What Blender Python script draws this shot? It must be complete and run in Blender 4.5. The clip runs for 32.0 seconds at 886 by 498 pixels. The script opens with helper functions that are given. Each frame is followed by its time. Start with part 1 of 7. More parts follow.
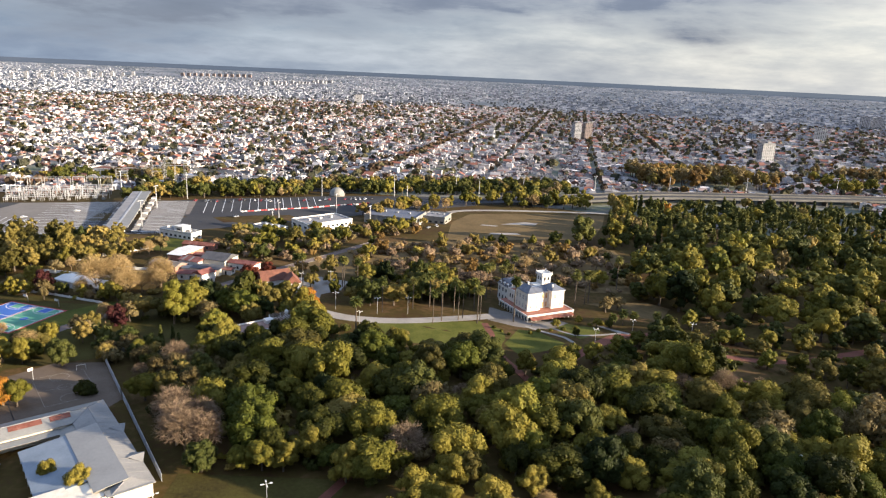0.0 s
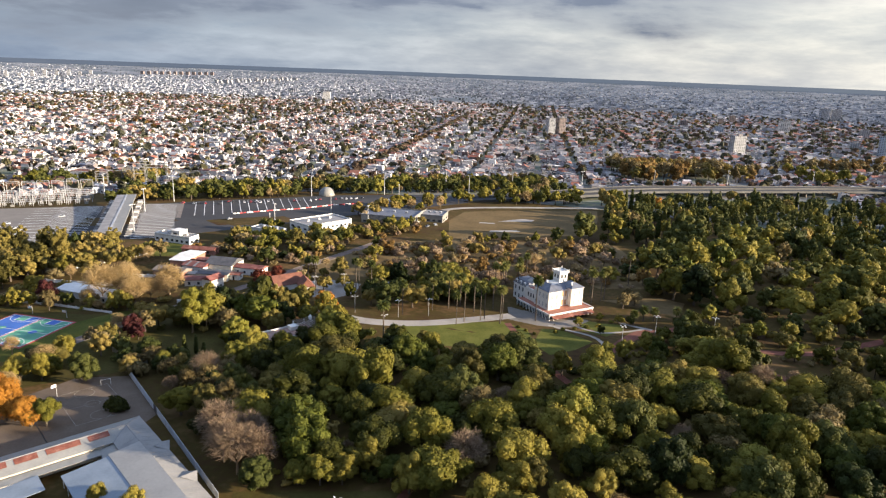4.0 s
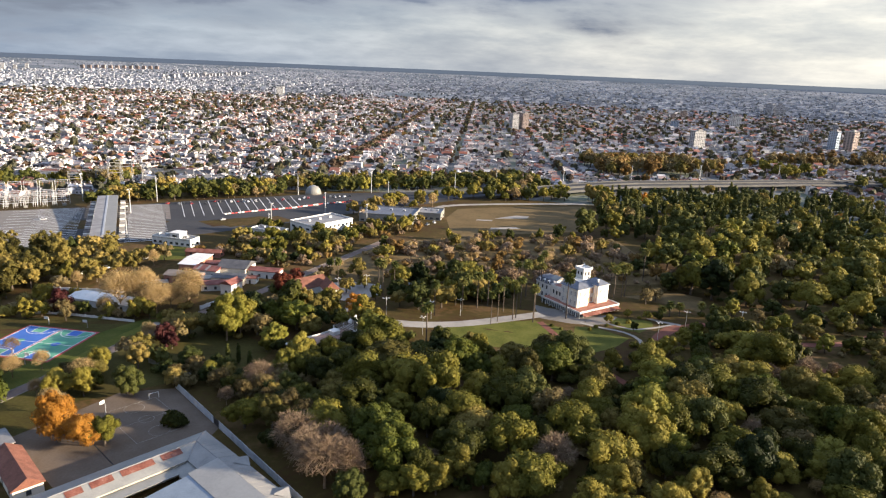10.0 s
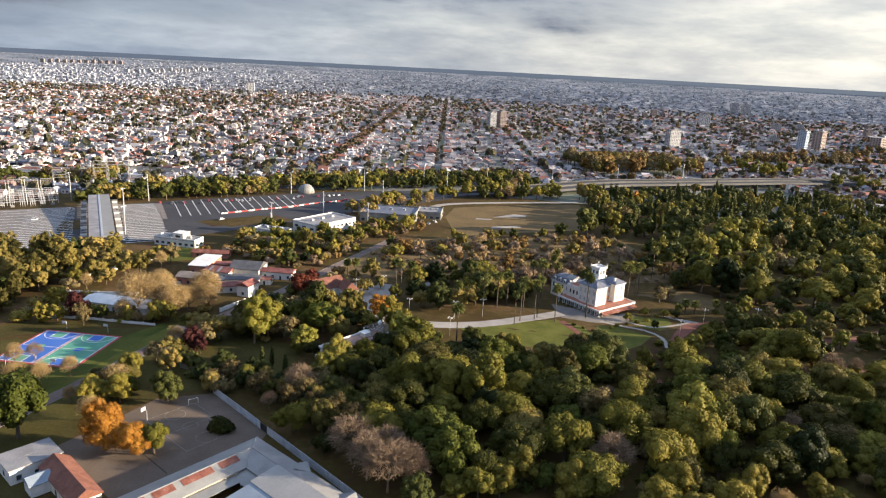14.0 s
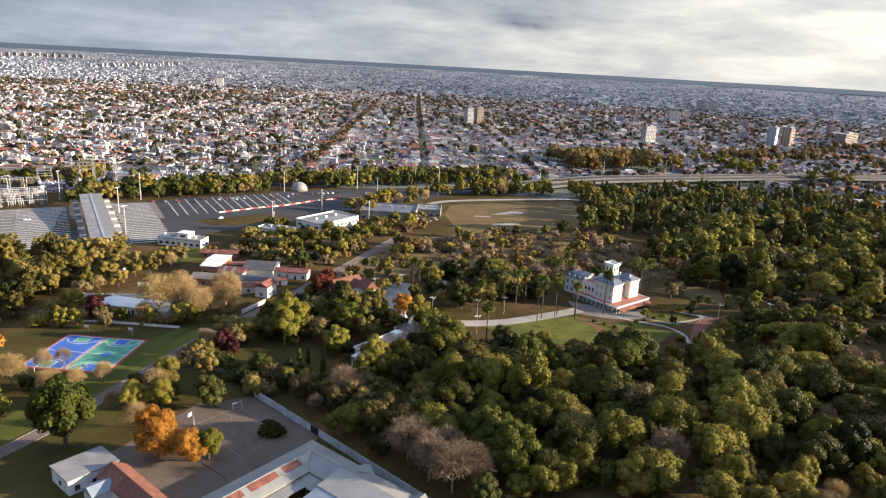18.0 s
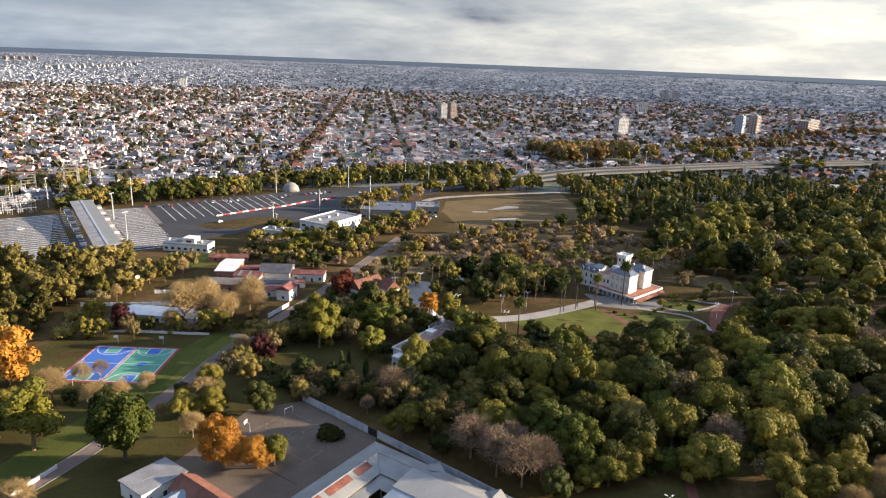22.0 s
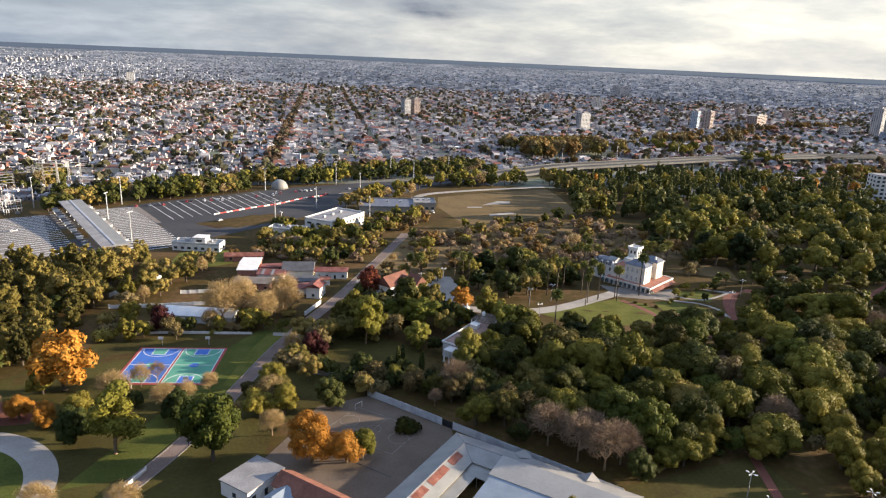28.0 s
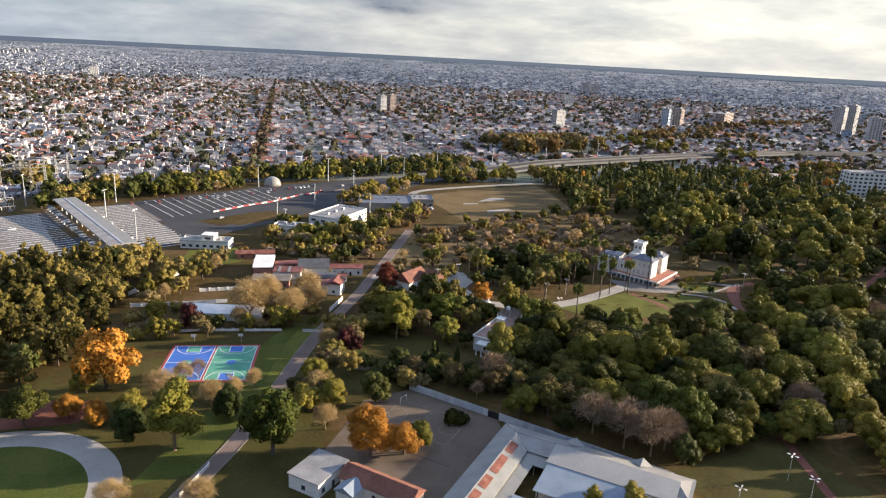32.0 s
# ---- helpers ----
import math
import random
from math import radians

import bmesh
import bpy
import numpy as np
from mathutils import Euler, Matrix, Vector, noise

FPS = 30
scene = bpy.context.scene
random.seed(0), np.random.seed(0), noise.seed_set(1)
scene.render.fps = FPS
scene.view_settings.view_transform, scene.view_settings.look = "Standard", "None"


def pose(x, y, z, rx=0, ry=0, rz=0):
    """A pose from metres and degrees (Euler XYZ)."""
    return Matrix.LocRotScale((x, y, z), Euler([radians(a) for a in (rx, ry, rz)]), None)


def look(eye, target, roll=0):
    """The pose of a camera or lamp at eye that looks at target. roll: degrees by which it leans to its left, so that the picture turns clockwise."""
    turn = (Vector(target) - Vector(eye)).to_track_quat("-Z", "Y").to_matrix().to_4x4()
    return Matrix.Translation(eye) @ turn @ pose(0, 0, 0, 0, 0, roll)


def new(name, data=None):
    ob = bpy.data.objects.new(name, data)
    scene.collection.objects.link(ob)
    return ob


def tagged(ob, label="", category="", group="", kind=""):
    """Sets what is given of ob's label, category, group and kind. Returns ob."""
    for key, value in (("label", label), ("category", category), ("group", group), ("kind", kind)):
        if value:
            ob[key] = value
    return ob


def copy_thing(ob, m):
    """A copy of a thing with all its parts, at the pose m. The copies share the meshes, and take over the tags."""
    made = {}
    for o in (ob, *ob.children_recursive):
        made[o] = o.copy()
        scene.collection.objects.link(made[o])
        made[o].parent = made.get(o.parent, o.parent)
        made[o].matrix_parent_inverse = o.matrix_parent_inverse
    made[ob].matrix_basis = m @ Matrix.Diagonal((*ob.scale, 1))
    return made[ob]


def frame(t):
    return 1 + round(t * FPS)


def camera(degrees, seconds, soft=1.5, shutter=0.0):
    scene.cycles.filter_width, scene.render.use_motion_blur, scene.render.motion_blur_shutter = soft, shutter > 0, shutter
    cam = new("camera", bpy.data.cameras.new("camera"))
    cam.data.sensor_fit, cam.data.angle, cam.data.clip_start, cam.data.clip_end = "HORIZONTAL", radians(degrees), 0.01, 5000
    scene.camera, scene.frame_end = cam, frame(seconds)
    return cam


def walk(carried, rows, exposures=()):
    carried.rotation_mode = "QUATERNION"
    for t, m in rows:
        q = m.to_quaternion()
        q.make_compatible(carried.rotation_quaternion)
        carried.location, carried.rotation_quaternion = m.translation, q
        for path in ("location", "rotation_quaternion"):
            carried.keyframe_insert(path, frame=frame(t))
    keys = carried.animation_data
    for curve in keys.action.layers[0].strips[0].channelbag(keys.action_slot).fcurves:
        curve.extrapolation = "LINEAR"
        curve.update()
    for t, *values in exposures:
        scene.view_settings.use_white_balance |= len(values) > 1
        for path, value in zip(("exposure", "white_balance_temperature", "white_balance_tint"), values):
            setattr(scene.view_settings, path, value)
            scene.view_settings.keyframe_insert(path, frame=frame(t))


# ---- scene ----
cam = camera(66.6, 32.0, 1.2)
PATH = [
    (0, (1.722, -0.342, 109.741), (1.745, 1.592, 109.233), 2.6),
    (0.5, (-1.549, 0.393, 109.72), (-1.513, 2.327, 109.211), 2.3),
    (1, (-4.781, 1.118, 109.686), (-4.732, 3.051, 109.175), 2.2),
    (1.5, (-7.991, 1.861, 109.638), (-7.93, 3.793, 109.128), 2.0),
    (2, (-11.21, 2.612, 109.593), (-11.136, 4.544, 109.082), 2.0),
    (2.5, (-14.404, 3.368, 109.549), (-14.316, 5.3, 109.037), 2.0),
    (3, (-17.549, 4.084, 109.511), (-17.447, 6.014, 108.998), 2.0),
    (3.5, (-20.615, 4.74, 109.461), (-20.501, 6.67, 108.947), 2.1),
    (5.5, (-32.824, 7.239, 109.166), (-32.661, 9.164, 108.648), 2.0),
    (6, (-35.912, 7.906, 109.157), (-35.737, 9.83, 108.639), 1.9),
    (6.5, (-39.029, 8.537, 109.16), (-38.841, 10.46, 108.641), 1.9),
    (7, (-42.156, 9.112, 109.151), (-41.956, 11.033, 108.632), 1.9),
    (7.5, (-45.277, 9.743, 109.139), (-45.064, 11.662, 108.618), 2.0),
    (8, (-48.42, 10.391, 109.122), (-48.194, 12.308, 108.6), 2.2),
    (8.5, (-51.582, 11.073, 109.134), (-51.343, 12.989, 108.612), 2.2),
    (9, (-54.714, 11.716, 109.163), (-54.462, 13.63, 108.64), 2.2),
    (9.5, (-57.796, 12.286, 109.144), (-57.532, 14.199, 108.621), 2.3),
    (10, (-60.92, 12.872, 109.125), (-60.643, 14.782, 108.602), 2.4),
    (10.5, (-63.996, 13.549, 109.094), (-63.707, 15.457, 108.569), 2.4),
    (11, (-67.08, 14.256, 109.061), (-66.778, 16.162, 108.536), 2.5),
    (11.5, (-70.225, 14.893, 109.035), (-69.911, 16.798, 108.511), 2.5),
    (12, (-73.363, 15.502, 109.013), (-73.037, 17.404, 108.488), 2.6),
    (12.5, (-76.463, 16.097, 108.997), (-76.124, 17.996, 108.47), 2.6),
    (13, (-79.542, 16.651, 108.983), (-79.191, 18.548, 108.457), 2.7),
    (13.5, (-82.616, 17.201, 108.99), (-82.253, 19.096, 108.464), 2.8),
    (14, (-85.72, 17.776, 109.0), (-85.346, 19.669, 108.474), 2.9),
    (14.5, (-88.816, 18.402, 109.008), (-88.43, 20.292, 108.481), 2.9),
    (16.5, (-101.146, 20.942, 109.129), (-100.713, 22.821, 108.599), 3.1),
    (17, (-104.177, 21.587, 109.141), (-103.732, 23.462, 108.609), 3.2),
    (17.5, (-107.243, 22.189, 109.133), (-106.784, 24.062, 108.6), 3.1),
    (18, (-110.344, 22.8, 109.161), (-109.874, 24.669, 108.628), 3.2),
    (18.5, (-113.474, 23.417, 109.2), (-112.991, 25.283, 108.667), 3.2),
    (19, (-116.586, 24.072, 109.24), (-116.091, 25.935, 108.706), 3.2),
    (19.5, (-119.71, 24.724, 109.286), (-119.202, 26.583, 108.75), 3.1),
    (20, (-122.864, 25.357, 109.323), (-122.344, 27.213, 108.786), 3.0),
    (20.5, (-126.072, 26.045, 109.356), (-125.541, 27.897, 108.819), 2.8),
    (21, (-129.265, 26.747, 109.38), (-128.722, 28.595, 108.843), 2.6),
    (21.5, (-132.412, 27.514, 109.418), (-131.857, 29.358, 108.878), 2.3),
    (22, (-135.53, 28.263, 109.451), (-134.963, 30.102, 108.909), 2.2),
    (22.5, (-138.58, 28.877, 109.468), (-138.0, 30.713, 108.926), 2.0),
    (23, (-141.61, 29.434, 109.483), (-141.019, 31.266, 108.94), 2.0),
    (23.5, (-144.651, 30.1, 109.521), (-144.047, 31.927, 108.977), 2.1),
    (24, (-147.746, 30.75, 109.551), (-147.13, 32.573, 109.006), 2.1),
    (24.5, (-150.829, 31.365, 109.584), (-150.201, 33.183, 109.036), 2.1),
    (25, (-153.946, 31.977, 109.615), (-153.304, 33.791, 109.068), 2.2),
    (25.5, (-157.015, 32.54, 109.618), (-156.361, 34.35, 109.071), 2.3),
    (27.5, (-169.269, 34.685, 109.575), (-168.57, 36.476, 109.025), 2.6),
    (28, (-172.335, 35.24, 109.58), (-171.625, 37.027, 109.03), 2.5),
    (28.5, (-175.43, 35.749, 109.596), (-174.708, 37.531, 109.044), 2.6),
    (29, (-178.611, 36.291, 109.64), (-177.877, 38.068, 109.087), 2.8),
    (29.5, (-181.826, 36.889, 109.702), (-181.081, 38.66, 109.149), 2.9),
    (30, (-184.983, 37.48, 109.763), (-184.225, 39.247, 109.21), 2.9),
    (30.5, (-188.088, 38.068, 109.803), (-187.318, 39.829, 109.249), 2.9),
    (31, (-191.173, 38.693, 109.829), (-190.392, 40.449, 109.274), 2.9),
    (31.5, (-194.246, 39.384, 109.854), (-193.453, 41.134, 109.297), 2.9),
    (32, (-197.392, 40.131, 109.856), (-196.588, 41.876, 109.3), 3.0),
]
walk(cam, [(t, look(eye, target, roll)) for t, eye, target, roll in PATH])

# ---- light ----
SUN_AZ, SUN_EL = 103.0, 12.0          # degrees clockwise from +y, degrees above the horizon
sun_dir = Vector((math.sin(radians(SUN_AZ)) * math.cos(radians(SUN_EL)), math.cos(radians(SUN_AZ)) * math.cos(radians(SUN_EL)), math.sin(radians(SUN_EL))))
sun = new("sun", bpy.data.lights.new("sun", "SUN"))
sun.data.energy, sun.data.angle, sun.data.color = 6.2, radians(0.6), (1.0, 0.84, 0.65)
sun.rotation_euler = sun_dir.to_track_quat("Z", "Y").to_euler()
scene.view_settings.exposure = 1.52

world = bpy.data.worlds.new("sky")
scene.world = world
world.use_nodes = True
wt = world.node_tree
wt.nodes.clear()


def wnode(kind, **kw):
    n = wt.nodes.new(kind)
    for k, v in kw.items():
        if k == "op":
            n.operation = v
        else:
            n.inputs[int(k[1:])].default_value = v
    return n


def wlink(a, ai, b, bi):
    wt.links.new(a.outputs[ai], b.inputs[bi])


def wmath(op, a, b=None, clamp=False):
    n = wt.nodes.new("ShaderNodeMath")
    n.operation, n.use_clamp = op, clamp
    for i, v in enumerate((a, b)):
        if v is None:
            continue
        if isinstance(v, (int, float)):
            n.inputs[i].default_value = v
        else:
            wt.links.new(v, n.inputs[i])
    return n.outputs[0]


def wmix(f, a, b):
    n = wt.nodes.new("ShaderNodeMix")
    n.data_type = "RGBA"
    for i, v in ((0, f), (6, a), (7, b)):
        if hasattr(v, "is_linked"):
            wt.links.new(v, n.inputs[i])
        else:
            n.inputs[i].default_value = v
    return n.outputs[2]


def wramp(v, stops):
    n = wt.nodes.new("ShaderNodeValToRGB")
    e = n.color_ramp.elements
    while len(e) < len(stops):
        e.new(0.5)
    for k, (p, c) in zip(e, stops):
        k.position, k.color = p, (*c, 1)
    wt.links.new(v, n.inputs[0])
    return n.outputs[0]


sky = wt.nodes.new("ShaderNodeTexSky")
sky.sky_type, sky.sun_disc = "NISHITA", False
sky.sun_elevation, sky.sun_rotation = radians(SUN_EL), radians(SUN_AZ)
coord = wt.nodes.new("ShaderNodeTexCoord")
sep = wt.nodes.new("ShaderNodeSeparateXYZ")
wlink(coord, "Generated", sep, 0)
# cloud banks, long and level: the direction with its height stretched
deck = wt.nodes.new("ShaderNodeCombineXYZ")
wt.links.new(sep.outputs[0], deck.inputs[0])
wt.links.new(sep.outputs[1], deck.inputs[1])
wt.links.new(wmath("MULTIPLY", sep.outputs[2], 4.6), deck.inputs[2])
big = wt.nodes.new("ShaderNodeTexNoise")
big.inputs["Scale"].default_value, big.inputs["Detail"].default_value, big.inputs["Roughness"].default_value = 2.3, 7, 0.55
big.inputs["Distortion"].default_value = 0.25
wlink(deck, 0, big, "Vector")
toward = wt.nodes.new("ShaderNodeVectorMath")
toward.operation = "DOT_PRODUCT"
toward.inputs[1].default_value = (math.sin(radians(SUN_AZ - 31)), math.cos(radians(SUN_AZ - 31)), 0.1)
wlink(coord, "Generated", toward, 0)
fine_cloud = wt.nodes.new("ShaderNodeTexNoise")
fine_cloud.inputs["Scale"].default_value, fine_cloud.inputs["Detail"].default_value, fine_cloud.inputs["Roughness"].default_value = 6.5, 8, 0.6
wlink(deck, 0, fine_cloud, "Vector")
# grey undersides above, a brighter strip low down, clearing towards the sun
tw = toward.outputs["Value"]
edge = wmath("ADD", wmath("ADD", wmath("MULTIPLY", tw, 0.020), wmath("MULTIPLY", wmath("MULTIPLY", tw, tw), 0.062)), 0.046)
cover = wmath("MULTIPLY", wmath("SUBTRACT", sep.outputs[2], edge), 17.0)
cover = wmath("ADD", cover, wmath("MULTIPLY", wmath("SUBTRACT", big.outputs[0], 0.5), 5.0))
cover = wmath("ADD", cover, wmath("MULTIPLY", wmath("SUBTRACT", fine_cloud.outputs[0], 0.5), 2.4))
cover = wmath("ADD", cover, 0.45, True)
low = wramp(wmath("ADD", wmath("MULTIPLY", tw, 0.75), 0.25), ((0.0, (0.31, 0.42, 0.62)), (0.45, (0.54, 0.62, 0.74)), (0.72, (0.84, 0.86, 0.87)), (1.0, (1.25, 1.22, 1.14))))
puffs = wramp(fine_cloud.outputs[0], ((0.30, (0.70, 0.73, 0.79)), (0.46, (0.92, 0.93, 0.94)), (0.56, (1.12, 1.10, 1.06)), (0.68, (1.35, 1.30, 1.22))))
lowmul = wt.nodes.new("ShaderNodeMix")
lowmul.data_type, lowmul.blend_type = "RGBA", "MULTIPLY"
lowmul.inputs[0].default_value = 1.0
wt.links.new(low, lowmul.inputs[6])
wt.links.new(puffs, lowmul.inputs[7])
grey = wramp(wmath("ADD", big.outputs[0], wmath("MULTIPLY", wmath("SUBTRACT", fine_cloud.outputs[0], 0.5), 0.5)), ((0.34, (0.60, 0.62, 0.68)), (0.45, (0.40, 0.45, 0.57)), (0.55, (0.27, 0.32, 0.45)), (0.66, (0.225, 0.27, 0.39))))
clouds = wmix(cover, lowmul.outputs[2], grey)
# the deck thins to blue overhead
zenith = wmath("MULTIPLY", wmath("SUBTRACT", sep.outputs[2], 0.22), 1.6, True)
clouds = wmix(wmath("MULTIPLY", zenith, 0.75), clouds, (0.36, 0.52, 0.88, 1))
sky_bg = wt.nodes.new("ShaderNodeBackground")
wlink(sky, 0, sky_bg, 0)
sky_bg.inputs[1].default_value = 0.05
cloud_bg = wt.nodes.new("ShaderNodeBackground")
wt.links.new(clouds, cloud_bg.inputs[0])
overhead = wmath("MULTIPLY", wmath("MULTIPLY", wmath("SUBTRACT", sep.outputs[2], 0.14), 2.2, True), 0.9)
wt.links.new(wmath("ADD", wmath("MULTIPLY", overhead, 0.36), 0.29), cloud_bg.inputs[1])
mixbg = wt.nodes.new("ShaderNodeMixShader")
mixbg.inputs[0].default_value = 0.9
wlink(sky_bg, 0, mixbg, 1)
wlink(cloud_bg, 0, mixbg, 2)
out = wt.nodes.new("ShaderNodeOutputWorld")
wlink(mixbg, 0, out, 0)

# ---- materials ----


def mat(name, stops, scale=0.5, fine=4.0, rough=0.8, bump=0.2, metal=0.0, island=0.0, per_object=0.0, translucent=0.0, coords="world", spec=0.3, contrast=1.0, bands=0.0):
    """A surface whose colour runs over stops by noise at two scales, by mesh island and by object."""
    m = bpy.data.materials.new(name)
    m.use_nodes = True
    nt = m.node_tree
    b = nt.nodes["Principled BSDF"]

    def math_(op, a, c, clamp=False):
        n = nt.nodes.new("ShaderNodeMath")
        n.operation, n.use_clamp = op, clamp
        for i, v in enumerate((a, c)):
            if isinstance(v, (int, float)):
                n.inputs[i].default_value = v
            else:
                nt.links.new(v, n.inputs[i])
        return n.outputs[0]

    geo = nt.nodes.new("ShaderNodeNewGeometry")
    if coords == "world":
        vec = geo.outputs["Position"]
    else:
        tc = nt.nodes.new("ShaderNodeTexCoord")
        vec = tc.outputs["Object"]
    n1 = nt.nodes.new("ShaderNodeTexNoise")
    n1.inputs["Scale"].default_value, n1.inputs["Detail"].default_value = scale, 5
    n2 = nt.nodes.new("ShaderNodeTexNoise")
    n2.inputs["Scale"].default_value, n2.inputs["Detail"].default_value = fine, 4
    for n in (n1, n2):
        nt.links.new(vec, n.inputs["Vector"])
    v = math_("ADD", math_("MULTIPLY", math_("SUBTRACT", n1.outputs[0], 0.5), 1.6 * contrast), math_("MULTIPLY", math_("SUBTRACT", n2.outputs[0], 0.5), 0.9 * contrast))
    if island:
        v = math_("ADD", v, math_("MULTIPLY", math_("SUBTRACT", geo.outputs["Random Per Island"], 0.5), island))
    if per_object:
        oi = nt.nodes.new("ShaderNodeObjectInfo")
        at = nt.nodes.new("ShaderNodeAttribute")
        at.attribute_name = "tint"
        v = math_("ADD", v, math_("MULTIPLY", math_("ADD", math_("SUBTRACT", oi.outputs["Random"], 0.5), at.outputs["Fac"]), per_object))
    v = math_("ADD", v, 0.5, True)
    r = nt.nodes.new("ShaderNodeValToRGB")
    e = r.color_ramp.elements
    while len(e) < len(stops):
        e.new(0.5)
    for i, (k, c) in enumerate(zip(e, stops)):
        k.position, k.color = i / (len(stops) - 1), (*c, 1)
    nt.links.new(v, r.inputs[0])
    col = r.outputs[0]
    nt.links.new(col, b.inputs["Base Color"])
    b.inputs["Roughness"].default_value, b.inputs["Metallic"].default_value = rough, metal
    b.inputs["Specular IOR Level"].default_value = spec
    if bump:
        bn = nt.nodes.new("ShaderNodeBump")
        bn.inputs["Strength"].default_value, bn.inputs["Distance"].default_value = bump, 0.3
        nt.links.new(n2.outputs[0], bn.inputs["Height"])
        nt.links.new(bn.outputs[0], b.inputs["Normal"])
    if translucent:
        tr = nt.nodes.new("ShaderNodeBsdfTranslucent")
        nt.links.new(col, tr.inputs[0])
        mx = nt.nodes.new("ShaderNodeMixShader")
        mx.inputs[0].default_value = translucent
        nt.links.new(b.outputs[0], mx.inputs[1])
        nt.links.new(tr.outputs[0], mx.inputs[2])
        nt.links.new(mx.outputs[0], nt.nodes["Material Output"].inputs[0])
    return m


M = {}
M["soil"] = mat("park_ground", [(0.029, 0.016, 0.007), (0.055, 0.031, 0.012), (0.058, 0.042, 0.011), (0.093, 0.055, 0.023), (0.124, 0.072, 0.031)], 0.03, 0.4, 0.95, 0.3, spec=0.1)
M["city_ground"] = mat("city_ground", [(0.097, 0.097, 0.097), (0.161, 0.153, 0.145), (0.113, 0.129, 0.081), (0.241, 0.225, 0.209)], 0.02, 0.15, 0.95, 0.0, spec=0.1)
# ground beyond 2600 m: the blue and paleness of haze are in its colour
M["hazed_far_ground"] = mat("hazed_far_ground", [(0.07, 0.086, 0.1), (0.115, 0.131, 0.146), (0.176, 0.186, 0.2), (0.257, 0.261, 0.27)], 0.006, 0.06, 1.0, 0.0, spec=0.1, contrast=1.5)
M["grass"] = mat("lawn_grass", [(0.034, 0.042, 0.009), (0.056, 0.066, 0.013), (0.080, 0.085, 0.018), (0.105, 0.092, 0.032)], 0.08, 1.2, 0.95, 0.3, spec=0.1)
M["lush"] = mat("bright_lawn", [(0.05, 0.054, 0.011), (0.076, 0.08, 0.015), (0.102, 0.102, 0.021), (0.116, 0.104, 0.03)], 0.12, 1.2, 0.95, 0.3, spec=0.1)
M["dry"] = mat("dry_grass", [(0.081, 0.057, 0.026), (0.114, 0.079, 0.035), (0.148, 0.1, 0.046), (0.095, 0.079, 0.032)], 0.05, 0.5, 0.95, 0.3, spec=0.1)
M["parkgrass"] = mat("thin_park_grass", [(0.03, 0.023, 0.008), (0.05, 0.04, 0.011), (0.062, 0.054, 0.014), (0.085, 0.061, 0.024)], 0.06, 0.9, 0.95, 0.3, spec=0.1)
M["darkconcrete"] = mat("dark_concrete", [(0.07, 0.068, 0.065), (0.10, 0.098, 0.092), (0.14, 0.135, 0.125)], 0.05, 0.5, 0.9, 0.1)
M["asphalt"] = mat("asphalt", [(0.021, 0.021, 0.022), (0.03, 0.029, 0.031), (0.039, 0.038, 0.038), (0.051, 0.048, 0.045)], 0.04, 0.5, 0.85, 0.1)
M["concrete"] = mat("concrete_paving", [(0.123, 0.109, 0.092), (0.167, 0.147, 0.124), (0.202, 0.176, 0.148)], 0.05, 0.5, 0.9, 0.1)
M["yard"] = mat("yard_paving", [(0.084, 0.06, 0.04), (0.11, 0.081, 0.057), (0.136, 0.103, 0.076)], 0.15, 1.5, 0.9, 0.1)
M["pale"] = mat("pale_gravel", [(0.204, 0.183, 0.157), (0.264, 0.238, 0.204), (0.315, 0.289, 0.255)], 0.12, 1.5, 0.95, 0.2)
M["redpath"] = mat("brick_dust_path", [(0.094, 0.034, 0.023), (0.147, 0.053, 0.034), (0.200, 0.079, 0.051)], 0.15, 1.5, 0.95, 0.2)
M["walk"] = mat("walk_paving", [(0.102, 0.068, 0.051), (0.143, 0.102, 0.082), (0.177, 0.136, 0.116)], 0.15, 1.5, 0.95, 0.15)
M["line"] = mat("white_line_paint", [(0.5, 0.49, 0.46), (0.66, 0.65, 0.62), (0.75, 0.74, 0.7)], 0.3, 3.0, 0.7, 0.0)
M["white"] = mat("white_render", [(0.484, 0.466, 0.431), (0.598, 0.581, 0.537), (0.669, 0.651, 0.616)], 0.4, 3.0, 0.8, 0.1)
M["cream"] = mat("cream_render", [(0.54, 0.47, 0.36), (0.66, 0.59, 0.47), (0.74, 0.68, 0.56)], 0.5, 3.0, 0.8, 0.1)
M["zinc"] = mat("painted_sheet_roof", [(0.168, 0.165, 0.149), (0.215, 0.208, 0.186), (0.263, 0.253, 0.223)], 0.25, 2.5, 0.5, 0.05)
M["zincwhite"] = mat("white_sheet_roof", [(0.163, 0.158, 0.147), (0.218, 0.208, 0.19), (0.259, 0.248, 0.223)], 0.2, 2.0, 0.5, 0.08)
M["white_sheet"] = mat("new_white_sheet", [(0.218, 0.208, 0.19), (0.266, 0.254, 0.227), (0.302, 0.287, 0.256)], 0.12, 1.2, 0.45, 0.03)
M["bluezinc"] = mat("blue_grey_sheet_roof", [(0.146, 0.174, 0.2), (0.185, 0.218, 0.249), (0.224, 0.258, 0.287)], 0.2, 2.0, 0.5, 0.05)
M["rust"] = mat("rusted_sheet", [(0.085, 0.028, 0.018), (0.14, 0.045, 0.028), (0.20, 0.075, 0.05), (0.27, 0.17, 0.13)], 0.4, 2.5, 0.8, 0.15)
M["tile"] = mat("clay_tile", [(0.10, 0.040, 0.026), (0.155, 0.062, 0.040), (0.22, 0.095, 0.062)], 0.5, 3.0, 0.8, 0.3, per_object=0.4)
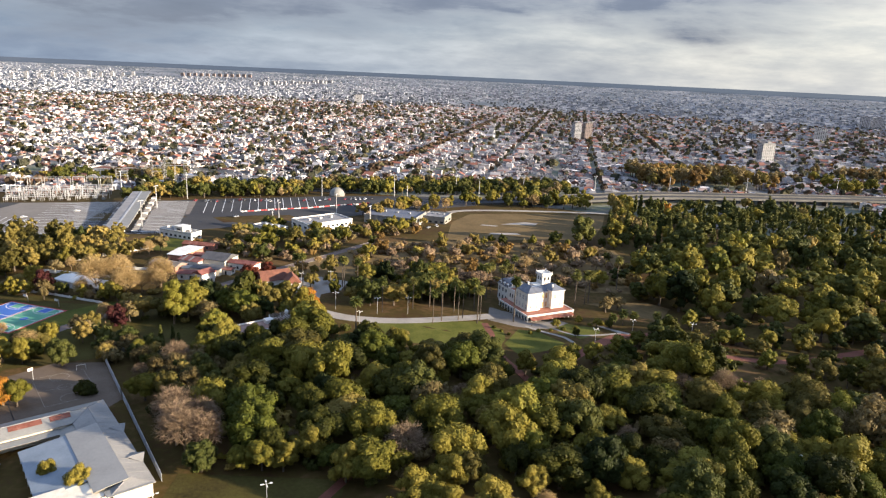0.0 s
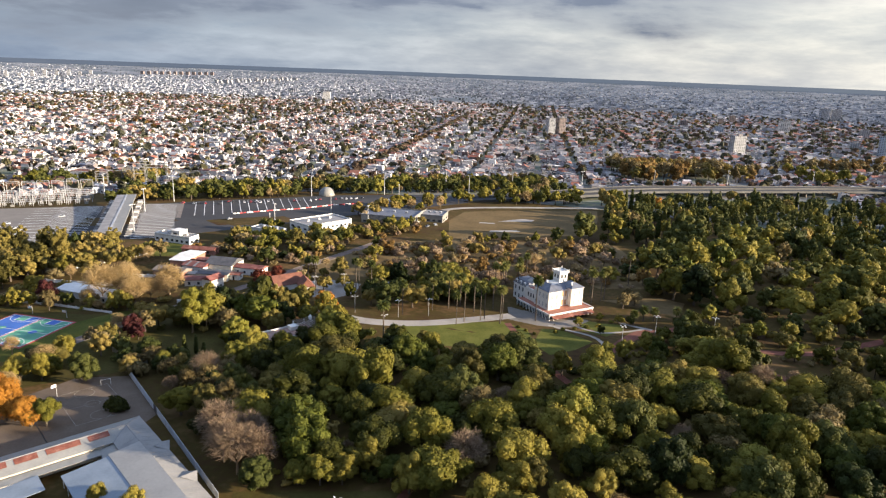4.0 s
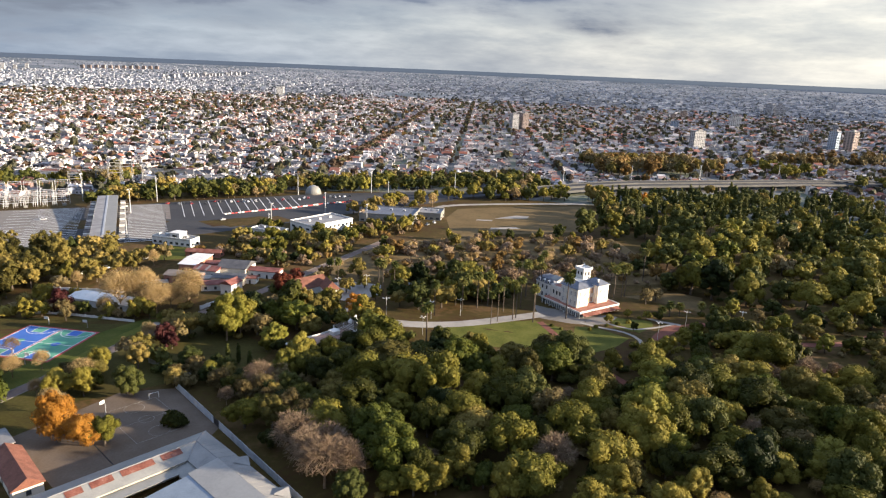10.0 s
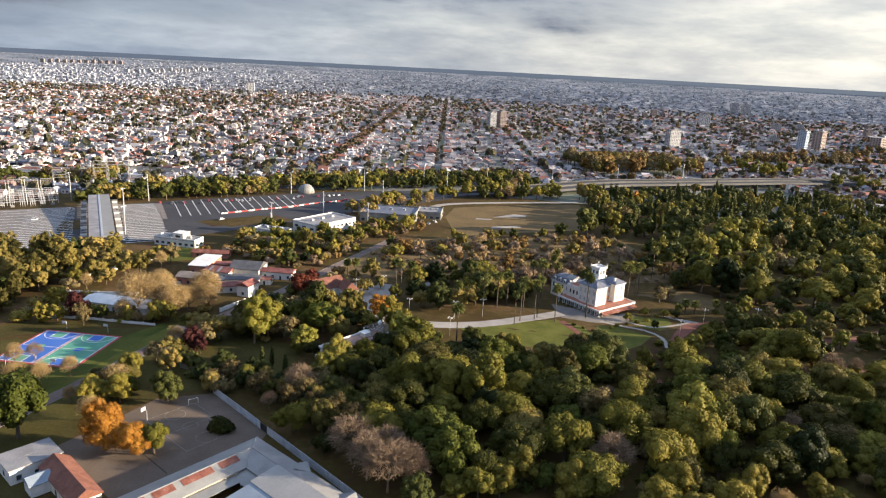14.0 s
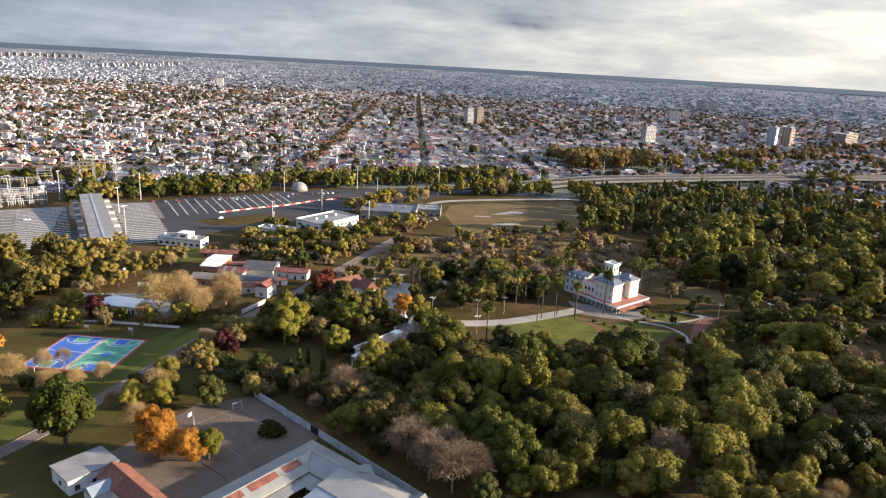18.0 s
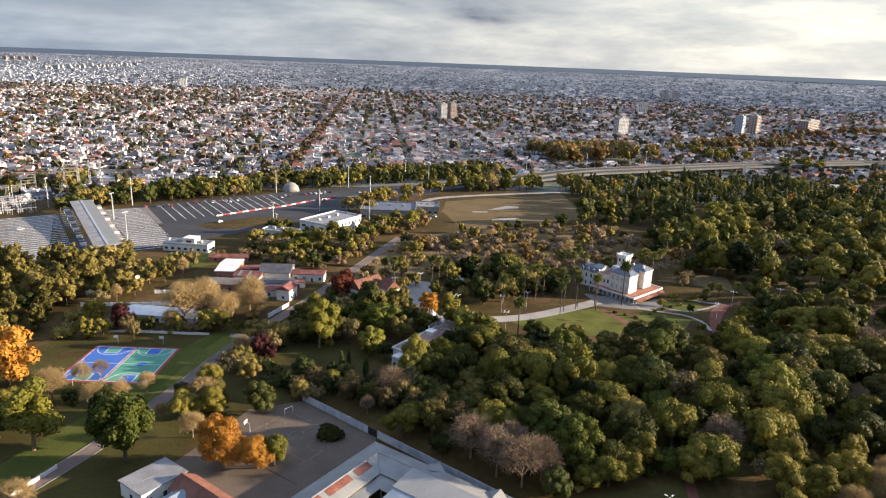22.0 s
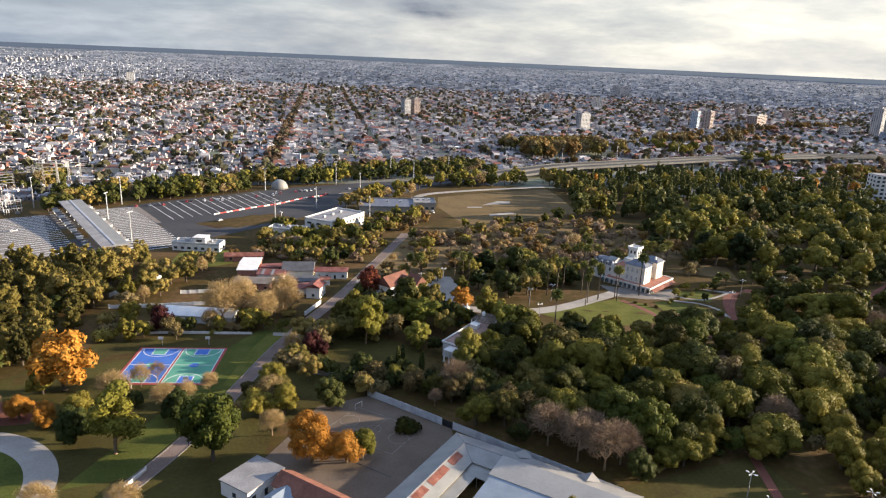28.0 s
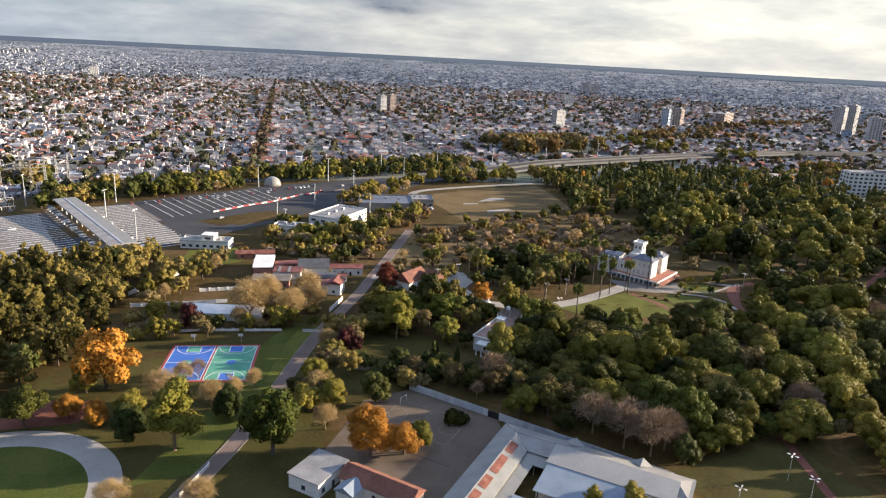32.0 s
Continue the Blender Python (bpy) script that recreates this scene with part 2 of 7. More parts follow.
M["redroof"] = mat("dark_red_sheet_roof", [(0.085, 0.028, 0.022), (0.14, 0.045, 0.034), (0.20, 0.075, 0.058), (0.27, 0.14, 0.11)], 0.35, 2.5, 0.75, 0.15)
M["darkroof"] = mat("dark_felt_roof", [(0.045, 0.045, 0.05), (0.075, 0.075, 0.08), (0.11, 0.105, 0.105)], 0.35, 2.5, 0.85, 0.15)
M["slate"] = mat("slate_roof", [(0.07, 0.075, 0.09), (0.11, 0.12, 0.145), (0.16, 0.17, 0.20)], 0.6, 4.0, 0.6, 0.2)
M["oldroof"] = mat("old_sheet_roof", [(0.10, 0.085, 0.07), (0.17, 0.14, 0.115), (0.24, 0.20, 0.17)], 0.3, 3.0, 0.85, 0.2)
M["greyroof"] = mat("grey_flat_roof", [(0.142, 0.138, 0.136), (0.209, 0.202, 0.198), (0.285, 0.276, 0.264)], 0.2, 2.0, 0.85, 0.1)
M["brickwall"] = mat("brick_wall", [(0.22, 0.09, 0.06), (0.30, 0.14, 0.10), (0.36, 0.20, 0.15)], 0.6, 4.0, 0.9, 0.2)
M["dark"] = mat("dark_opening", [(0.012, 0.013, 0.015), (0.025, 0.026, 0.03)], 0.5, 3.0, 0.4, 0.0)
M["glass"] = mat("window_glass", [(0.02, 0.025, 0.03), (0.05, 0.055, 0.06)], 0.5, 3.0, 0.12, 0.0, spec=0.6)
M["steel"] = mat("galvanised_steel", [(0.30, 0.30, 0.30), (0.42, 0.42, 0.42), (0.52, 0.52, 0.51)], 0.6, 4.0, 0.45, 0.0, metal=0.4)
M["bark"] = mat("bark", [(0.05, 0.038, 0.028), (0.09, 0.07, 0.052), (0.13, 0.105, 0.08)], 0.8, 6.0, 0.95, 0.4, coords="object")
M["palebark"] = mat("pale_bark", [(0.119, 0.08, 0.046), (0.179, 0.122, 0.074), (0.238, 0.171, 0.106)], 0.8, 6.0, 0.95, 0.3, coords="object")
M["court_blue"] = mat("blue_court_paint", [(0.03, 0.09, 0.30), (0.04, 0.115, 0.36), (0.06, 0.14, 0.40)], 0.15, 1.5, 0.7, 0.05)
M["court_green"] = mat("green_court_paint", [(0.06, 0.20, 0.13), (0.08, 0.26, 0.17), (0.12, 0.30, 0.21)], 0.15, 1.5, 0.7, 0.05)
M["court_red"] = mat("red_court_paint", [(0.22, 0.035, 0.035), (0.30, 0.05, 0.05), (0.35, 0.08, 0.07)], 0.15, 1.5, 0.8, 0.05)
M["houses"] = mat("rendered_house_walls", [(0.142, 0.073, 0.057), (0.191, 0.187, 0.189), (0.318, 0.313, 0.321), (0.472, 0.463, 0.471), (0.718, 0.679, 0.647), (0.432, 0.385, 0.345), (0.217, 0.217, 0.217), (0.635, 0.626, 0.632)], 0.002, 0.02, 0.85, 0.0, island=1.0, contrast=0.3)
M["roofs"] = mat("town_roofs", [(0.248, 0.095, 0.067), (0.083, 0.083, 0.087), (0.167, 0.165, 0.166), (0.281, 0.279, 0.285), (0.718, 0.679, 0.647), (0.383, 0.369, 0.359), (0.167, 0.085, 0.067), (0.1, 0.103, 0.105), (0.499, 0.502, 0.517)], 0.002, 0.02, 0.85, 0.0, island=1.0, contrast=0.3)
M["pitched_roofs"] = mat("pitched_town_roofs", [(0.251, 0.093, 0.06), (0.167, 0.068, 0.048), (0.287, 0.131, 0.092), (0.132, 0.119, 0.114), (0.239, 0.226, 0.222), (0.359, 0.339, 0.33), (0.203, 0.097, 0.065), (0.502, 0.475, 0.464)], 0.002, 0.02, 0.85, 0.0, island=1.0, contrast=0.3)
# far walls: base colours shifted to pale blue to stand for haze
M["farhouses"] = mat("hazed_far_house_walls", [(0.143, 0.156, 0.176), (0.234, 0.247, 0.273), (0.364, 0.377, 0.403), (0.598, 0.598, 0.611)], 0.001, 0.02, 0.9, 0.0, island=1.0, contrast=0.3)
M["near_walls"] = mat("house_render", [(0.121, 0.066, 0.051), (0.167, 0.161, 0.161), (0.272, 0.268, 0.276), (0.402, 0.397, 0.403), (0.611, 0.587, 0.575), (0.366, 0.331, 0.292), (0.182, 0.182, 0.186), (0.524, 0.512, 0.505)], 0.05, 0.6, 0.85, 0.0, per_object=1.0, contrast=0.25)
M["near_roofs"] = mat("house_roofing", [(0.206, 0.083, 0.056), (0.072, 0.073, 0.076), (0.144, 0.146, 0.149), (0.247, 0.244, 0.251), (0.618, 0.604, 0.604), (0.329, 0.322, 0.311), (0.144, 0.078, 0.061), (0.093, 0.092, 0.093), (0.432, 0.429, 0.437)], 0.05, 0.6, 0.85, 0.0, per_object=1.0, contrast=0.25)
M["ivory"] = mat("ivory_render", [(0.51, 0.479, 0.416), (0.598, 0.566, 0.501), (0.66, 0.635, 0.578)], 0.5, 3.0, 0.8, 0.1)
M["pinkroof"] = mat("faded_pink_roof", [(0.17, 0.10, 0.08), (0.24, 0.155, 0.125), (0.31, 0.22, 0.185)], 0.3, 2.0, 0.85, 0.1)
M["worn_line"] = mat("worn_line_paint", [(0.13, 0.11, 0.09), (0.22, 0.20, 0.17), (0.34, 0.32, 0.29)], 0.8, 4.0, 0.85, 0.0)
M["fence_panel"] = mat("pale_concrete_panel", [(0.27, 0.29, 0.31), (0.36, 0.38, 0.40), (0.44, 0.46, 0.48)], 0.5, 3.0, 0.8, 0.1, per_object=0.6)
M["shutter"] = mat("faded_shutter_paint", [(0.34, 0.34, 0.33), (0.42, 0.42, 0.41), (0.50, 0.50, 0.48)], 0.6, 4.0, 0.7, 0.05)
M["veranda_glass"] = mat("veranda_glazing", [(0.06, 0.10, 0.13), (0.11, 0.16, 0.19)], 0.5, 3.0, 0.15, 0.0, spec=0.6)
M["terrace_tile"] = mat("terrace_clay_tile", [(0.20, 0.075, 0.048), (0.28, 0.115, 0.075), (0.35, 0.16, 0.11)], 0.5, 4.0, 0.8, 0.1)
M["ochre"] = mat("ochre_render", [(0.34, 0.20, 0.10), (0.44, 0.27, 0.14), (0.50, 0.33, 0.19)], 0.5, 3.0, 0.85, 0.1)
LEAF = {
    "green": [(0.022, 0.025, 0.005), (0.054, 0.054, 0.009), (0.112, 0.102, 0.016), (0.19, 0.158, 0.028)],
    "bright": [(0.038, 0.047, 0.008), (0.080, 0.088, 0.014), (0.14, 0.138, 0.022), (0.21, 0.185, 0.034)],
    "olive": [(0.046, 0.041, 0.011), (0.092, 0.077, 0.019), (0.155, 0.122, 0.030), (0.225, 0.165, 0.046)],
    "yellow": [(0.072, 0.062, 0.012), (0.125, 0.104, 0.018), (0.185, 0.150, 0.026), (0.24, 0.192, 0.042)],
    "orange": [(0.16, 0.066, 0.012), (0.27, 0.118, 0.018), (0.38, 0.175, 0.028), (0.45, 0.235, 0.045)],
    "plane": [(0.075, 0.045, 0.016), (0.12, 0.070, 0.022), (0.165, 0.098, 0.030), (0.21, 0.13, 0.042)],
    "rust": [(0.062, 0.046, 0.018), (0.102, 0.076, 0.030), (0.148, 0.112, 0.046), (0.205, 0.155, 0.070)],
    "maroon": [(0.030, 0.010, 0.010), (0.052, 0.016, 0.015), (0.085, 0.026, 0.022)],
    "red": [(0.07, 0.018, 0.011), (0.12, 0.032, 0.018), (0.18, 0.060, 0.028)],
    "cedar": [(0.038, 0.034, 0.009), (0.078, 0.066, 0.016), (0.13, 0.105, 0.026), (0.19, 0.148, 0.038)],
    "town": [(0.022, 0.026, 0.012), (0.040, 0.044, 0.020), (0.062, 0.062, 0.030), (0.088, 0.080, 0.042)],
    # distance haze painted into the leaf colour, blue-grey in place of green
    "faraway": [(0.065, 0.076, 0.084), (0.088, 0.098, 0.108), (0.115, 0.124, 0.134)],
    "dark": [(0.016, 0.022, 0.006), (0.030, 0.038, 0.009), (0.052, 0.058, 0.014), (0.078, 0.080, 0.020)],
    "straw": [(0.20, 0.135, 0.060), (0.31, 0.215, 0.095), (0.42, 0.305, 0.145)],
    "fawn": [(0.095, 0.064, 0.038), (0.145, 0.098, 0.058), (0.20, 0.138, 0.084), (0.26, 0.185, 0.115)],
    "street": [(0.034, 0.036, 0.024), (0.056, 0.057, 0.037), (0.080, 0.075, 0.050), (0.10, 0.086, 0.060)],
    "gum": [(0.055, 0.056, 0.010), (0.105, 0.100, 0.016), (0.165, 0.150, 0.024), (0.23, 0.195, 0.035)],
    "avenue": [(0.062, 0.044, 0.030), (0.092, 0.064, 0.042), (0.125, 0.084, 0.054), (0.16, 0.108, 0.068)],
    "palm": [(0.050, 0.058, 0.014), (0.10, 0.105, 0.024), (0.17, 0.15, 0.042)],
}
for k, c in LEAF.items():
    M["leaf_" + k] = mat("foliage_" + k, c, 0.25, 1.5, 0.6, 0.0, island=0.16, per_object=0.3 if k in ("orange", "maroon", "red", "straw", "gum") else 1.0, translucent=0.18, coords="object", contrast=0.5, spec=0.08)

# ---- the lie of the land ----
R_KNOTS = (0, 300, 340, 500, 570, 650, 900, 1450, 2000, 2600, 3300, 4000, 4850)
Z_KNOTS = (0, 0, -1, -3.5, -6, -8.5, -14, -22, -26, -24, -2, 32, 76)


def gz(x, y):
    dip = -2.2 * math.exp(-((x - 50) ** 2 + (y - 316) ** 2) / 6000.0)
    return float(np.interp(math.hypot(x + 100, y), R_KNOTS, Z_KNOTS)) + dip


class Build:
    """Collects boxes, prisms and sheets, and makes one mesh of them."""

    def __init__(self):
        self.v, self.f, self.m = [], [], []

    def face(self, pts, mi=0):
        n = len(self.v)
        self.v += [tuple(p) for p in pts]
        self.f.append(tuple(range(n, n + len(pts))))
        self.m.append(mi)

    def prism(self, pts, z0, z1, mi=0, top=None, bottom=False):
        """A straight-sided solid on a counter-clockwise outline."""
        n, k = len(self.v), len(pts)
        self.v += [(p[0], p[1], z0) for p in pts] + [(p[0], p[1], z1) for p in pts]
        for i in range(k):
            j = (i + 1) % k
            self.f.append((n + i, n + j, n + k + j, n + k + i))
            self.m.append(mi)
        self.f.append(tuple(range(n + k, n + 2 * k)))
        self.m.append(mi if top is None else top)
        if bottom:
            self.f.append(tuple(range(n + k - 1, n - 1, -1)))
            self.m.append(mi)

    def box(self, x, y, z0, w, d, h, ang=0.0, mi=0, top=None):
        c, s = math.cos(radians(ang)), math.sin(radians(ang))
        pts = [(x + c * a - s * b, y + s * a + c * b) for a, b in ((-w / 2, -d / 2), (w / 2, -d / 2), (w / 2, d / 2), (-w / 2, d / 2))]
        self.prism(pts, z0, z0 + h, mi, top, True)

    def gable(self, x, y, z0, w, d, rise, ang=0.0, mi=0, over=0.4, thick=0.18, hip=0.0):
        """A pitched roof whose ridge runs along w; hip: how far the ridge draws in at both ends."""
        c, s = math.cos(radians(ang)), math.sin(radians(ang))

        def at(a, b, z):
            return (x + c * a - s * b, y + s * a + c * b, z)
        W, D = w / 2 + over, d / 2 + over
        e = [at(-W, -D, z0), at(W, -D, z0), at(W, D, z0), at(-W, D, z0)]
        r = [at(-W + hip, 0, z0 + rise), at(W - hip, 0, z0 + rise)]
        lo = [(p[0], p[1], p[2] - thick) for p in e]
        self.face([e[0], e[1], r[1], r[0]], mi)
        self.face([e[2], e[3], r[0], r[1]], mi)
        self.face([e[1], e[2], r[1]], mi)
        self.face([e[3], e[0], r[0]], mi)
        for i in range(4):
            j = (i + 1) % 4
            self.face([lo[i], lo[j], e[j], e[i]], mi)
        self.face(lo[::-1], mi)

    def tube(self, a, b, r0, r1, sides=6, mi=0, cap=True):
        a, b = Vector(a), Vector(b)
        d = (b - a)
        if d.length < 1e-6:
            return
        q = d.to_track_quat("Z", "Y")
        n = len(self.v)
        for p, r in ((a, r0), (b, r1)):
            for i in range(sides):
                t = 2 * math.pi * i / sides
                self.v.append(tuple(p + q @ Vector((r * math.cos(t), r * math.sin(t), 0))))
        for i in range(sides):
            j = (i + 1) % sides
            self.f.append((n + i, n + j, n + sides + j, n + sides + i))
            self.m.append(mi)
        if cap:
            self.f.append(tuple(range(n + sides, n + 2 * sides)))
            self.m.append(mi)

    def mesh(self, name, mats):
        me = bpy.data.meshes.new(name)
        me.from_pydata(self.v, [], self.f)
        for m in mats:
            me.materials.append(m)
        if len(mats) > 1:
            me.polygons.foreach_set("material_index", self.m)
        me.update()
        return me


def part(name, b, material, parent=None, label=""):
    mats = material if isinstance(material, (list, tuple)) else [material]
    ob = new(name, b.mesh(name, mats))
    ob.parent = parent
    if label:
        ob["label"] = label
    return ob


def thing(name, x, y, rz=0.0, z=None):
    ob = new(name)
    ob.matrix_basis = pose(x, y, gz(x, y) if z is None else z, 0, 0, rz)
    ob.empty_display_size = 0.5
    return ob


def strip(points, width, lift, name, material, step=6.0, widths=None):
    """A road or path: a thin slab that follows the land along a line."""
    pts = [Vector(p) for p in points]
    fine, wid = [], []
    for i in range(len(pts) - 1):
        p0, p1 = pts[max(i - 1, 0)], pts[i]
        p2, p3 = pts[i + 1], pts[min(i + 2, len(pts) - 1)]
        n = max(2, int((p2 - p1).length / step))
        for k in range(n + (i == len(pts) - 2)):
            t = k / n
            fine.append(0.5 * ((2 * p1) + (p2 - p0) * t + (2 * p0 - 5 * p1 + 4 * p2 - p3) * t * t + (3 * p1 - p0 - 3 * p2 + p3) * t ** 3))
            wid.append(width if widths is None else widths[i] * (1 - t) + widths[i + 1] * t)
    b = Build()
    rows = []
    for i, p in enumerate(fine):
        d = (fine[min(i + 1, len(fine) - 1)] - fine[max(i - 1, 0)]).normalized()
        nrm = Vector((-d.y, d.x))
        rows.append([(q.x, q.y, gz(q.x, q.y) + lift) for q in (p + nrm * wid[i] / 2, p + nrm * wid[i] / 6, p - nrm * wid[i] / 6, p - nrm * wid[i] / 2)])
    for a, c in zip(rows, rows[1:]):
        for k in range(3):
            b.face([a[k + 1], c[k + 1], c[k], a[k]])
        for k in (0, 3):
            low = [(q[0], q[1], q[2] - 0.3) for q in (a[k], c[k])]
            b.face([a[k], c[k], low[1], low[0]] if k == 0 else [low[0], low[1], c[k], a[k]])
    return tagged(part(name, b, material), kind="structure"), fine


def inside(x, y, poly):
    hit = False
    for (x0, y0), (x1, y1) in zip(poly, poly[1:] + poly[:1]):
        if (y0 > y) != (y1 > y) and x < (x1 - x0) * (y - y0) / (y1 - y0) + x0:
            hit = not hit
    return hit


def sheet(poly, lift, name, material, cell=8.0):
    """A level area that follows the land: a grid cut to an outline by its fine cells, edged by a skirt."""
    bm = bmesh.new()
    vs = [bm.verts.new((x, y, 0)) for x, y in poly]
    bm.faces.new(vs)
    xs, ys = [p[0] for p in poly], [p[1] for p in poly]
    for lo, hi, nrm in ((min(xs), max(xs), (1, 0, 0)), (min(ys), max(ys), (0, 1, 0))):
        c = lo + cell
        while c < hi:
            bmesh.ops.bisect_plane(bm, geom=bm.verts[:] + bm.edges[:] + bm.faces[:], plane_co=(c * nrm[0], c * nrm[1], 0), plane_no=nrm)
            c += cell
    for v in bm.verts:
        v.co.z = gz(v.co.x, v.co.y) + lift
    bmesh.ops.recalc_face_normals(bm, faces=bm.faces[:])
    if sum(f.normal.z for f in bm.faces) < 0:
        bmesh.ops.reverse_faces(bm, faces=bm.faces[:])
    me = bpy.data.meshes.new(name)
    bm.to_mesh(me)
    bm.free()
    me.materials.append(material)
    return tagged(new(name, me), kind="structure")


# ---- ground ----
def make_ground():
    radii = [0, 60, 120, 180, 240, 300, 320, 340, 380, 420, 460, 500, 535, 570, 610, 650, 700, 760, 820, 900, 1000, 1150, 1300, 1450, 1700, 2000, 2300, 2600, 2950, 3300, 3650, 4000, 4400, 4850]
    seg = 128
    b = Build()
    b.v.append((-100, 0, 0))
    for r in radii[1:]:
        for k in range(seg):
            a = 2 * math.pi * k / seg
            x, y = -100 + r * math.sin(a), r * math.cos(a)
            b.v.append((x, y, gz(x, y)))
    for i in range(1, len(radii)):
        for k in range(seg):
            j = (k + 1) % seg
            o = 1 + (i - 1) * seg
            if i == 1:
                b.f.append((0, o + j, o + k))
            else:
                p = 1 + (i - 2) * seg
                b.f.append((p + k, p + j, o + j, o + k))
            r = radii[i]
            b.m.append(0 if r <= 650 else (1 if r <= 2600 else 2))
    return tagged(part("ground", b, [M["soil"], M["city_ground"], M["hazed_far_ground"]]), kind="structure")


make_ground()


def far_woods():
    """The dark wooded rim of the plain, a plain glowing backdrop in haze blue at the horizon."""
    glow = bpy.data.materials.new("far_woods_haze_glow")
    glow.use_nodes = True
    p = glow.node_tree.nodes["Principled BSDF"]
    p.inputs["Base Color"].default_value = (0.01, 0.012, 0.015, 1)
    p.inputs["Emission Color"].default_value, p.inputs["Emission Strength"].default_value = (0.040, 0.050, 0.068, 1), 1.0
    # haze put into the glow: paler towards the sun, where the air is brighter
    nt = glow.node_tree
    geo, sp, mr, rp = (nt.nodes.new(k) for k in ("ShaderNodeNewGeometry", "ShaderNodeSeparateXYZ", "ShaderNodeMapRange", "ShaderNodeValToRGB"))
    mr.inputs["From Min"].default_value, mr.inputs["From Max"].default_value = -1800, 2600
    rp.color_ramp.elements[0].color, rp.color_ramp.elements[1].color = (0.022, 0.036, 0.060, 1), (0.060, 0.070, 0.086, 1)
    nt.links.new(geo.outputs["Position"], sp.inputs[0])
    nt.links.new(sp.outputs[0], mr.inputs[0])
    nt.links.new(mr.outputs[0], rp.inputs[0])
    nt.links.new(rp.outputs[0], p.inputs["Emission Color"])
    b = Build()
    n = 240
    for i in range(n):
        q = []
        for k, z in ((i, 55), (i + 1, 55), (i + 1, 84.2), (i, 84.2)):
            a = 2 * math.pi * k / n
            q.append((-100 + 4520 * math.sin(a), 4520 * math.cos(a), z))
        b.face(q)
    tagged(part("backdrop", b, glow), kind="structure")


far_woods()

# ---- roads, courts and lawns ----
HWY_MID = [(-520, 425), (-400, 452), (-250, 482), (-150, 534), (-60, 590), (30, 631), (110, 648), (245, 694), (463, 744), (715, 775), (909, 757), (1300, 690)]
HWY_WID = [132, 132, 132, 124, 92, 44, 34, 34, 34, 34, 34, 34]
NORTH_EDGE = [(-700, 440), (-316, 533), (-208, 578), (-120, 606), (-51, 639), (38, 662), (160, 690), (273, 722), (463, 770), (715, 800), (909, 780), (1500, 690)]


def north_edge(x):
    return float(np.interp(x, [p[0] for p in NORTH_EDGE], [p[1] for p in NORTH_EDGE]))


DIAG = [(-214, 172), (-192, 199), (-176, 220), (-158, 250), (-140, 281), (-108, 327), (-93, 351), (-63, 399), (-38, 440)]
PLAZA_ROAD = [(-93, 351), (-70, 338), (-58, 322), (-58, 303), (-40, 290), (-14, 289), (18, 300), (30, 305)]
RED_1 = [(26, 294), (28, 280), (29, 259), (36, 239), (42, 222)]
RED_2 = [(60, 254), (66, 263), (80, 279), (98, 291), (112, 272), (118, 247), (125, 235), (136, 225), (149, 217), (182, 206), (230, 200)]
RED_4 = [(112, 272), (130, 263), (151, 261), (180, 271), (215, 286)]
RED_3 = [(-40, 124), (-34, 136), (-28, 148), (-19, 166)]
FIELD_ROAD = [(2, 520), (7, 540), (18, 572), (60, 588), (155, 602)]
strip(HWY_MID[:6], 0, 0.06, "highway", M["asphalt"], 12, HWY_WID[:6])
strip(DIAG, 4.8, 0.06, "park_avenue", M["walk"])
for side in (-1, 1):
    edge_line = []
    for i, (x, y) in enumerate(DIAG):
        (xa, ya), (xb, yb) = DIAG[max(i - 1, 0)], DIAG[min(i + 1, len(DIAG) - 1)]
        l = math.hypot(xb - xa, yb - ya)
        edge_line.append((x - (yb - ya) / l * 2.5 * side, y + (xb - xa) / l * 2.5 * side))
    strip(edge_line, 0.35, 0.16, "kerb", M["concrete"])
sheet([(-142.4, 289.5), (-134.8, 286.6), (-136.2, 290.6), (-141.8, 292.8)], 0.09, "concrete_slab", M["pale"], 4)
strip(PLAZA_ROAD, 7, 0.07, "gravel_road", M["pale"])
strip(RED_1, 3.2, 0.05, "brick_dust_path", M["redpath"])
strip(RED_2, 0, 0.05, "brick_dust_path", M["redpath"], 4, [3.2, 4, 6, 7, 5, 4.5, 4.5, 5, 5, 4.5, 4])
strip(RED_3, 2.8, 0.05, "brick_dust_path", M["redpath"])
strip(RED_4, 4.5, 0.05, "brick_dust_path", M["redpath"])
strip(FIELD_ROAD, 7, 0.07, "gravel_road", M["pale"])
sheet([(-82, 345), (-76, 326), (-58, 318), (-46, 330), (-44, 346), (-60, 352)], 0.05, "plaza_paving", M["pale"])
sheet([(28, 299), (40, 292), (49, 290), (57, 291), (66, 300), (78, 313), (74, 322), (60, 326), (30, 320)], 0.05, "forecourt_paving", M["concrete"], 4)
sheet([(-24, 284), (-14, 264), (14, 262), (30, 262), (34, 274), (34, 286), (24, 296), (4, 292)], 0.03, "lawn", M["lush"])
sheet([(62, 300), (71, 304), (80, 293), (78, 287), (68, 279), (59, 286)], 0.045, "lawn", M["lush"], 4)
sheet([(41, 288), (50, 286), (60, 272), (50, 262), (38, 256), (33, 268)], 0.045, "lawn", M["lush"], 4)
sheet([(80, 331), (114, 335), (123, 326), (110, 303), (98, 313), (84, 312)], 0.045, "dry_lawn", M["dry"], 5)
strip([(74, 320), (76, 308), (82, 296), (92, 288)], 2.2, 0.07, "garden_path", M["pale"], 4)
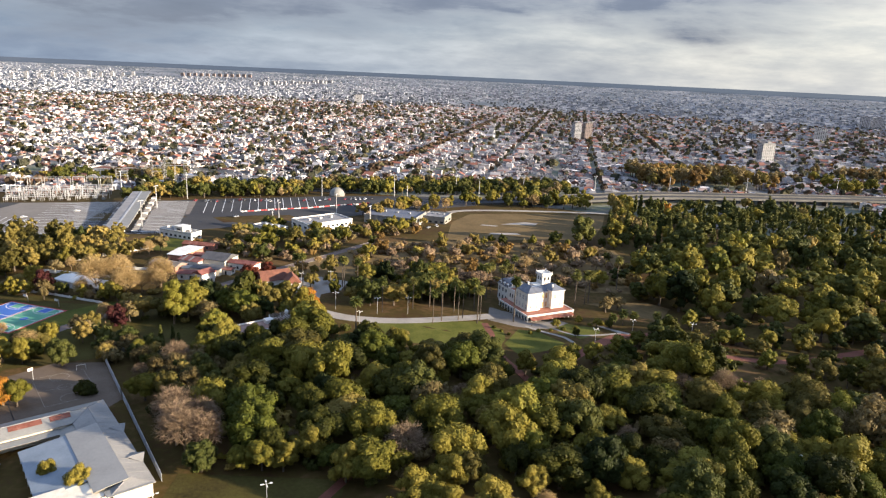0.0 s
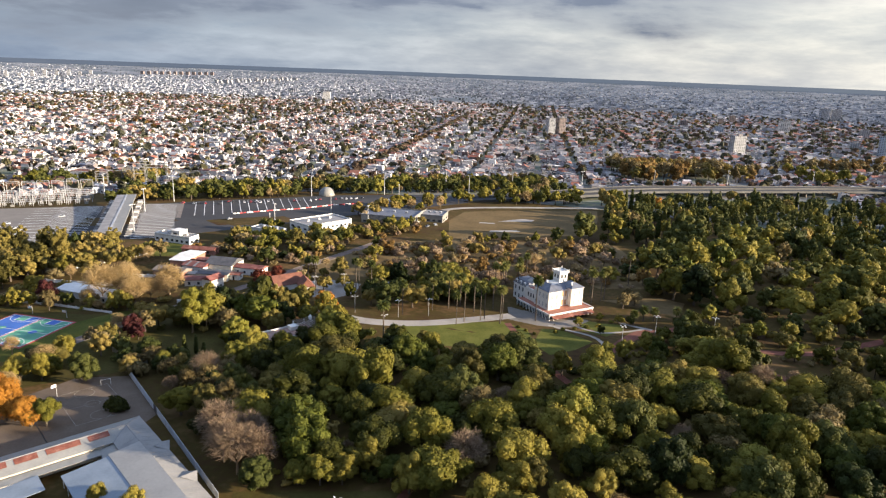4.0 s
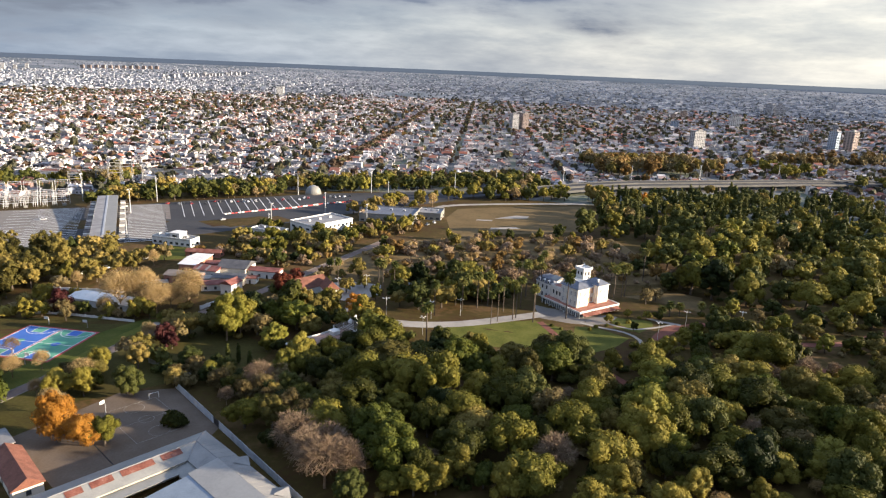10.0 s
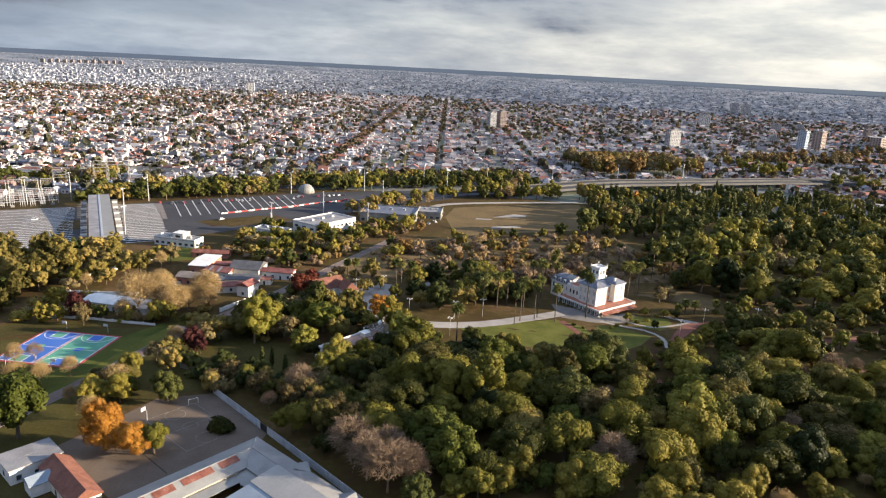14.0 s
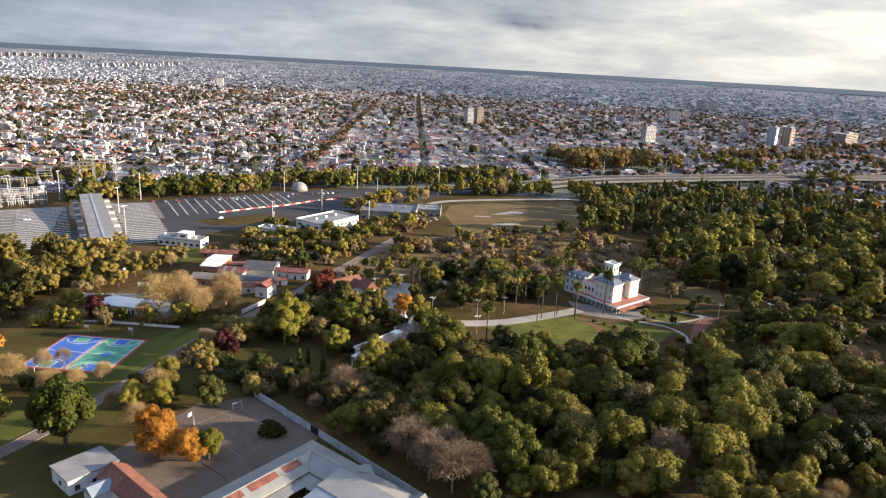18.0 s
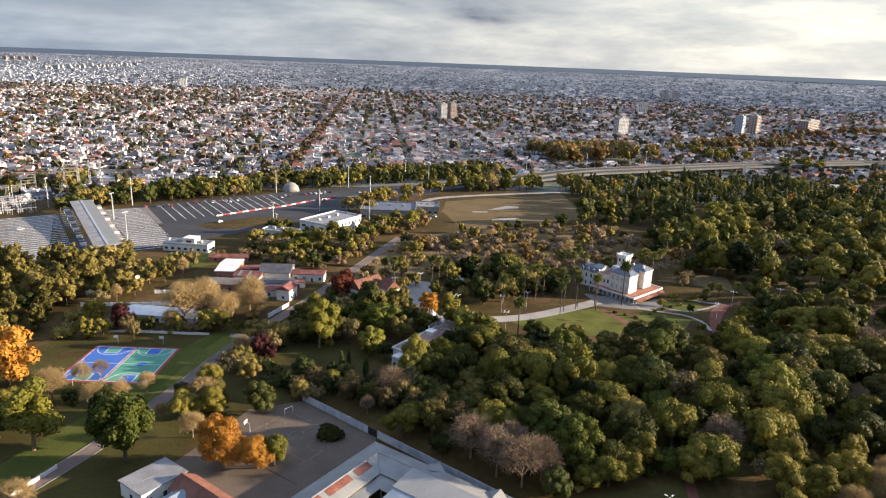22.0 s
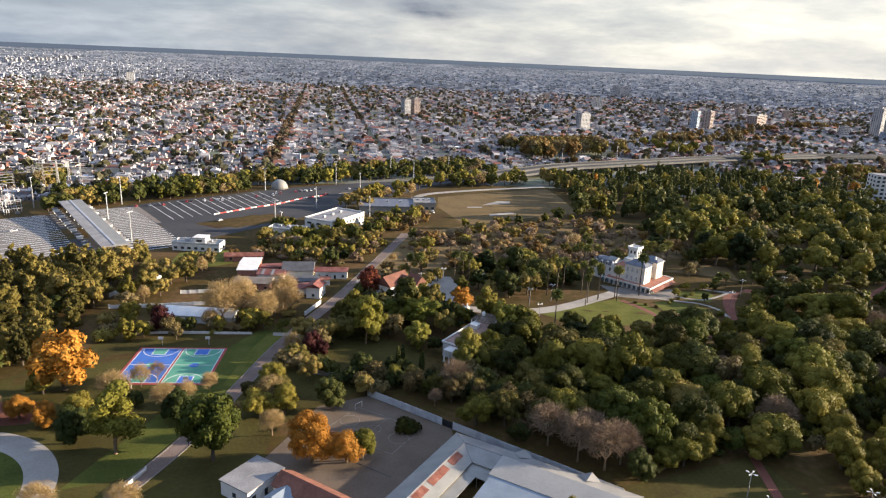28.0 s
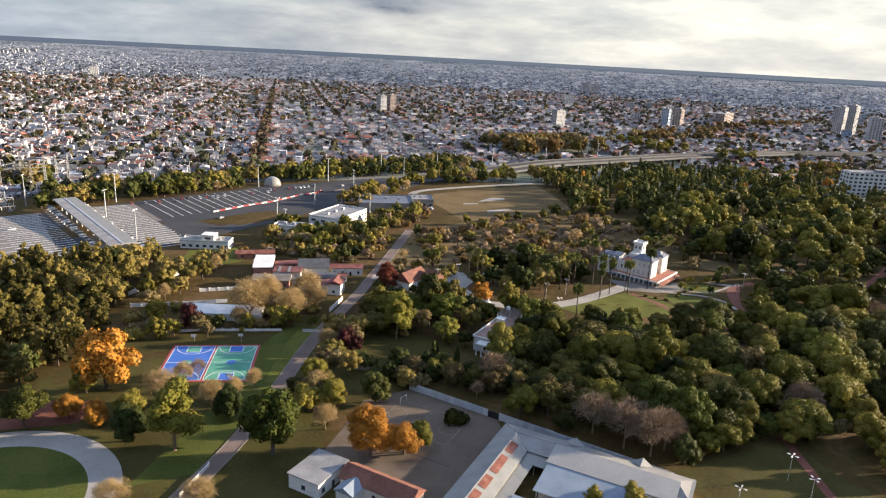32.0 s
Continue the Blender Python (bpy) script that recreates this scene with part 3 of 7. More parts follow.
strip([(45, 293), (53, 286), (61, 280), (64, 270), (60, 258)], 1.8, 0.07, "garden_path", M["pale"], 4)
strip([(58, 292), (66, 284), (80, 286), (90, 290)], 1.6, 0.08, "garden_path", M["pale"], 4)
sheet([(9, 453), (14, 520), (30, 562), (95, 580), (151, 588), (138, 540), (116, 478)], 0.03, "dry_field", M["dry"])
sheet([(-164, 240), (-176, 226), (-190, 206), (-206, 206), (-182, 240), (-160, 282), (-142, 302), (-136, 294)], 0.03, "grass_verge", M["grass"])
sheet([(-160, 250), (-164, 252), (-150, 282), (-140, 298), (-134, 293), (-143, 279)], 0.045, "grass_verge", M["lush"])
sheet([(-90, 360), (-60, 352), (0, 360), (40, 350), (124, 350), (124, 446), (9, 452), (-40, 436)], 0.02, "park_grass", M["dry"], 10)
sheet([(-250, 160), (-150, 160), (-158, 198), (-150, 222), (-120, 236), (-100, 236), (-90, 262), (-120, 300), (-150, 300), (-206, 300), (-250, 260)], 0.02, "park_grass", M["parkgrass"], 10)
sheet([(-66, 163), (-20, 163), (-22, 120), (-66, 120)], 0.03, "lawn", M["parkgrass"])
sheet([(124, 162), (160, 172), (180, 130), (122, 110)], 0.03, "lawn", M["parkgrass"])
# lawn in the brighter grass colour, standing in for sunlight on it
sheet([(-166, 392), (-150, 396), (-146, 425), (-176, 425), (-182, 400)], 0.03, "lawn", M["lush"])
YARD = [(-119, 231), (-99.5, 205), (-103, 194), (-132, 171), (-158, 202), (-146, 216), (-136, 229)]
sheet([(-236, 262), (-214, 255), (-219, 243), (-242, 246)], 0.04, "clay_court", M["redpath"])
sheet([(52, 520), (62, 528), (74, 536), (84, 533), (80, 524), (66, 522)], 0.10, "pale_rubble", M["pale"])
sheet([(36, 512), (48, 510), (50, 514), (38, 516)], 0.10, "pale_rubble", M["pale"])
sheet([(40, 478), (64, 482), (62, 488), (42, 484)], 0.10, "pale_rubble", M["pale"])
sheet(YARD, 0.05, "schoolyard", M["yard"])


def ring(cx, cy, r0, r1, lift, name, material):
    b = Build()
    n = 72
    for i in range(n):
        a, c = 2 * math.pi * i / n, 2 * math.pi * (i + 1) / n
        b.face([(cx + r * math.cos(t), cy + r * math.sin(t), gz(cx, cy) + lift) for r, t in ((r0, a), (r1, a), (r1, c), (r0, c))])
    return tagged(part(name, b, material), kind="structure")


ring(-241, 210, 26, 34, 0.06, "drive", M["pale"])
ring(-241, 210, 0.1, 26, 0.05, "lawn", M["grass"])

# the double ball court: local x across, local y along
COURT_ANG = -17.0
court = thing("ball_court", -179.5, 272.5, COURT_ANG)
tagged(court, "painted blue and green basketball courts with white lines", "sports court")
b = Build(); b.box(0, 0, 0.02, 31.6, 29.6, 0.06)
part("border", b, M["court_red"], court, "worn red painted border")


def court_half(x, base, other, name):
    b = Build(); b.box(x, 0, 0.06, 14.5, 27.4, 0.05)
    field = part("surface", b, M[base], court, name)
    for s in (-1, 1):
        b = Build(); b.box(x, s * 11.1, 0.10, 4.6, 5.2, 0.03)
        part("key", b, M[other], court)
    b = Build()
    for i in range(20):
        a, c = 2 * math.pi * i / 20, 2 * math.pi * (i + 1) / 20
        b.face([(x + 1.7 * math.cos(a), 1.7 * math.sin(a), 0.125), (x + 1.7 * math.cos(c), 1.7 * math.sin(c), 0.125), (x, 0, 0.125)])
    part("centre_circle", b, M[other], court)
    b = Build()
    w = 0.22
    for s in (-1, 1):
        b.box(x, s * 13.6, 0.13, 14.3, w, 0.02)
        b.box(x + s * 7.15, 0, 0.13, w, 27.2, 0.02)
        for i in range(16):
            a = math.pi * (i + 0.5) / 16
            b.box(x + 6.4 * math.cos(a), s * (13.2 - 6.4 * math.sin(a)), 0.13, 1.35, w, 0.02, math.degrees(math.atan2(-s * math.cos(a), -math.sin(a))))
        for q in (-1, 1):
            b.box(x + q * 2.4, s * 11.1, 0.14, w, 5.2, 0.02)
        b.box(x, s * 8.5, 0.14, 4.8, w, 0.02)
    b.box(x, 0, 0.13, 14.3, w, 0.02)
    part("line_paint", b, M["line"], court)["kind"] = "stuff"


court_half(-7.6, "court_blue", "court_green", "blue court")
court_half(7.6, "court_green", "court_blue", "green court")


def hoop(x, y, rz):
    h = thing("basketball_hoop", x, y, rz)
    tagged(h, "white basketball backboard on a steel post", "basketball hoop", "hoops")
    b = Build(); b.tube((0, 0, 0), (0, 0, 3.3), 0.12, 0.1); b.tube((0, 0, 3.2), (0, 1.2, 3.4), 0.08, 0.08)
    part("post", b, M["steel"], h)
    b = Build(); b.box(0, 1.25, 2.9, 1.8, 0.08, 1.1)
    board = part("backboard", b, M["white"], h)
    b = Build()
    for i in range(10):
        a, c = 2 * math.pi * i / 10, 2 * math.pi * (i + 1) / 10
        b.tube((0.25 * math.cos(a), 1.6 + 0.25 * math.sin(a), 3.05), (0.25 * math.cos(c), 1.6 + 0.25 * math.sin(c), 3.05), 0.03, 0.03, 4)
    part("rim", b, M["rust"], board)
    return h


for px, py, rz in ((-183, 291.5, 163), (-166.5, 287, 163), (-192, 258, -17), (-175.5, 252.5, -17), (-136, 215, 60)):
    hoop(px, py, rz)

# ---- trees ----
rng = np.random.default_rng(7)


def leaf_shell(centres, radii, count, size, seed, zmin=-0.45, fold=0.22, flat=1.0):
    """Small bent leaf clusters over a crown of lobes."""
    g = np.random.default_rng(seed)
    c, r = np.array(centres), np.array(radii)
    w = r ** 2 / (r ** 2).sum()
    verts, faces = [], []
    tries = 0
    while len(faces) < count and tries < count * 6:
        tries += 1
        k = g.choice(len(r), p=w)
        d = g.normal(size=3)
        d /= np.linalg.norm(d)
        if d[2] < zmin:
            continue
        p = c[k] + d * r[k] * (g.uniform(0.90, 1.06) if g.random() < 0.9 else g.uniform(1.06, 1.20))
        if any(np.linalg.norm(p - c[j]) < r[j] * 0.80 for j in range(len(r)) if j != k):
            continue
        n = d * flat + g.normal(size=3) * (0.24 if size < 0.8 else 0.18)
        n /= np.linalg.norm(n)
        t = np.cross(n, g.normal(size=3))
        t /= np.linalg.norm(t)
        u = np.cross(n, t)
        s = size * g.uniform(0.6, 1.35)
        o = len(verts)
        verts += [p - t * s * 0.5 - n * s * fold, p + t * s * 0.5 - n * s * fold * 0.6, p + u * s * 0.85]
        faces.append((o, o + 1, o + 2))
    return verts, faces


ICO = {}


def ico(level):
    if level not in ICO:
        bm = bmesh.new()
        bmesh.ops.create_icosphere(bm, subdivisions=level, radius=1.0)
        ICO[level] = np.array([v.co[:] for v in bm.verts]), [tuple(v.index for v in f.verts) for f in bm.faces]
        bm.free()
    return ICO[level]


def crown_mesh(name, mats, centres, radii, leaves, size, seed, core=0.84, fine=True, **kw):
    verts, faces = leaf_shell(centres, radii, leaves, size, seed, **kw)
    n = len(faces)
    v, f = ico(1)
    for k, (c, r) in enumerate(zip(centres, radii)):
        if core <= 0:
            break
        o = len(verts)
        for p in v:
            q = p * (1 + 0.34 * (noise.noise(Vector(p * 1.9 + k * 7.3 + seed))))
            verts.append(np.array(c) + q * r * core)
        faces += [tuple(i + o for i in t) for t in f]
    me = bpy.data.meshes.new(name)
    me.from_pydata([tuple(p) for p in verts], [], faces)
    me.materials.append(mats)
    me.update()
    return me


def limbs(b, seed, height, spread, top, r0=0.3, n=6, z_fork=0.35):
    g = random.Random(seed)
    fork = height * z_fork
    bend = (g.uniform(-0.3, 0.3), g.uniform(-0.3, 0.3), fork)
    b.tube((0, 0, -0.4), (bend[0] * 0.5, bend[1] * 0.5, fork * 0.5), r0 * 1.3, r0, 7)
    b.tube((bend[0] * 0.5, bend[1] * 0.5, fork * 0.5), bend, r0, r0 * 0.85, 7)
    for i in range(n):
        a = 2 * math.pi * (i + g.uniform(-0.3, 0.3)) / n
        m = (spread * 0.45 * math.cos(a), spread * 0.45 * math.sin(a), fork + (top - fork) * g.uniform(0.4, 0.6))
        e = (spread * 0.8 * math.cos(a + 0.3), spread * 0.8 * math.sin(a + 0.3), fork + (top - fork) * g.uniform(0.75, 1.0))
        b.tube(bend, m, r0 * 0.6, r0 * 0.35, 5, cap=False)
        b.tube(m, e, r0 * 0.35, r0 * 0.1, 4, cap=False)


LABELS = {
    "green": "tall broadleaf park tree with a dense green crown", "bright": "leafy park tree with a fresh green crown",
    "olive": "broad park tree with an olive autumn crown", "yellow": "park tree with a yellowing autumn crown",
    "orange": "plane tree with a glowing orange autumn crown", "plane": "plane tree with a brown-orange autumn crown", "rust": "thin park tree with rusty brown leaves", "fawn": "thin half-bare park tree with fawn leaves",
    "maroon": "small tree with dark maroon leaves", "red": "tree with red autumn leaves", "dark": "dense dark green round-headed fig tree",
    "bare": "leafless tree with grey branching twigs", "straw": "nearly bare tree with straw-coloured twigs",
    "cedar": "tall ragged olive-green conifer", "cypress": "narrow dark green cypress", "palm": "tall palm with a bare trunk and arching fronds", "fan": "stocky date palm with a full head of fronds",
    "gum": "tall open gum tree with tufted yellow-green foliage", "bush": "low rounded garden shrub", "pine": "dark conifer with layered branches",
}
PROTO = {}


def proto(kind, fine, i):
    """The meshes of one tree of each kind, made when first asked for: the trunk with its limbs, and its crown."""
    key = (kind, fine, i)
    if key in PROTO:
        return PROTO[key]
    g = random.Random(hash((len(kind), ord(kind[0]) * 7 + ord(kind[-1]), fine, i)) & 0xffff)
    seed = g.randrange(10000)
    b = Build()
    child = []
    if kind in ("green", "bright", "olive", "yellow", "orange", "plane", "rust", "fawn", "maroon", "red", "dark"):
        H = 11.5 if kind != "dark" else 10.5
        R = 5.6
        small = kind in ("maroon", "red", "orange")
        compact = small or kind in ("dark", "bright")
        n = (10, 15, 22)[fine] if not small else (9, 14, 24)[fine]
        squat = 0.92 if kind == "dark" else g.uniform(0.66, 1.12)
        lean = (g.uniform(-0.28, 0.28), g.uniform(-0.28, 0.28))
        cs, rs = [(0, 0, H * (0.60 if not small else 0.50))], [R * (0.56 if not small else 0.66)]
        for k in range(n):
            # billows spread over a dome, some held back so that the outline stays uneven
            up = 1.0 - 1.72 * (k + 0.5) / n
            a = k * 2.399 + g.uniform(-0.45, 0.45)
            q = math.sqrt(max(0.0, 1 - up * up)) * (g.uniform(0.42, 0.90) if not compact else g.uniform(0.58, 0.74))
            cs.append((R * (q * math.cos(a) + lean[0] * up), R * (q * math.sin(a) + lean[1] * up), H * (0.54 if not small else 0.50) + R * squat * up * (g.uniform(0.50, 0.88) if not compact else 0.8)))
            rs.append(R * (g.uniform(0.17, 0.42) if not compact else g.uniform(0.24, 0.36)))
        limbs(b, seed, H, R * 0.8, H * 0.75, 0.32, 6)
        thin = kind in ("rust", "fawn")
        leaves = ((420, 1100, 3300)[fine] if not thin else (380, 900, 1900)[fine]) if not small else (600, 1800, 8500)[fine]
        child.append(("crown", crown_mesh("crown", M["leaf_" + kind], cs, rs, leaves, (1.28, 0.84, 0.50)[fine] if not small else (1.1, 0.66, 0.34)[fine], seed, core=(0.92, 0.9, 0.86)[fine] if not (thin or small) else (0.6 if thin else 0.66), fine=fine)))
        trunk = M["bark"]
    elif kind == "cedar":
        H = 14.5
        b.tube((0, 0, -0.4), (0.2, 0.1, 11), 0.42, 0.10, 7)
        cs, rs = [(0, 0, 5.6), (0.2, 0.1, 8.6)], [2.6, 1.9]
        n = (12, 18, 26)[fine]
        for k in range(n):
            f = k / (n - 1)
            z = 2.4 + 10.0 * f
            q = (4.0 * (1 - f) ** 0.5 + 0.7) * g.uniform(0.5, 1.05)
            a = k * 2.399 + g.uniform(-0.5, 0.5)
            cs.append((q * math.cos(a), q * math.sin(a), z)); rs.append(g.uniform(0.9, 1.8) * (1.1 - 0.35 * f))
        child.append(("crown", crown_mesh("crown", M["leaf_cedar"], cs, rs, (420, 1100, 2800)[fine], (1.2, 0.75, 0.46)[fine], seed, core=0.8)))
        trunk = M["bark"]
    elif kind == "gum":
        H = 19
        b.tube((0, 0, -0.4), (0.4, 0.2, 8), 0.45, 0.35, 7)
        b.tube((0.4, 0.2, 8), (0.2, -0.2, 16), 0.35, 0.12, 6)
        cs, rs = [], []
        for k in range(9):
            z = 7 + 11 * k / 8
            a = k * 2.4 + g.uniform(-0.4, 0.4)
            q = 3.2 * (1 - 0.5 * k / 8)
            cs.append((q * math.cos(a), q * math.sin(a), z)); rs.append(g.uniform(2.3, 3.3) * (1 - 0.03 * k))
            b.tube((0.3, 0, z - 2.5), cs[-1], 0.14, 0.05, 4)
        child.append(("crown", crown_mesh("crown", M["leaf_gum"], cs, rs, 3000 if fine else 600, 0.68 if fine else 1.4, seed, core=0.78)))
        trunk = M["palebark"]
    elif kind in ("bare", "straw"):
        def grow(p, d, length, r, depth):
            e = p + d * length
            b.tube(p, e, r, r * 0.6, 5 if depth < 2 else 3, cap=False)
            if depth >= (3, 4, 5)[fine]:
                return
            for _ in range(3 if depth else 6):
                nd = (d + Vector((g.gauss(0, 0.5), g.gauss(0, 0.5), g.gauss(0.10, 0.2)))).normalized()
                if depth == 0:
                    a = g.uniform(0, 2 * math.pi)
                    nd = Vector((0.85 * math.cos(a), 0.85 * math.sin(a), g.uniform(0.7, 1.5))).normalized()
                grow(e, nd, length * g.uniform(0.68, 0.86), r * 0.5, depth + 1)
        grow(Vector((0, 0, -0.3)), Vector((0, 0, 1)), 2.4, 0.24, 0)
        verts, faces = [], []
        q = np.random.default_rng(seed)
        for k in range(2400 if fine else 800):
            d = q.normal(size=3)
            d /= np.linalg.norm(d)
            d[2] = abs(d[2]) * 1.1 - 0.25
            p = np.array((0, 0, 5.4)) + d * np.array((4.2, 4.2, 4.6)) * q.uniform(0.45, 1.0) * (0.85 + 0.3 * noise.noise(Vector(d * 2.2 + seed)))
            t = d + q.normal(size=3) * 0.45
            t /= np.linalg.norm(t)
            u = np.cross(t, q.normal(size=3))
            u /= np.linalg.norm(u)
            l, w = q.uniform(0.5, 1.3), (0.045 if kind == "bare" else 0.055) * (1 if fine else 2.0)
            o = len(verts)
            verts += [p - u * w, p + u * w, p + t * l]
            faces.append((o, o + 1, o + 2))
        me = bpy.data.meshes.new("twig_fan")
        me.from_pydata([tuple(v) for v in verts], [], faces)
        me.materials.append(M["palebark"] if kind == "bare" else M["leaf_straw"])
        child.append(("twig_fan", me))
        if kind == "straw":
            cs, rs = [(0, 0, 7.2)], [2.5]
            for k in range(6):
                cs.append((2.1 * math.cos(k * 1.05), 2.1 * math.sin(k * 1.05), 4.0 + (k % 3) * 1.6)); rs.append(1.9)
            child.append(("crown", crown_mesh("crown", M["leaf_straw"], cs, rs, 2200 if fine else 500, 0.17 if fine else 0.5, seed, core=0, fold=0.05)))
        trunk = M["palebark"]
    elif kind == "cypress":
        H = 14
        b.tube((0, 0, -0.3), (0, 0, 3), 0.3, 0.2, 6)
        cs = [(g.uniform(-0.2, 0.2), g.uniform(-0.2, 0.2), 1.6 + 1.45 * k) for k in range(9)]
        rs = [1.5 * (1 - (abs(k - 2.5) / 7.5) ** 1.6) + 0.12 for k in range(9)]
        child.append(("crown", crown_mesh("crown", M["leaf_dark"], cs, rs, 700 if fine else 300, 0.7 if fine else 1.0, seed, core=0.9)))
        trunk = M["bark"]
    elif kind == "pine":
        H = 15
        b.tube((0, 0, -0.3), (0, 0, 13), 0.35, 0.08, 6)
        cs, rs = [], []
        for k in range(11):
            z = 3 + 11 * k / 10
            q = 3.0 * (1 - k / 11.5)
            for a in (k * 1.9, k * 1.9 + 2.1, k * 1.9 + 4.2):
                cs.append((q * 0.6 * math.cos(a), q * 0.6 * math.sin(a), z)); rs.append(0.55 * q + 0.35)
        child.append(("crown", crown_mesh("crown", M["leaf_dark"], cs, rs, 1000 if fine else 400, 0.8 if fine else 1.2, seed, core=0)))
        trunk = M["bark"]
    elif kind in ("palm", "fan"):
        H = 19.0 if kind == "palm" else 6.5
        b.tube((0, 0, -0.3), (0.15, 0.1, H * 0.5), 0.42 if kind == "fan" else 0.32, 0.26, 7)
        b.tube((0.15, 0.1, H * 0.5), (0, 0, H), 0.26 if kind == "palm" else 0.4, 0.22, 7)
        verts, faces = [], []
        nf = 44 if fine else 34
        L = 3.5 if kind == "palm" else 3.6
        for k in range(nf):
            a = k * 2.399
            el = 1.25 - 1.9 * (k / nf) + g.uniform(-0.1, 0.1)
            side = Vector((-math.sin(a), math.cos(a), 0))
            p = Vector((0, 0, H))
            d = Vector((math.cos(a) * math.cos(el), math.sin(a) * math.cos(el), math.sin(el)))
            prev = None
            for s in range(6):
                w = 0.55 * math.sin(math.pi * (0.12 + 0.86 * s / 5)) * L / 3
                nrm = side.cross(d).normalized()
                o = len(verts)
                verts += [p - side * w - nrm * w * 0.45, p, p + side * w - nrm * w * 0.45]
                if prev is not None:
                    faces += [(prev, prev + 1, o + 1, o), (prev + 1, prev + 2, o + 2, o + 1)]
                prev = o
                p = p + d * (L / 5)
                d = (d + Vector((0, 0, -0.30))).normalized()
        me = bpy.data.meshes.new("crown")
        me.from_pydata([tuple(v) for v in verts], [], faces)
        me.materials.append(M["leaf_palm"])
        child.append(("fronds", me))
        trunk = M["bark"]
    elif kind.startswith("scrub_"):
        cs, rs = [(0, 0, 1.0)], [1.3]
        for k in range(4):
            cs.append((1.5 * math.cos(k * 1.7), 1.3 * math.sin(k * 1.7), g.uniform(0.7, 1.5))); rs.append(g.uniform(0.6, 1.1))
        b.tube((0, 0, -0.2), (0, 0, 0.9), 0.12, 0.08, 4)
        child.append(("crown", crown_mesh("crown", M["leaf_" + kind[6:]], cs, rs, 170, 0.62, seed, core=0.8)))
        trunk = M["bark"]
    elif kind == "bush":
        cs, rs = [(0, 0, 0.9)], [1.1]
        for k in range(4):
            cs.append((0.8 * math.cos(k * 1.6), 0.8 * math.sin(k * 1.6), 0.7)); rs.append(0.8)
        b.tube((0, 0, -0.1), (0, 0, 0.8), 0.1, 0.08, 5)
        child.append(("crown", crown_mesh("crown", M["leaf_green"], cs, rs, 320, 0.5, seed)))
        trunk = M["bark"]
    PROTO[key] = (b.mesh("trunk", [trunk]), child)
    return PROTO[key]


NAMES = {"palm": "palm_tree", "fan": "date_palm", "bush": "shrub", "dark": "fig_tree", "orange": "plane_tree", "gum": "gum_tree", "bare": "bare_tree", "straw": "bare_tree",
         "cedar": "conifer", "cypress": "cypress", "pine": "conifer", "maroon": "plum_tree", "red": "maple_tree", "rust": "autumn_tree", "fawn": "autumn_tree", "yellow": "autumn_tree"}
CATEGORY = {"palm": "palm", "fan": "palm", "bush": "shrub"}
VARIANTS = {"green": 7, "olive": 4, "bright": 3, "cedar": 3, "dark": 2, "orange": 2, "yellow": 2, "bare": 3, "straw": 3, "rust": 2, "palm": 2, "cypress": 2}
COUNT, JOINED = {}, []


LOW_TREES = [(92, 296), (112, 252), (150, 232), (235, 215), (240, 262), (160, 290), (112, 318)]      # kept low east of the mansion, so that the sun reaches its front

GARDEN_EDGE = [(34, 232), (70, 226), (96, 250), (92, 276), (60, 262), (36, 256)]


def plant(kind, x, y, size=1.0, fine=None, tall=1.0):
    """A tree of its own near the camera's line, or one of the joined woodland farther off."""
    if fine is None:
        d = math.hypot(max(0.0, abs(x + 100) - 100), y)
        fine = 0 if y < 112 else 2 if d < 252 else (1 if d < 390 else 0)
    if inside(x, y, LOW_TREES) or inside(x, y, GARDEN_EDGE):
        size = min(size, 0.8)
    name = NAMES.get(kind, "broadleaf_tree")
    key = (kind, fine, int(rng.integers(VARIANTS.get(kind, 1))))
    trunk, child = proto(*key)
    m = pose(x, y, gz(x, y), 0, 0, rng.uniform(0, 360)) @ Matrix.Diagonal((size * rng.uniform(0.80, 1.20), size * rng.uniform(0.80, 1.20), size * tall, 1))
    if COUNT.get(name, 0) >= 300 or (not fine and kind not in ("palm", "fan")):
        JOINED.append((key, m))
        return
    COUNT[name] = COUNT.get(name, 0) + 1
    root = new(name, trunk)
    root.matrix_basis = m
    tagged(root, LABELS[kind], CATEGORY.get(kind, "tree"))
    for nm, me in child:
        new(nm, me).parent = root


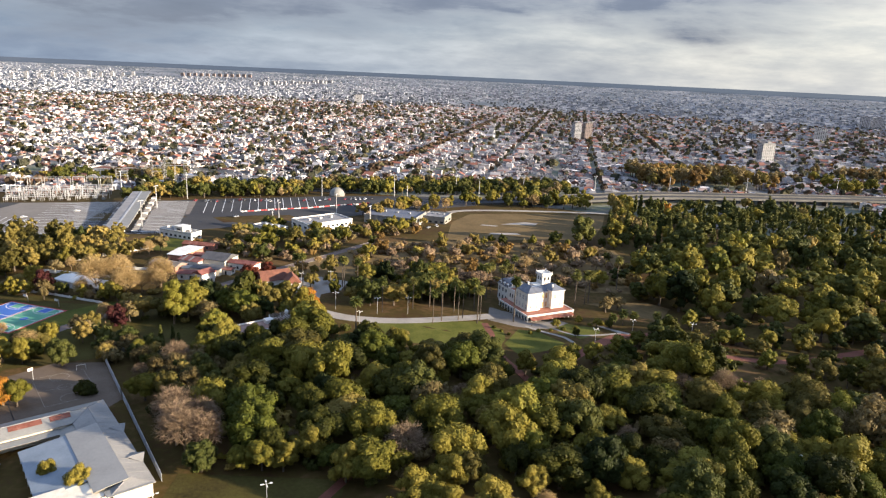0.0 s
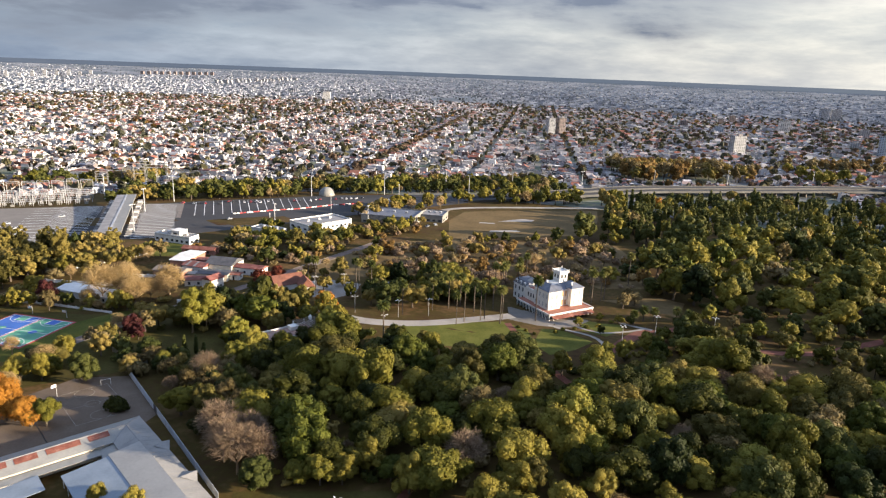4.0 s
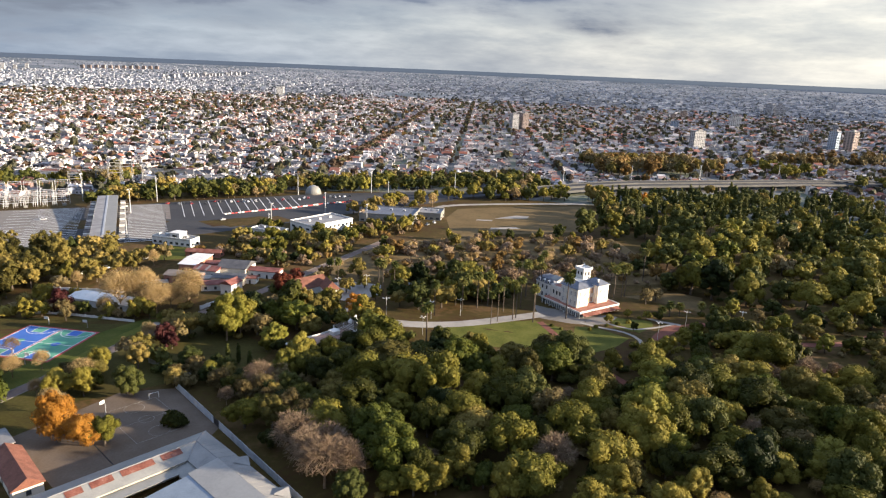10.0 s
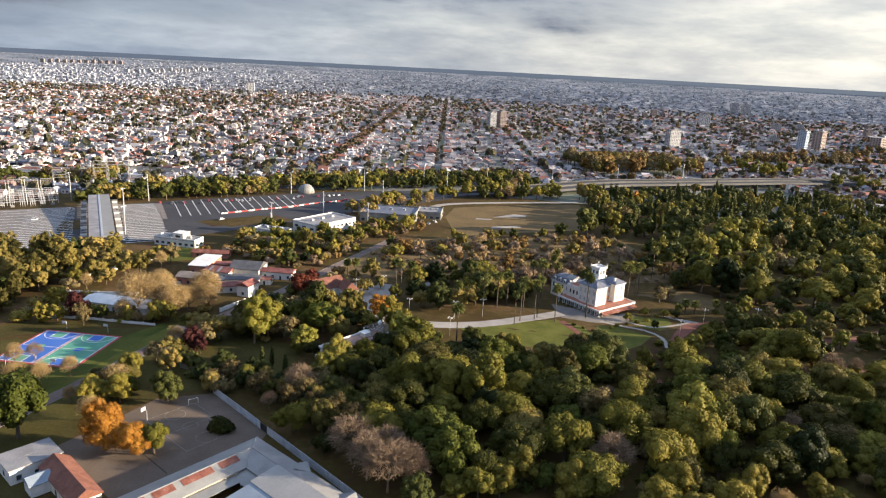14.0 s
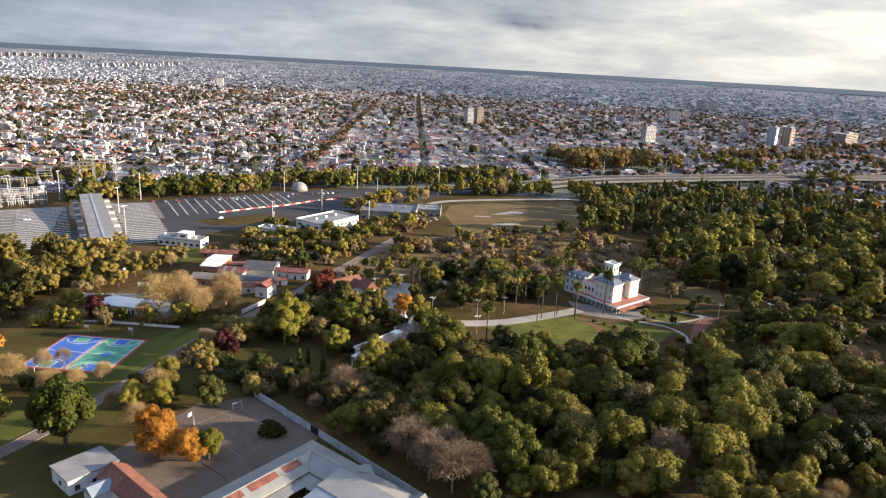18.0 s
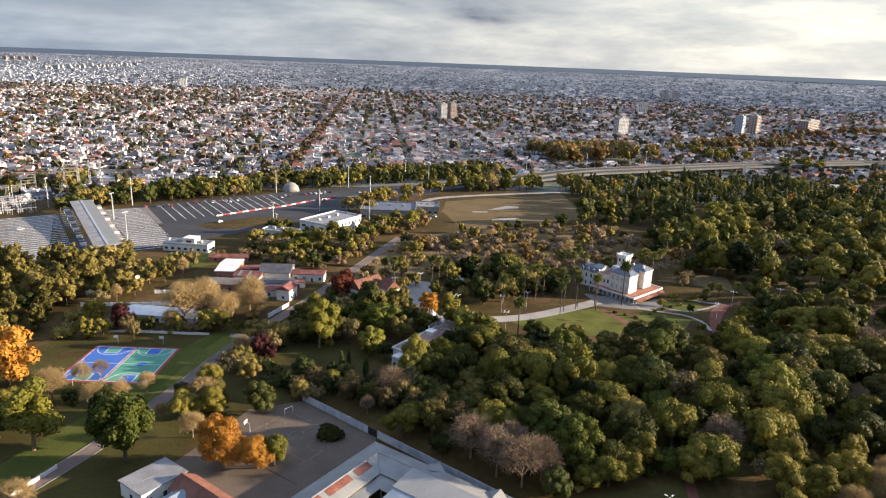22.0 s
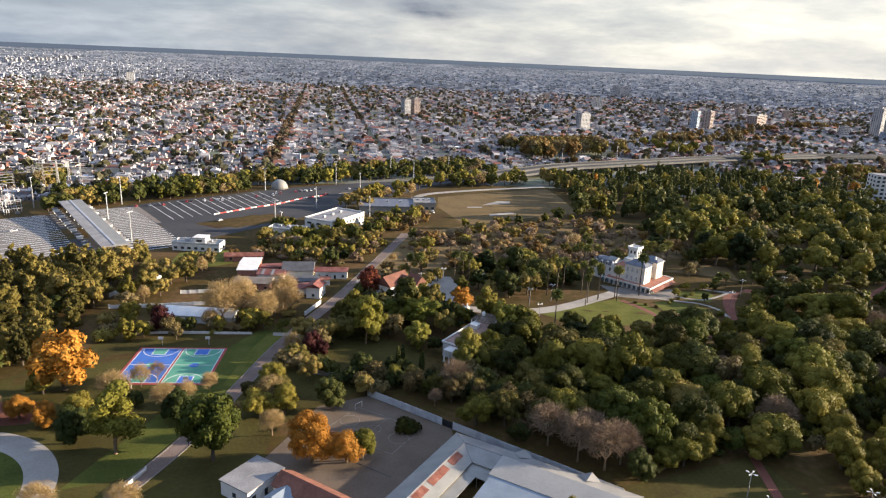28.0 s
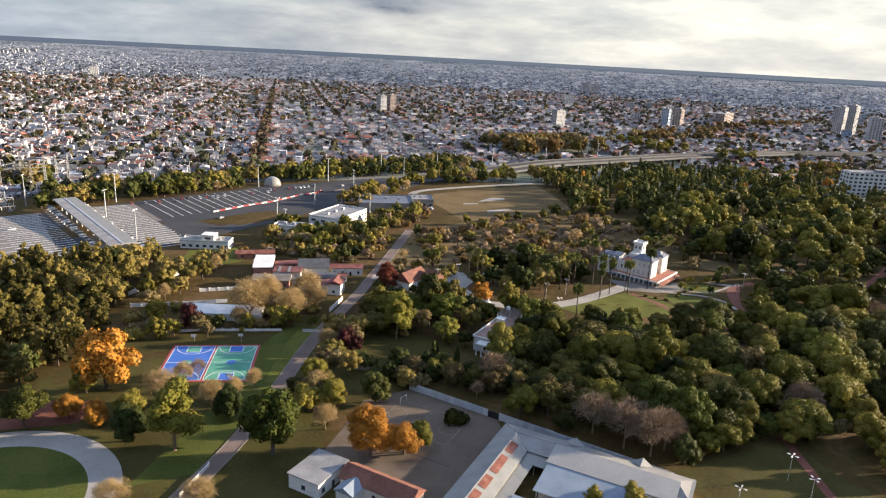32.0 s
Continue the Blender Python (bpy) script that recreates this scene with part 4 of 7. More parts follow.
def join_woodland():
    """All the farther trees in one mesh, each with a tint of its own."""
    slots, cache = [], {}
    co, vi, tot, mi, tint = [], [], [], [], []
    base = 0
    for key, m in JOINED:
        if key not in cache:
            trunk, child = proto(*key)
            got = []
            for me in [trunk] + [c[1] for c in child]:
                v = np.empty(len(me.vertices) * 3)
                me.vertices.foreach_get("co", v)
                l = np.empty(len(me.loops), np.int32)
                me.loops.foreach_get("vertex_index", l)
                t = np.empty(len(me.polygons), np.int32)
                me.polygons.foreach_get("loop_total", t)
                if me.materials[0] not in slots:
                    slots.append(me.materials[0])
                got.append((v.reshape(-1, 3), l, t, slots.index(me.materials[0])))
            cache[key] = got
        a = np.array(m)
        q = rng.uniform(-0.5, 0.5)
        for v, l, t, k in cache[key]:
            co.append(v @ a[:3, :3].T + a[:3, 3])
            vi.append(l + base)
            tot.append(t)
            mi.append(np.full(len(t), k, np.int32))
            tint.append(np.full(len(t), q, np.float32))
            base += len(v)
    co, vi, tot, mi, tint = (np.concatenate(z) for z in (co, vi, tot, mi, tint))
    me = bpy.data.meshes.new("woodland")
    me.vertices.add(len(co))
    me.vertices.foreach_set("co", co.ravel())
    me.loops.add(len(vi))
    me.loops.foreach_set("vertex_index", vi.astype(np.int32))
    me.polygons.add(len(tot))
    me.polygons.foreach_set("loop_start", np.concatenate([[0], np.cumsum(tot)[:-1]]).astype(np.int32))
    for sl in slots:
        me.materials.append(sl)
    me.polygons.foreach_set("material_index", mi)
    me.shade_flat()
    at = me.attributes.new("tint", "FLOAT", "FACE")
    at.data.foreach_set("value", tint)
    me.update(calc_edges=True)
    tagged(new("woodland", me), "mixed green and autumn park woodland farther off", "trees", kind="stuff")

# ---- the school beside the yard: local x along the long wing, local y outwards to the wall ----
def windows(b, x0, x1, y, z0, h, w, n, face=0.06, along="x"):
    for i in range(n):
        c = x0 + (x1 - x0) * (i + 0.5) / n
        if along == "x":
            b.box(c, y, z0, w, face, h)
        else:
            b.box(y, c, z0, face, w, h)


def shed_roof(b, x0, x1, y0, y1, z_in, z_out, mi=0, t=0.15):
    b.face([(x0, y0, z_in), (x1, y0, z_in), (x1, y1, z_out), (x0, y1, z_out)], mi)
    b.face([(x0, y0, z_in - t), (x0, y1, z_out - t), (x1, y1, z_out - t), (x1, y0, z_in - t)], mi)
    b.face([(x0, y1, z_out - t), (x0, y1, z_out), (x1, y1, z_out), (x1, y1, z_out - t)], mi)
    b.face([(x0, y0, z_in), (x0, y0, z_in - t), (x1, y0, z_in - t), (x1, y0, z_in)], mi)
    b.face([(x0, y0, z_in), (x0, y1, z_out), (x0, y1, z_out - t), (x0, y0, z_in - t)], mi)
    b.face([(x1, y0, z_in - t), (x1, y1, z_out - t), (x1, y1, z_out), (x1, y0, z_in)], mi)


SCH_ANG = math.degrees(math.atan2(-0.779, 0.627))
school = thing("school_building", -102.0, 194.8, SCH_ANG)
tagged(school, "low school with white sheet-metal hipped roofs round a courtyard", "school building")
# local axes: +x runs along the long wing, -y towards the courtyard and along the short wing
b = Build()
b.box(27, -5, 0, 53, 9.4, 4.0); b.box(5, -24, 0, 9.4, 46, 4.0); b.box(48, -22, 0, 9.4, 30, 4.0)
part("wall", b, M["cream"], school, "pale yellow rendered walls")
b = Build()
L, W, D, zr, ze = 54, 10.4, 48, 5.6, 4.1
o = [(-0.4, 0.4, ze), (L, 0.4, ze), (L, -W, ze), (W, -W, ze), (W, -D, ze), (-0.4, -D, ze)]
r = [(W / 2, -W / 2, zr), (L - 4, -W / 2, zr), (W / 2, -D + 4, zr)]
b.face([o[0], r[0], r[1], o[1]][::-1]); b.face([o[1], r[1], o[2]][::-1]); b.face([o[2], r[1], r[0], o[3]][::-1])
roof = part("roof", b, M["zincwhite"], school, "white sheet-metal hipped roof")
b = Build()
b.face([o[3], r[0], r[2], o[4]][::-1]); b.face([o[4], r[2], o[5]][::-1]); b.face([o[5], r[2], r[0], o[0]][::-1])
part("roof", b, M["zinc"], school, "grey-white sheet-metal roof")
b = Build()
for i in range(6):
    p, q = o[i], o[(i + 1) % 6]
    b.face([(p[0], p[1], ze - 0.25), (q[0], q[1], ze - 0.25), q, p])
part("fascia", b, M["zinc"], school)
for p, q in ((r[0], r[1]), (r[0], r[2]), (o[0], r[0]), (o[3], r[0]), (o[1], r[1]), (o[2], r[1]), (o[4], r[2]), (o[5], r[2])):
    b = Build(); b.tube((p[0], p[1], p[2] + 0.02), (q[0], q[1], q[2] + 0.02), 0.13, 0.13, 5)
    part("ridge_cap", b, M["greyroof"], school)
for x in np.arange(9, 50, 2.6):
    for y0, y1, z0, z1 in ((0.3, -W / 2, ze + 0.03, zr + 0.03), (-W, -W / 2, ze + 0.03, zr + 0.03)):
        if x < 12 and y0 < 0:
            continue
        b = Build(); b.tube((x, y0, z0), (x, y1, z1), 0.022, 0.022, 4)
        part("roof_seam", b, M["zincwhite"], school)
for y, n in ((-13, 5.5), (-22, 8.5), (-31, 5.5), (-37.5, 4)):
    b = Build()
    b.face([(5.6, y - n / 2, 5.50), (7.7, y - n / 2, 4.90), (7.7, y + n / 2, 4.90), (5.6, y + n / 2, 5.50)])
    ob = part("roof_panel", b, M["rust"], school, "rusty red sheet patch")
    ob.location.z = 0.09
b = Build()
shed_roof(b, W - 0.3, L - 16, -W - 4.2, -W + 0.2, 3.0, 3.6)
part("veranda_roof", b, M["zinc"], school)
b = Build()
shed_roof(b, W - 0.3, W + 3.4, -40, -W - 4, 3.3, 3.3)
part("veranda_roof", b, M["zinc"], school)
b = Build()
shed_roof(b, 17.5, 44.5, -25.5, -W - 2.4, 3.3, 4.62)
part("hall_roof", b, M["bluezinc"], school, "blue-grey sheet roof over the inner hall")
b = Build(); shed_roof(b, 17.0, 51.0, -W - 3.2, -W / 2, 4.72, zr + 0.16)
part("upper_roof", b, M["white_sheet"], school, "newer smooth white sheet roof over the long wing")
b = Build(); shed_roof(b, 51.2, L + 0.4, -W - 1.0, -0.2, 4.3, 4.3)
part("end_roof", b, M["zinc"], school, "pale flat roof over the end room")
for x in np.arange(18.5, 44, 4.2):
    b = Build(); b.tube((x, -25.2, 0), (x, -25.2, 3.3), 0.10, 0.10, 6)
    part("veranda_post", b, M["white"], school)
b = Build(); b.box(30.5, -18.5, 0, 24, 10, 3.3)
part("hall_wall", b, M["cream"], school)
b = Build(); shed_roof(b, 14, 22, -40, -30, 3.0, 3.6)
part("veranda_roof", b, M["bluezinc"], school)
for x in np.arange(14, 38, 3.2):
    b = Build(); b.tube((x, -W - 4.0, 0), (x, -W - 4.0, 3.0), 0.09, 0.09, 5)
    part("veranda_post", b, M["steel"], school)
for x in (21, 40):
    b = Build()
    b.face([(x - 3, 0.3, ze), (x, 1.6, ze + 1.3), (x, -3.0, zr - 0.3)]); b.face([(x, 1.6, ze + 1.3), (x + 3, 0.3, ze), (x, -3.0, zr - 0.3)]); b.face([(x - 3, 0.3, ze), (x + 3, 0.3, ze), (x, 1.6, ze + 1.3)])
    part("dormer", b, M["zincwhite"], school)
for x in np.arange(4, 52, 4.0):
    b = Build(); b.box(x, 0, 1.1, 1.8, 0.7, 1.8)
    part("window", b, M["glass"], school)
for y in np.arange(-44, -6, 4.2):
    b = Build(); b.box(0.2, y, 1.1, 0.7, 1.8, 1.8)
    part("window", b, M["glass"], school)

# the panel fence of the school
fence = thing("panel_fence", -119, 231.5, SCH_ANG - 4.2)
tagged(fence, "long pale concrete panel fence beside the schoolyard", "fence")
for i in range(44):
    if 15 <= i <= 16:
        continue
    b = Build(); b.box(i * 2.0 + 1.0, 0, 0, 1.92, 0.10, 2.5)
    part("panel", b, M["fence_panel"], fence)
    b = Build(); b.box(i * 2.0, 0, 0, 0.16, 0.18, 2.65)
    part("post", b, M["fence_panel"], fence)
b = Build(); b.box(32, 0, 0, 3.8, 0.08, 2.3)
part("gate", b, M["dark"], fence, "dark closed gate")

# marks of the old playing fields in the yard
b = Build()
ca, sa = math.cos(radians(SCH_ANG)), math.sin(radians(SCH_ANG))


def yard_pt(u, v):
    return -119 + ca * u - sa * v, 231.5 + sa * u + ca * v


for u, v, w, d in ((14, -8, 24, 0.10), (14, -24, 24, 0.10), (2, -16, 0.10, 16), (26, -16, 0.10, 16), (14, -16, 0.10, 16)):
    x, y = yard_pt(u, v)
    b.box(x, y, 0.06, w, d, 0.02, SCH_ANG)
for u, r in ((14, 2.2), (5, 3.0), (23, 3.0)):
    for i in range(20):
        a = 2 * math.pi * i / 20
        x, y = yard_pt(u + r * math.cos(a), -16 + r * math.sin(a))
        b.box(x, y, 0.06, 0.10, r * 0.32, 0.02, SCH_ANG + math.degrees(a))
tagged(part("yard_marking", b, M["worn_line"]), kind="structure")
b = Build()
x, y = yard_pt(16, -33)
b.box(x, y, 0.052, 32, 0.3, 0.02, SCH_ANG)
tagged(part("yard_drain", b, M["dark"]), kind="structure")
goal = thing("goal_frame", -124, 224, 30)
tagged(goal, "small white steel football goal", "goal")
for q in (-1.5, 1.5):
    b = Build(); b.tube((q, 0, 0), (q, 0, 2.05), 0.06, 0.06)
    part("post", b, M["white"], goal)
b = Build(); b.tube((-1.5, 0, 2.05), (1.5, 0, 2.05), 0.06, 0.06)
part("crossbar", b, M["white"], goal)

# flat-roofed house and tiled house by the yard
def simple_house(name, label, x, y, w, d, h, ang, wall, roof, rise=0.0, hip=0.0, nwin=3, door=True, parapet=False):
    t = thing(name, x, y, ang)
    tagged(t, label, "house")
    b = Build(); b.box(0, 0, -0.5, w, d, h + 0.5)
    if rise and not hip:
        for s in (-1, 1):
            b.face([(s * w / 2, -d / 2, h), (s * w / 2, d / 2, h), (s * w / 2, 0, h + rise * 0.93)][::s])
    part("wall", b, wall, t)
    b = Build()
    if rise:
        b.gable(0, 0, h + 0.02, w, d, rise, 0, 0, 0.45, 0.18, hip)
    else:
        b.box(0, 0, h, w + 0.7, d + 0.7, 0.28)
        b.box(0, 0, h + 0.28, w * 0.5, 0.12, 0.04)
    part("roof", b, roof, t)
    for s in (-1, 1):
        for i in range(nwin):
            if door and s < 0 and i == nwin // 2:
                b = Build(); b.box(-w / 2 + w * (i + 0.5) / nwin, s * d / 2, 0, 1.0, 0.12, 2.1)
                part("door", b, M["dark"], t)
                continue
            b = Build(); b.box(-w / 2 + w * (i + 0.5) / nwin, s * d / 2, 1.0, 1.2, 0.12, 1.3)
            win = part("window", b, M["glass"], t)
            b = Build(); b.box(-w / 2 + w * (i + 0.5) / nwin, s * (d / 2 + 0.05), 0.86, 1.5, 0.24, 0.12)
            part("window_sill", b, M["concrete"], win)
    for s in (-1, 1):
        b = Build(); b.box(s * w / 2, 0, 1.0, 0.12, 1.2, 1.3)
        part("window", b, M["glass"], t)
    return t


simple_house("flat_roofed_house", "single-storey white house with a grey flat roof", -160, 192, 12.5, 9.5, 4.2, 38, M["white"], M["greyroof"])
h2 = simple_house("tiled_house", "cream house with a brown clay-tiled gable roof", -146.5, 180.5, 21, 7, 3.6, -53, M["cream"], M["tile"], 2.4)
b = Build(); b.box(-6, -5.5, -0.5, 5, 5, 3.9)
part("side_wing", b, M["white"], h2)
b = Build(); b.gable(-6, -5.5, 3.42, 5, 5.2, 1.4, 90, 0)
part("side_roof", b, M["bluezinc"], h2)

# long white shed and workshops
simple_house("clubhouse", "low white clubhouse with a white sheet roof", -169, 316.4, 31, 10, 3.3, -23, M["white"], M["white"], 1.0, 0, 5)
simple_house("workshop", "brick workshop with a bright white sheet roof", -142.5, 377, 9, 21, 5, -14, M["brickwall"], M["white"], 1.0, 0, 2)
simple_house("workshop", "low dark-red roofed store between the halls", -132, 378, 13, 6, 3, -4, M["brickwall"], M["redroof"], 0.8, 0, 3)
ws = simple_house("workshop", "shed with a red and white patched sheet roof", -133, 363, 13, 9, 4, -22, M["white"], M["redroof"], 1.3, 0, 3)
for q in (-4.6, 0.2):
    b = Build(); b.face([(q, -4.9, 4.14), (q + 1.4, -4.9, 4.14), (q + 1.4, -0.2, 5.40), (q, -0.2, 5.40)])
    part("roof_sheet", b, M["zincwhite"], ws, "white replacement sheet")
simple_house("workshop", "shed with a weathered grey-brown sheet roof", -143, 352, 17, 9, 4, -20, M["brickwall"], M["oldroof"], 1.5, 0, 4)
simple_house("workshop", "rendered hall with a dark grey gable roof", -119.5, 366, 15, 14, 5, -14, M["cream"], M["darkroof"], 2.6, 0, 3)
simple_house("workshop", "low flat-roofed store with dark felt", -120.5, 349, 16, 8, 3.6, -6, M["cream"], M["darkroof"], 0, 0, 3)
simple_house("workshop", "long lean-to with a dark red sheet roof", -123, 339.5, 18, 7, 3.4, 4, M["white"], M["redroof"], 1.1, 0, 4)
simple_house("workshop", "low white building with a dark red sheet roof", -104, 360, 16, 7, 4, -16, M["white"], M["redroof"], 1.2, 0, 4)
simple_house("store", "small lean-to with a grey sheet roof", -131, 350, 6, 5, 3, -10, M["white"], M["zinc"], 0.5, 0, 1)
simple_house("store", "small shed with a rusty roof in the workshop yard", -110, 350, 6, 5, 3, -10, M["white"], M["rust"], 0.8, 0, 1)
simple_house("white_house", "small white two-storey house with a dark red gable roof", -117, 333, 8, 6.5, 5.5, 60, M["white"], M["redroof"], 1.6, 0, 2)
simple_house("shed", "brick shed with a striped sheet roof", -143, 402, 20, 7, 3, -12, M["brickwall"], M["rust"], 1.2, 0, 3)
simple_house("gabled_house", "old house with steep red clay-tiled roof and white gables", -80, 330, 15, 9, 5, 32, M["white"], M["tile"], 4.2, 0, 3)
simple_house("gabled_house", "white gabled wing beside palms", -70, 326, 8, 7, 5, 110, M["white"], M["tile"], 4.0, 0, 2)
villa = simple_house("villa", "overgrown white villa with a pale pink flat roof and portico", -70, 258, 27, 10, 5.4, 37, M["white"], M["pinkroof"], 0, 0, 6)
for x, y, w, d in ((0, -5.2, 27.8, 0.3), (0, 5.2, 27.8, 0.3), (-13.75, 0, 0.3, 10.1), (13.75, 0, 0.3, 10.1)):
    b = Build(); b.box(x, y, 5.6, w, d, 0.7)
    part("parapet", b, M["white"], villa)
for i in range(9):
    b = Build(); b.box(8.2 + i * 1.1, 0.5, 8.0, 0.22, 9.5, 0.3)
    part("pergola_beam", b, M["oldroof"], villa, "weathered timber pergola beam")
for x in (7.8, 12.6, 17.4):
    for y in (-3.8, 4.8):
        b = Build(); b.box(x, y, 0 if x > 13 else 5.6, 0.35, 0.35, 8.0 if x > 13 else 2.4)
        part("pergola_post", b, M["white"], villa)
b = Build(); b.box(6.4, 2.4, 5.6, 3.0, 3.0, 1.5); b.box(6.4, 2.4, 7.1, 3.4, 3.4, 0.2)
part("roof_room", b, M["white"], villa)
b = Build(); b.box(14.6, 3.0, 5.6, 2.2, 2.2, 1.6); b.tube((14.6, 3.0, 7.2), (14.6, 3.0, 9.0), 0.8, 0.8, 8); b.tube((14.6, 3.0, 9.0), (14.6, 3.0, 10.0), 0.9, 0.1, 8)
part("belvedere", b, M["white"], villa)
b = Build(); b.box(-15.5, -1.5, 4.6, 5, 7, 0.35); b.box(-15.5, -1.5, 4.95, 5, 7, 0.1)
part("portico_roof", b, M["white"], villa)
for y in (-4.6, -2.5, -0.4, 1.7):
    b = Build(); b.tube((-17.7, y, 0), (-17.7, y, 4.6), 0.3, 0.25, 8); b.box(-17.7, y, 0, 0.8, 0.8, 0.4)
    part("portico_column", b, M["white"], villa)
for x, y in ((-28.4, -1.2), (-28.7, -4.6)):
    b = Build(); b.box(x, y, -0.2, 0.9, 0.9, 3.0); b.tube((x, y, 2.8), (x, y, 3.6), 0.5, 0.1, 6)
    part("gate_pillar", b, M["white"], villa)
simple_house("kiosk", "open shelter with a white sheet roof", -98.5, 302.5, 9, 7, 2.6, 38, M["white"], M["white"], 1.0, 0, 2)
simple_house("kiosk", "small pale pavilion in the park", -32, 338, 6, 5, 3, 15, M["white"], M["zincwhite"], 1.0, 0, 2)

# ---- the mansion: local x along the sunlit front, local y to the back, the corner of the front at the origin ----
MAN_ANG = 26.0
man = thing("mansion", 47, 304.8, MAN_ANG, -3.4)
tagged(man, "cream two-storey mansion with slate roofs and a lookout tower", "mansion")


def mpart(name, fn, m, label="", parent=None):
    b = Build()
    fn(b)
    return part(name, b, m, parent or man, label)


def mwindow(x, y, z, side, wall, w=0.95, h=2.1, shutters=True):
    """A tall window with pale shutters, sill and head; side: 'f' in a front, 's' in a left or right wall."""
    f = side == "f"

    def bx(b, o, zz, ww, dd, hh):
        b.box(x + (o if f else 0), y + (0 if f else o), zz, ww if f else dd, dd if f else ww, hh)
    win = mpart("window", lambda b: bx(b, 0, z, w, 0.10, h), M["glass"], "", wall)
    mpart("window_surround", lambda b: (bx(b, 0, z + h + 0.02, w + 0.5, 0.26, 0.22), bx(b, 0, z - 0.2, w + 0.4, 0.30, 0.16)), M["white"], "", wall)
    if shutters:
        for o in (-0.27, 0.27):
            mpart("shutter", lambda b: bx(b, o * w, z + 0.03, w * 0.42, 0.18, h - 0.06), M["shutter"], "", wall)
    return win


mpart("ground_floor", lambda b: (b.box(9.6, 9.0, 0, 22.4, 23, 3.3), b.box(11, -1.6, 0, 21.5, 3.0, 3.3)), M["white"], "white raised ground floor under the terrace")
mpart("terrace_floor", lambda b: b.box(10.2, 8.0, 3.3, 26.6, 26.6, 0.3), M["terrace_tile"], "red-tiled terrace floor")
for x, y, w, d in ((10.2, -5.4, 26.8, 0.22), (-3.2, 8.0, 0.22, 26.6), (23.6, 8.0, 0.22, 26.6)):
    mpart("terrace_edge", lambda b: (b.box(x, y, 3.0, w, d, 0.75), b.box(x, y, 3.75, w + 0.12, d + 0.12, 0.08)), M["white"])
for i in range(12):
    mpart("terrace_post", lambda b: b.box(-2.8 + i * 2.37, -5.1, 0, 0.35, 0.35, 3.1), M["white"])
for i in range(11):
    mpart("terrace_opening", lambda b: b.box(-0.4 + i * 2.0, -3.16, 0.2, 1.4, 0.1, 2.2), M["dark"])
for i in range(10):
    mpart("veranda_post", lambda b: b.box(-2.95, -2.6 + i * 2.6, 0, 0.28, 0.28, 3.1), M["white"])
    mpart("veranda_glazing", lambda b: b.box(-1.72, -1.3 + i * 2.6, 0.5, 0.1, 1.9, 2.0), M["veranda_glass"], "blue-grey glazing under the terrace")
mpart("awning", lambda b: shed_roof(b, -2, 22.5, -7.6, -5.6, 1.9, 2.8), M["rust"], "red awning along the ground floor")
left = mpart("left_block", lambda b: b.box(3.65, 5.65, 3.3, 7.3, 11.3, 9.3), M["ivory"])
right = mpart("right_block", lambda b: b.box(17.35, 4.6, 3.3, 7.3, 9.2, 9.3), M["ivory"])
middle = mpart("middle_block", lambda b: b.box(10.5, 7.2, 3.3, 6.4, 9.4, 8.4), M["ivory"])
rear = mpart("rear_block", lambda b: (b.box(10.5, 15.6, 0, 19, 8.6, 8.9), b.box(16.5, 14, 3.3, 7.0, 10, 8.0)), M["ivory"])
for x, y, w, d in ((3.65, 5.65, 7.3, 11.3), (17.35, 4.6, 7.3, 9.2)):
    mpart("cornice", lambda b: (b.box(x, y, 12.3, w + 0.8, d + 0.8, 0.28), b.box(x, y, 12.05, w + 0.4, d + 0.4, 0.25)), M["white"])
    mpart("string_course", lambda b: b.box(x, y, 7.8, w + 0.24, d + 0.24, 0.22), M["white"])
mpart("cornice", lambda b: b.box(10.5, 7.2, 11.6, 6.3, 9.9, 0.3), M["white"])
mpart("roof", lambda b: b.gable(3.65, 5.65, 12.72, 11.3, 7.3, 2.5, 90, 0, 0.45, 0.15, 3.9), M["slate"], "blue-grey slate hipped roof")
mpart("roof", lambda b: b.gable(17.35, 4.6, 12.72, 9.2, 7.3, 2.3, 90, 0, 0.45, 0.15, 3.9), M["slate"], "blue-grey slate hipped roof")
mpart("roof", lambda b: b.gable(10.5, 6.6, 11.9, 6.2, 8.2, 1.5, 0, 0, 0.05, 0.15, 0.0), M["slate"], "blue-grey slate roof between the two blocks")
mpart("roof_terrace", lambda b: (b.box(8.2, 15.7, 8.9, 13.6, 8.4, 0.15)), M["terrace_tile"], "red-tiled roof terrace")
for x, y, w, d in ((8.2, 19.8, 14.2, 0.25), (1.15, 15.6, 0.25, 8.4)):
    mpart("roof_parapet", lambda b: b.box(x, y, 8.9, w, d, 0.9), M["white"])
for x, blk in ((3.65, left), (17.35, right)):
    for z in (4.6, 8.9):
        for dx in (-1.5, 1.5):
            mwindow(x + dx, -0.03, z, "f", blk)
for i in range(3):
    for z in (4.2, 8.6):
        mpart("arch", lambda b: b.prism([(8.2 + i * 1.75, 2.38), (9.2 + i * 1.75, 2.38), (9.2 + i * 1.75, 2.55), (8.2 + i * 1.75, 2.55)], z, z + 2.4, bottom=True), M["ochre"], "ochre arched opening", middle)
for i in range(4):
    for z in (4.6, 8.9):
        mwindow(-0.03, 1.6 + i * 2.7, z, "s", left)
for i in range(3):
    mwindow(0.97, 12.9 + i * 2.2, 5.6, "s", rear, 0.9, 2.0, False)
    for z in (4.6, 8.9):
        mwindow(21.03, 1.6 + i * 2.9, z, "s", right)
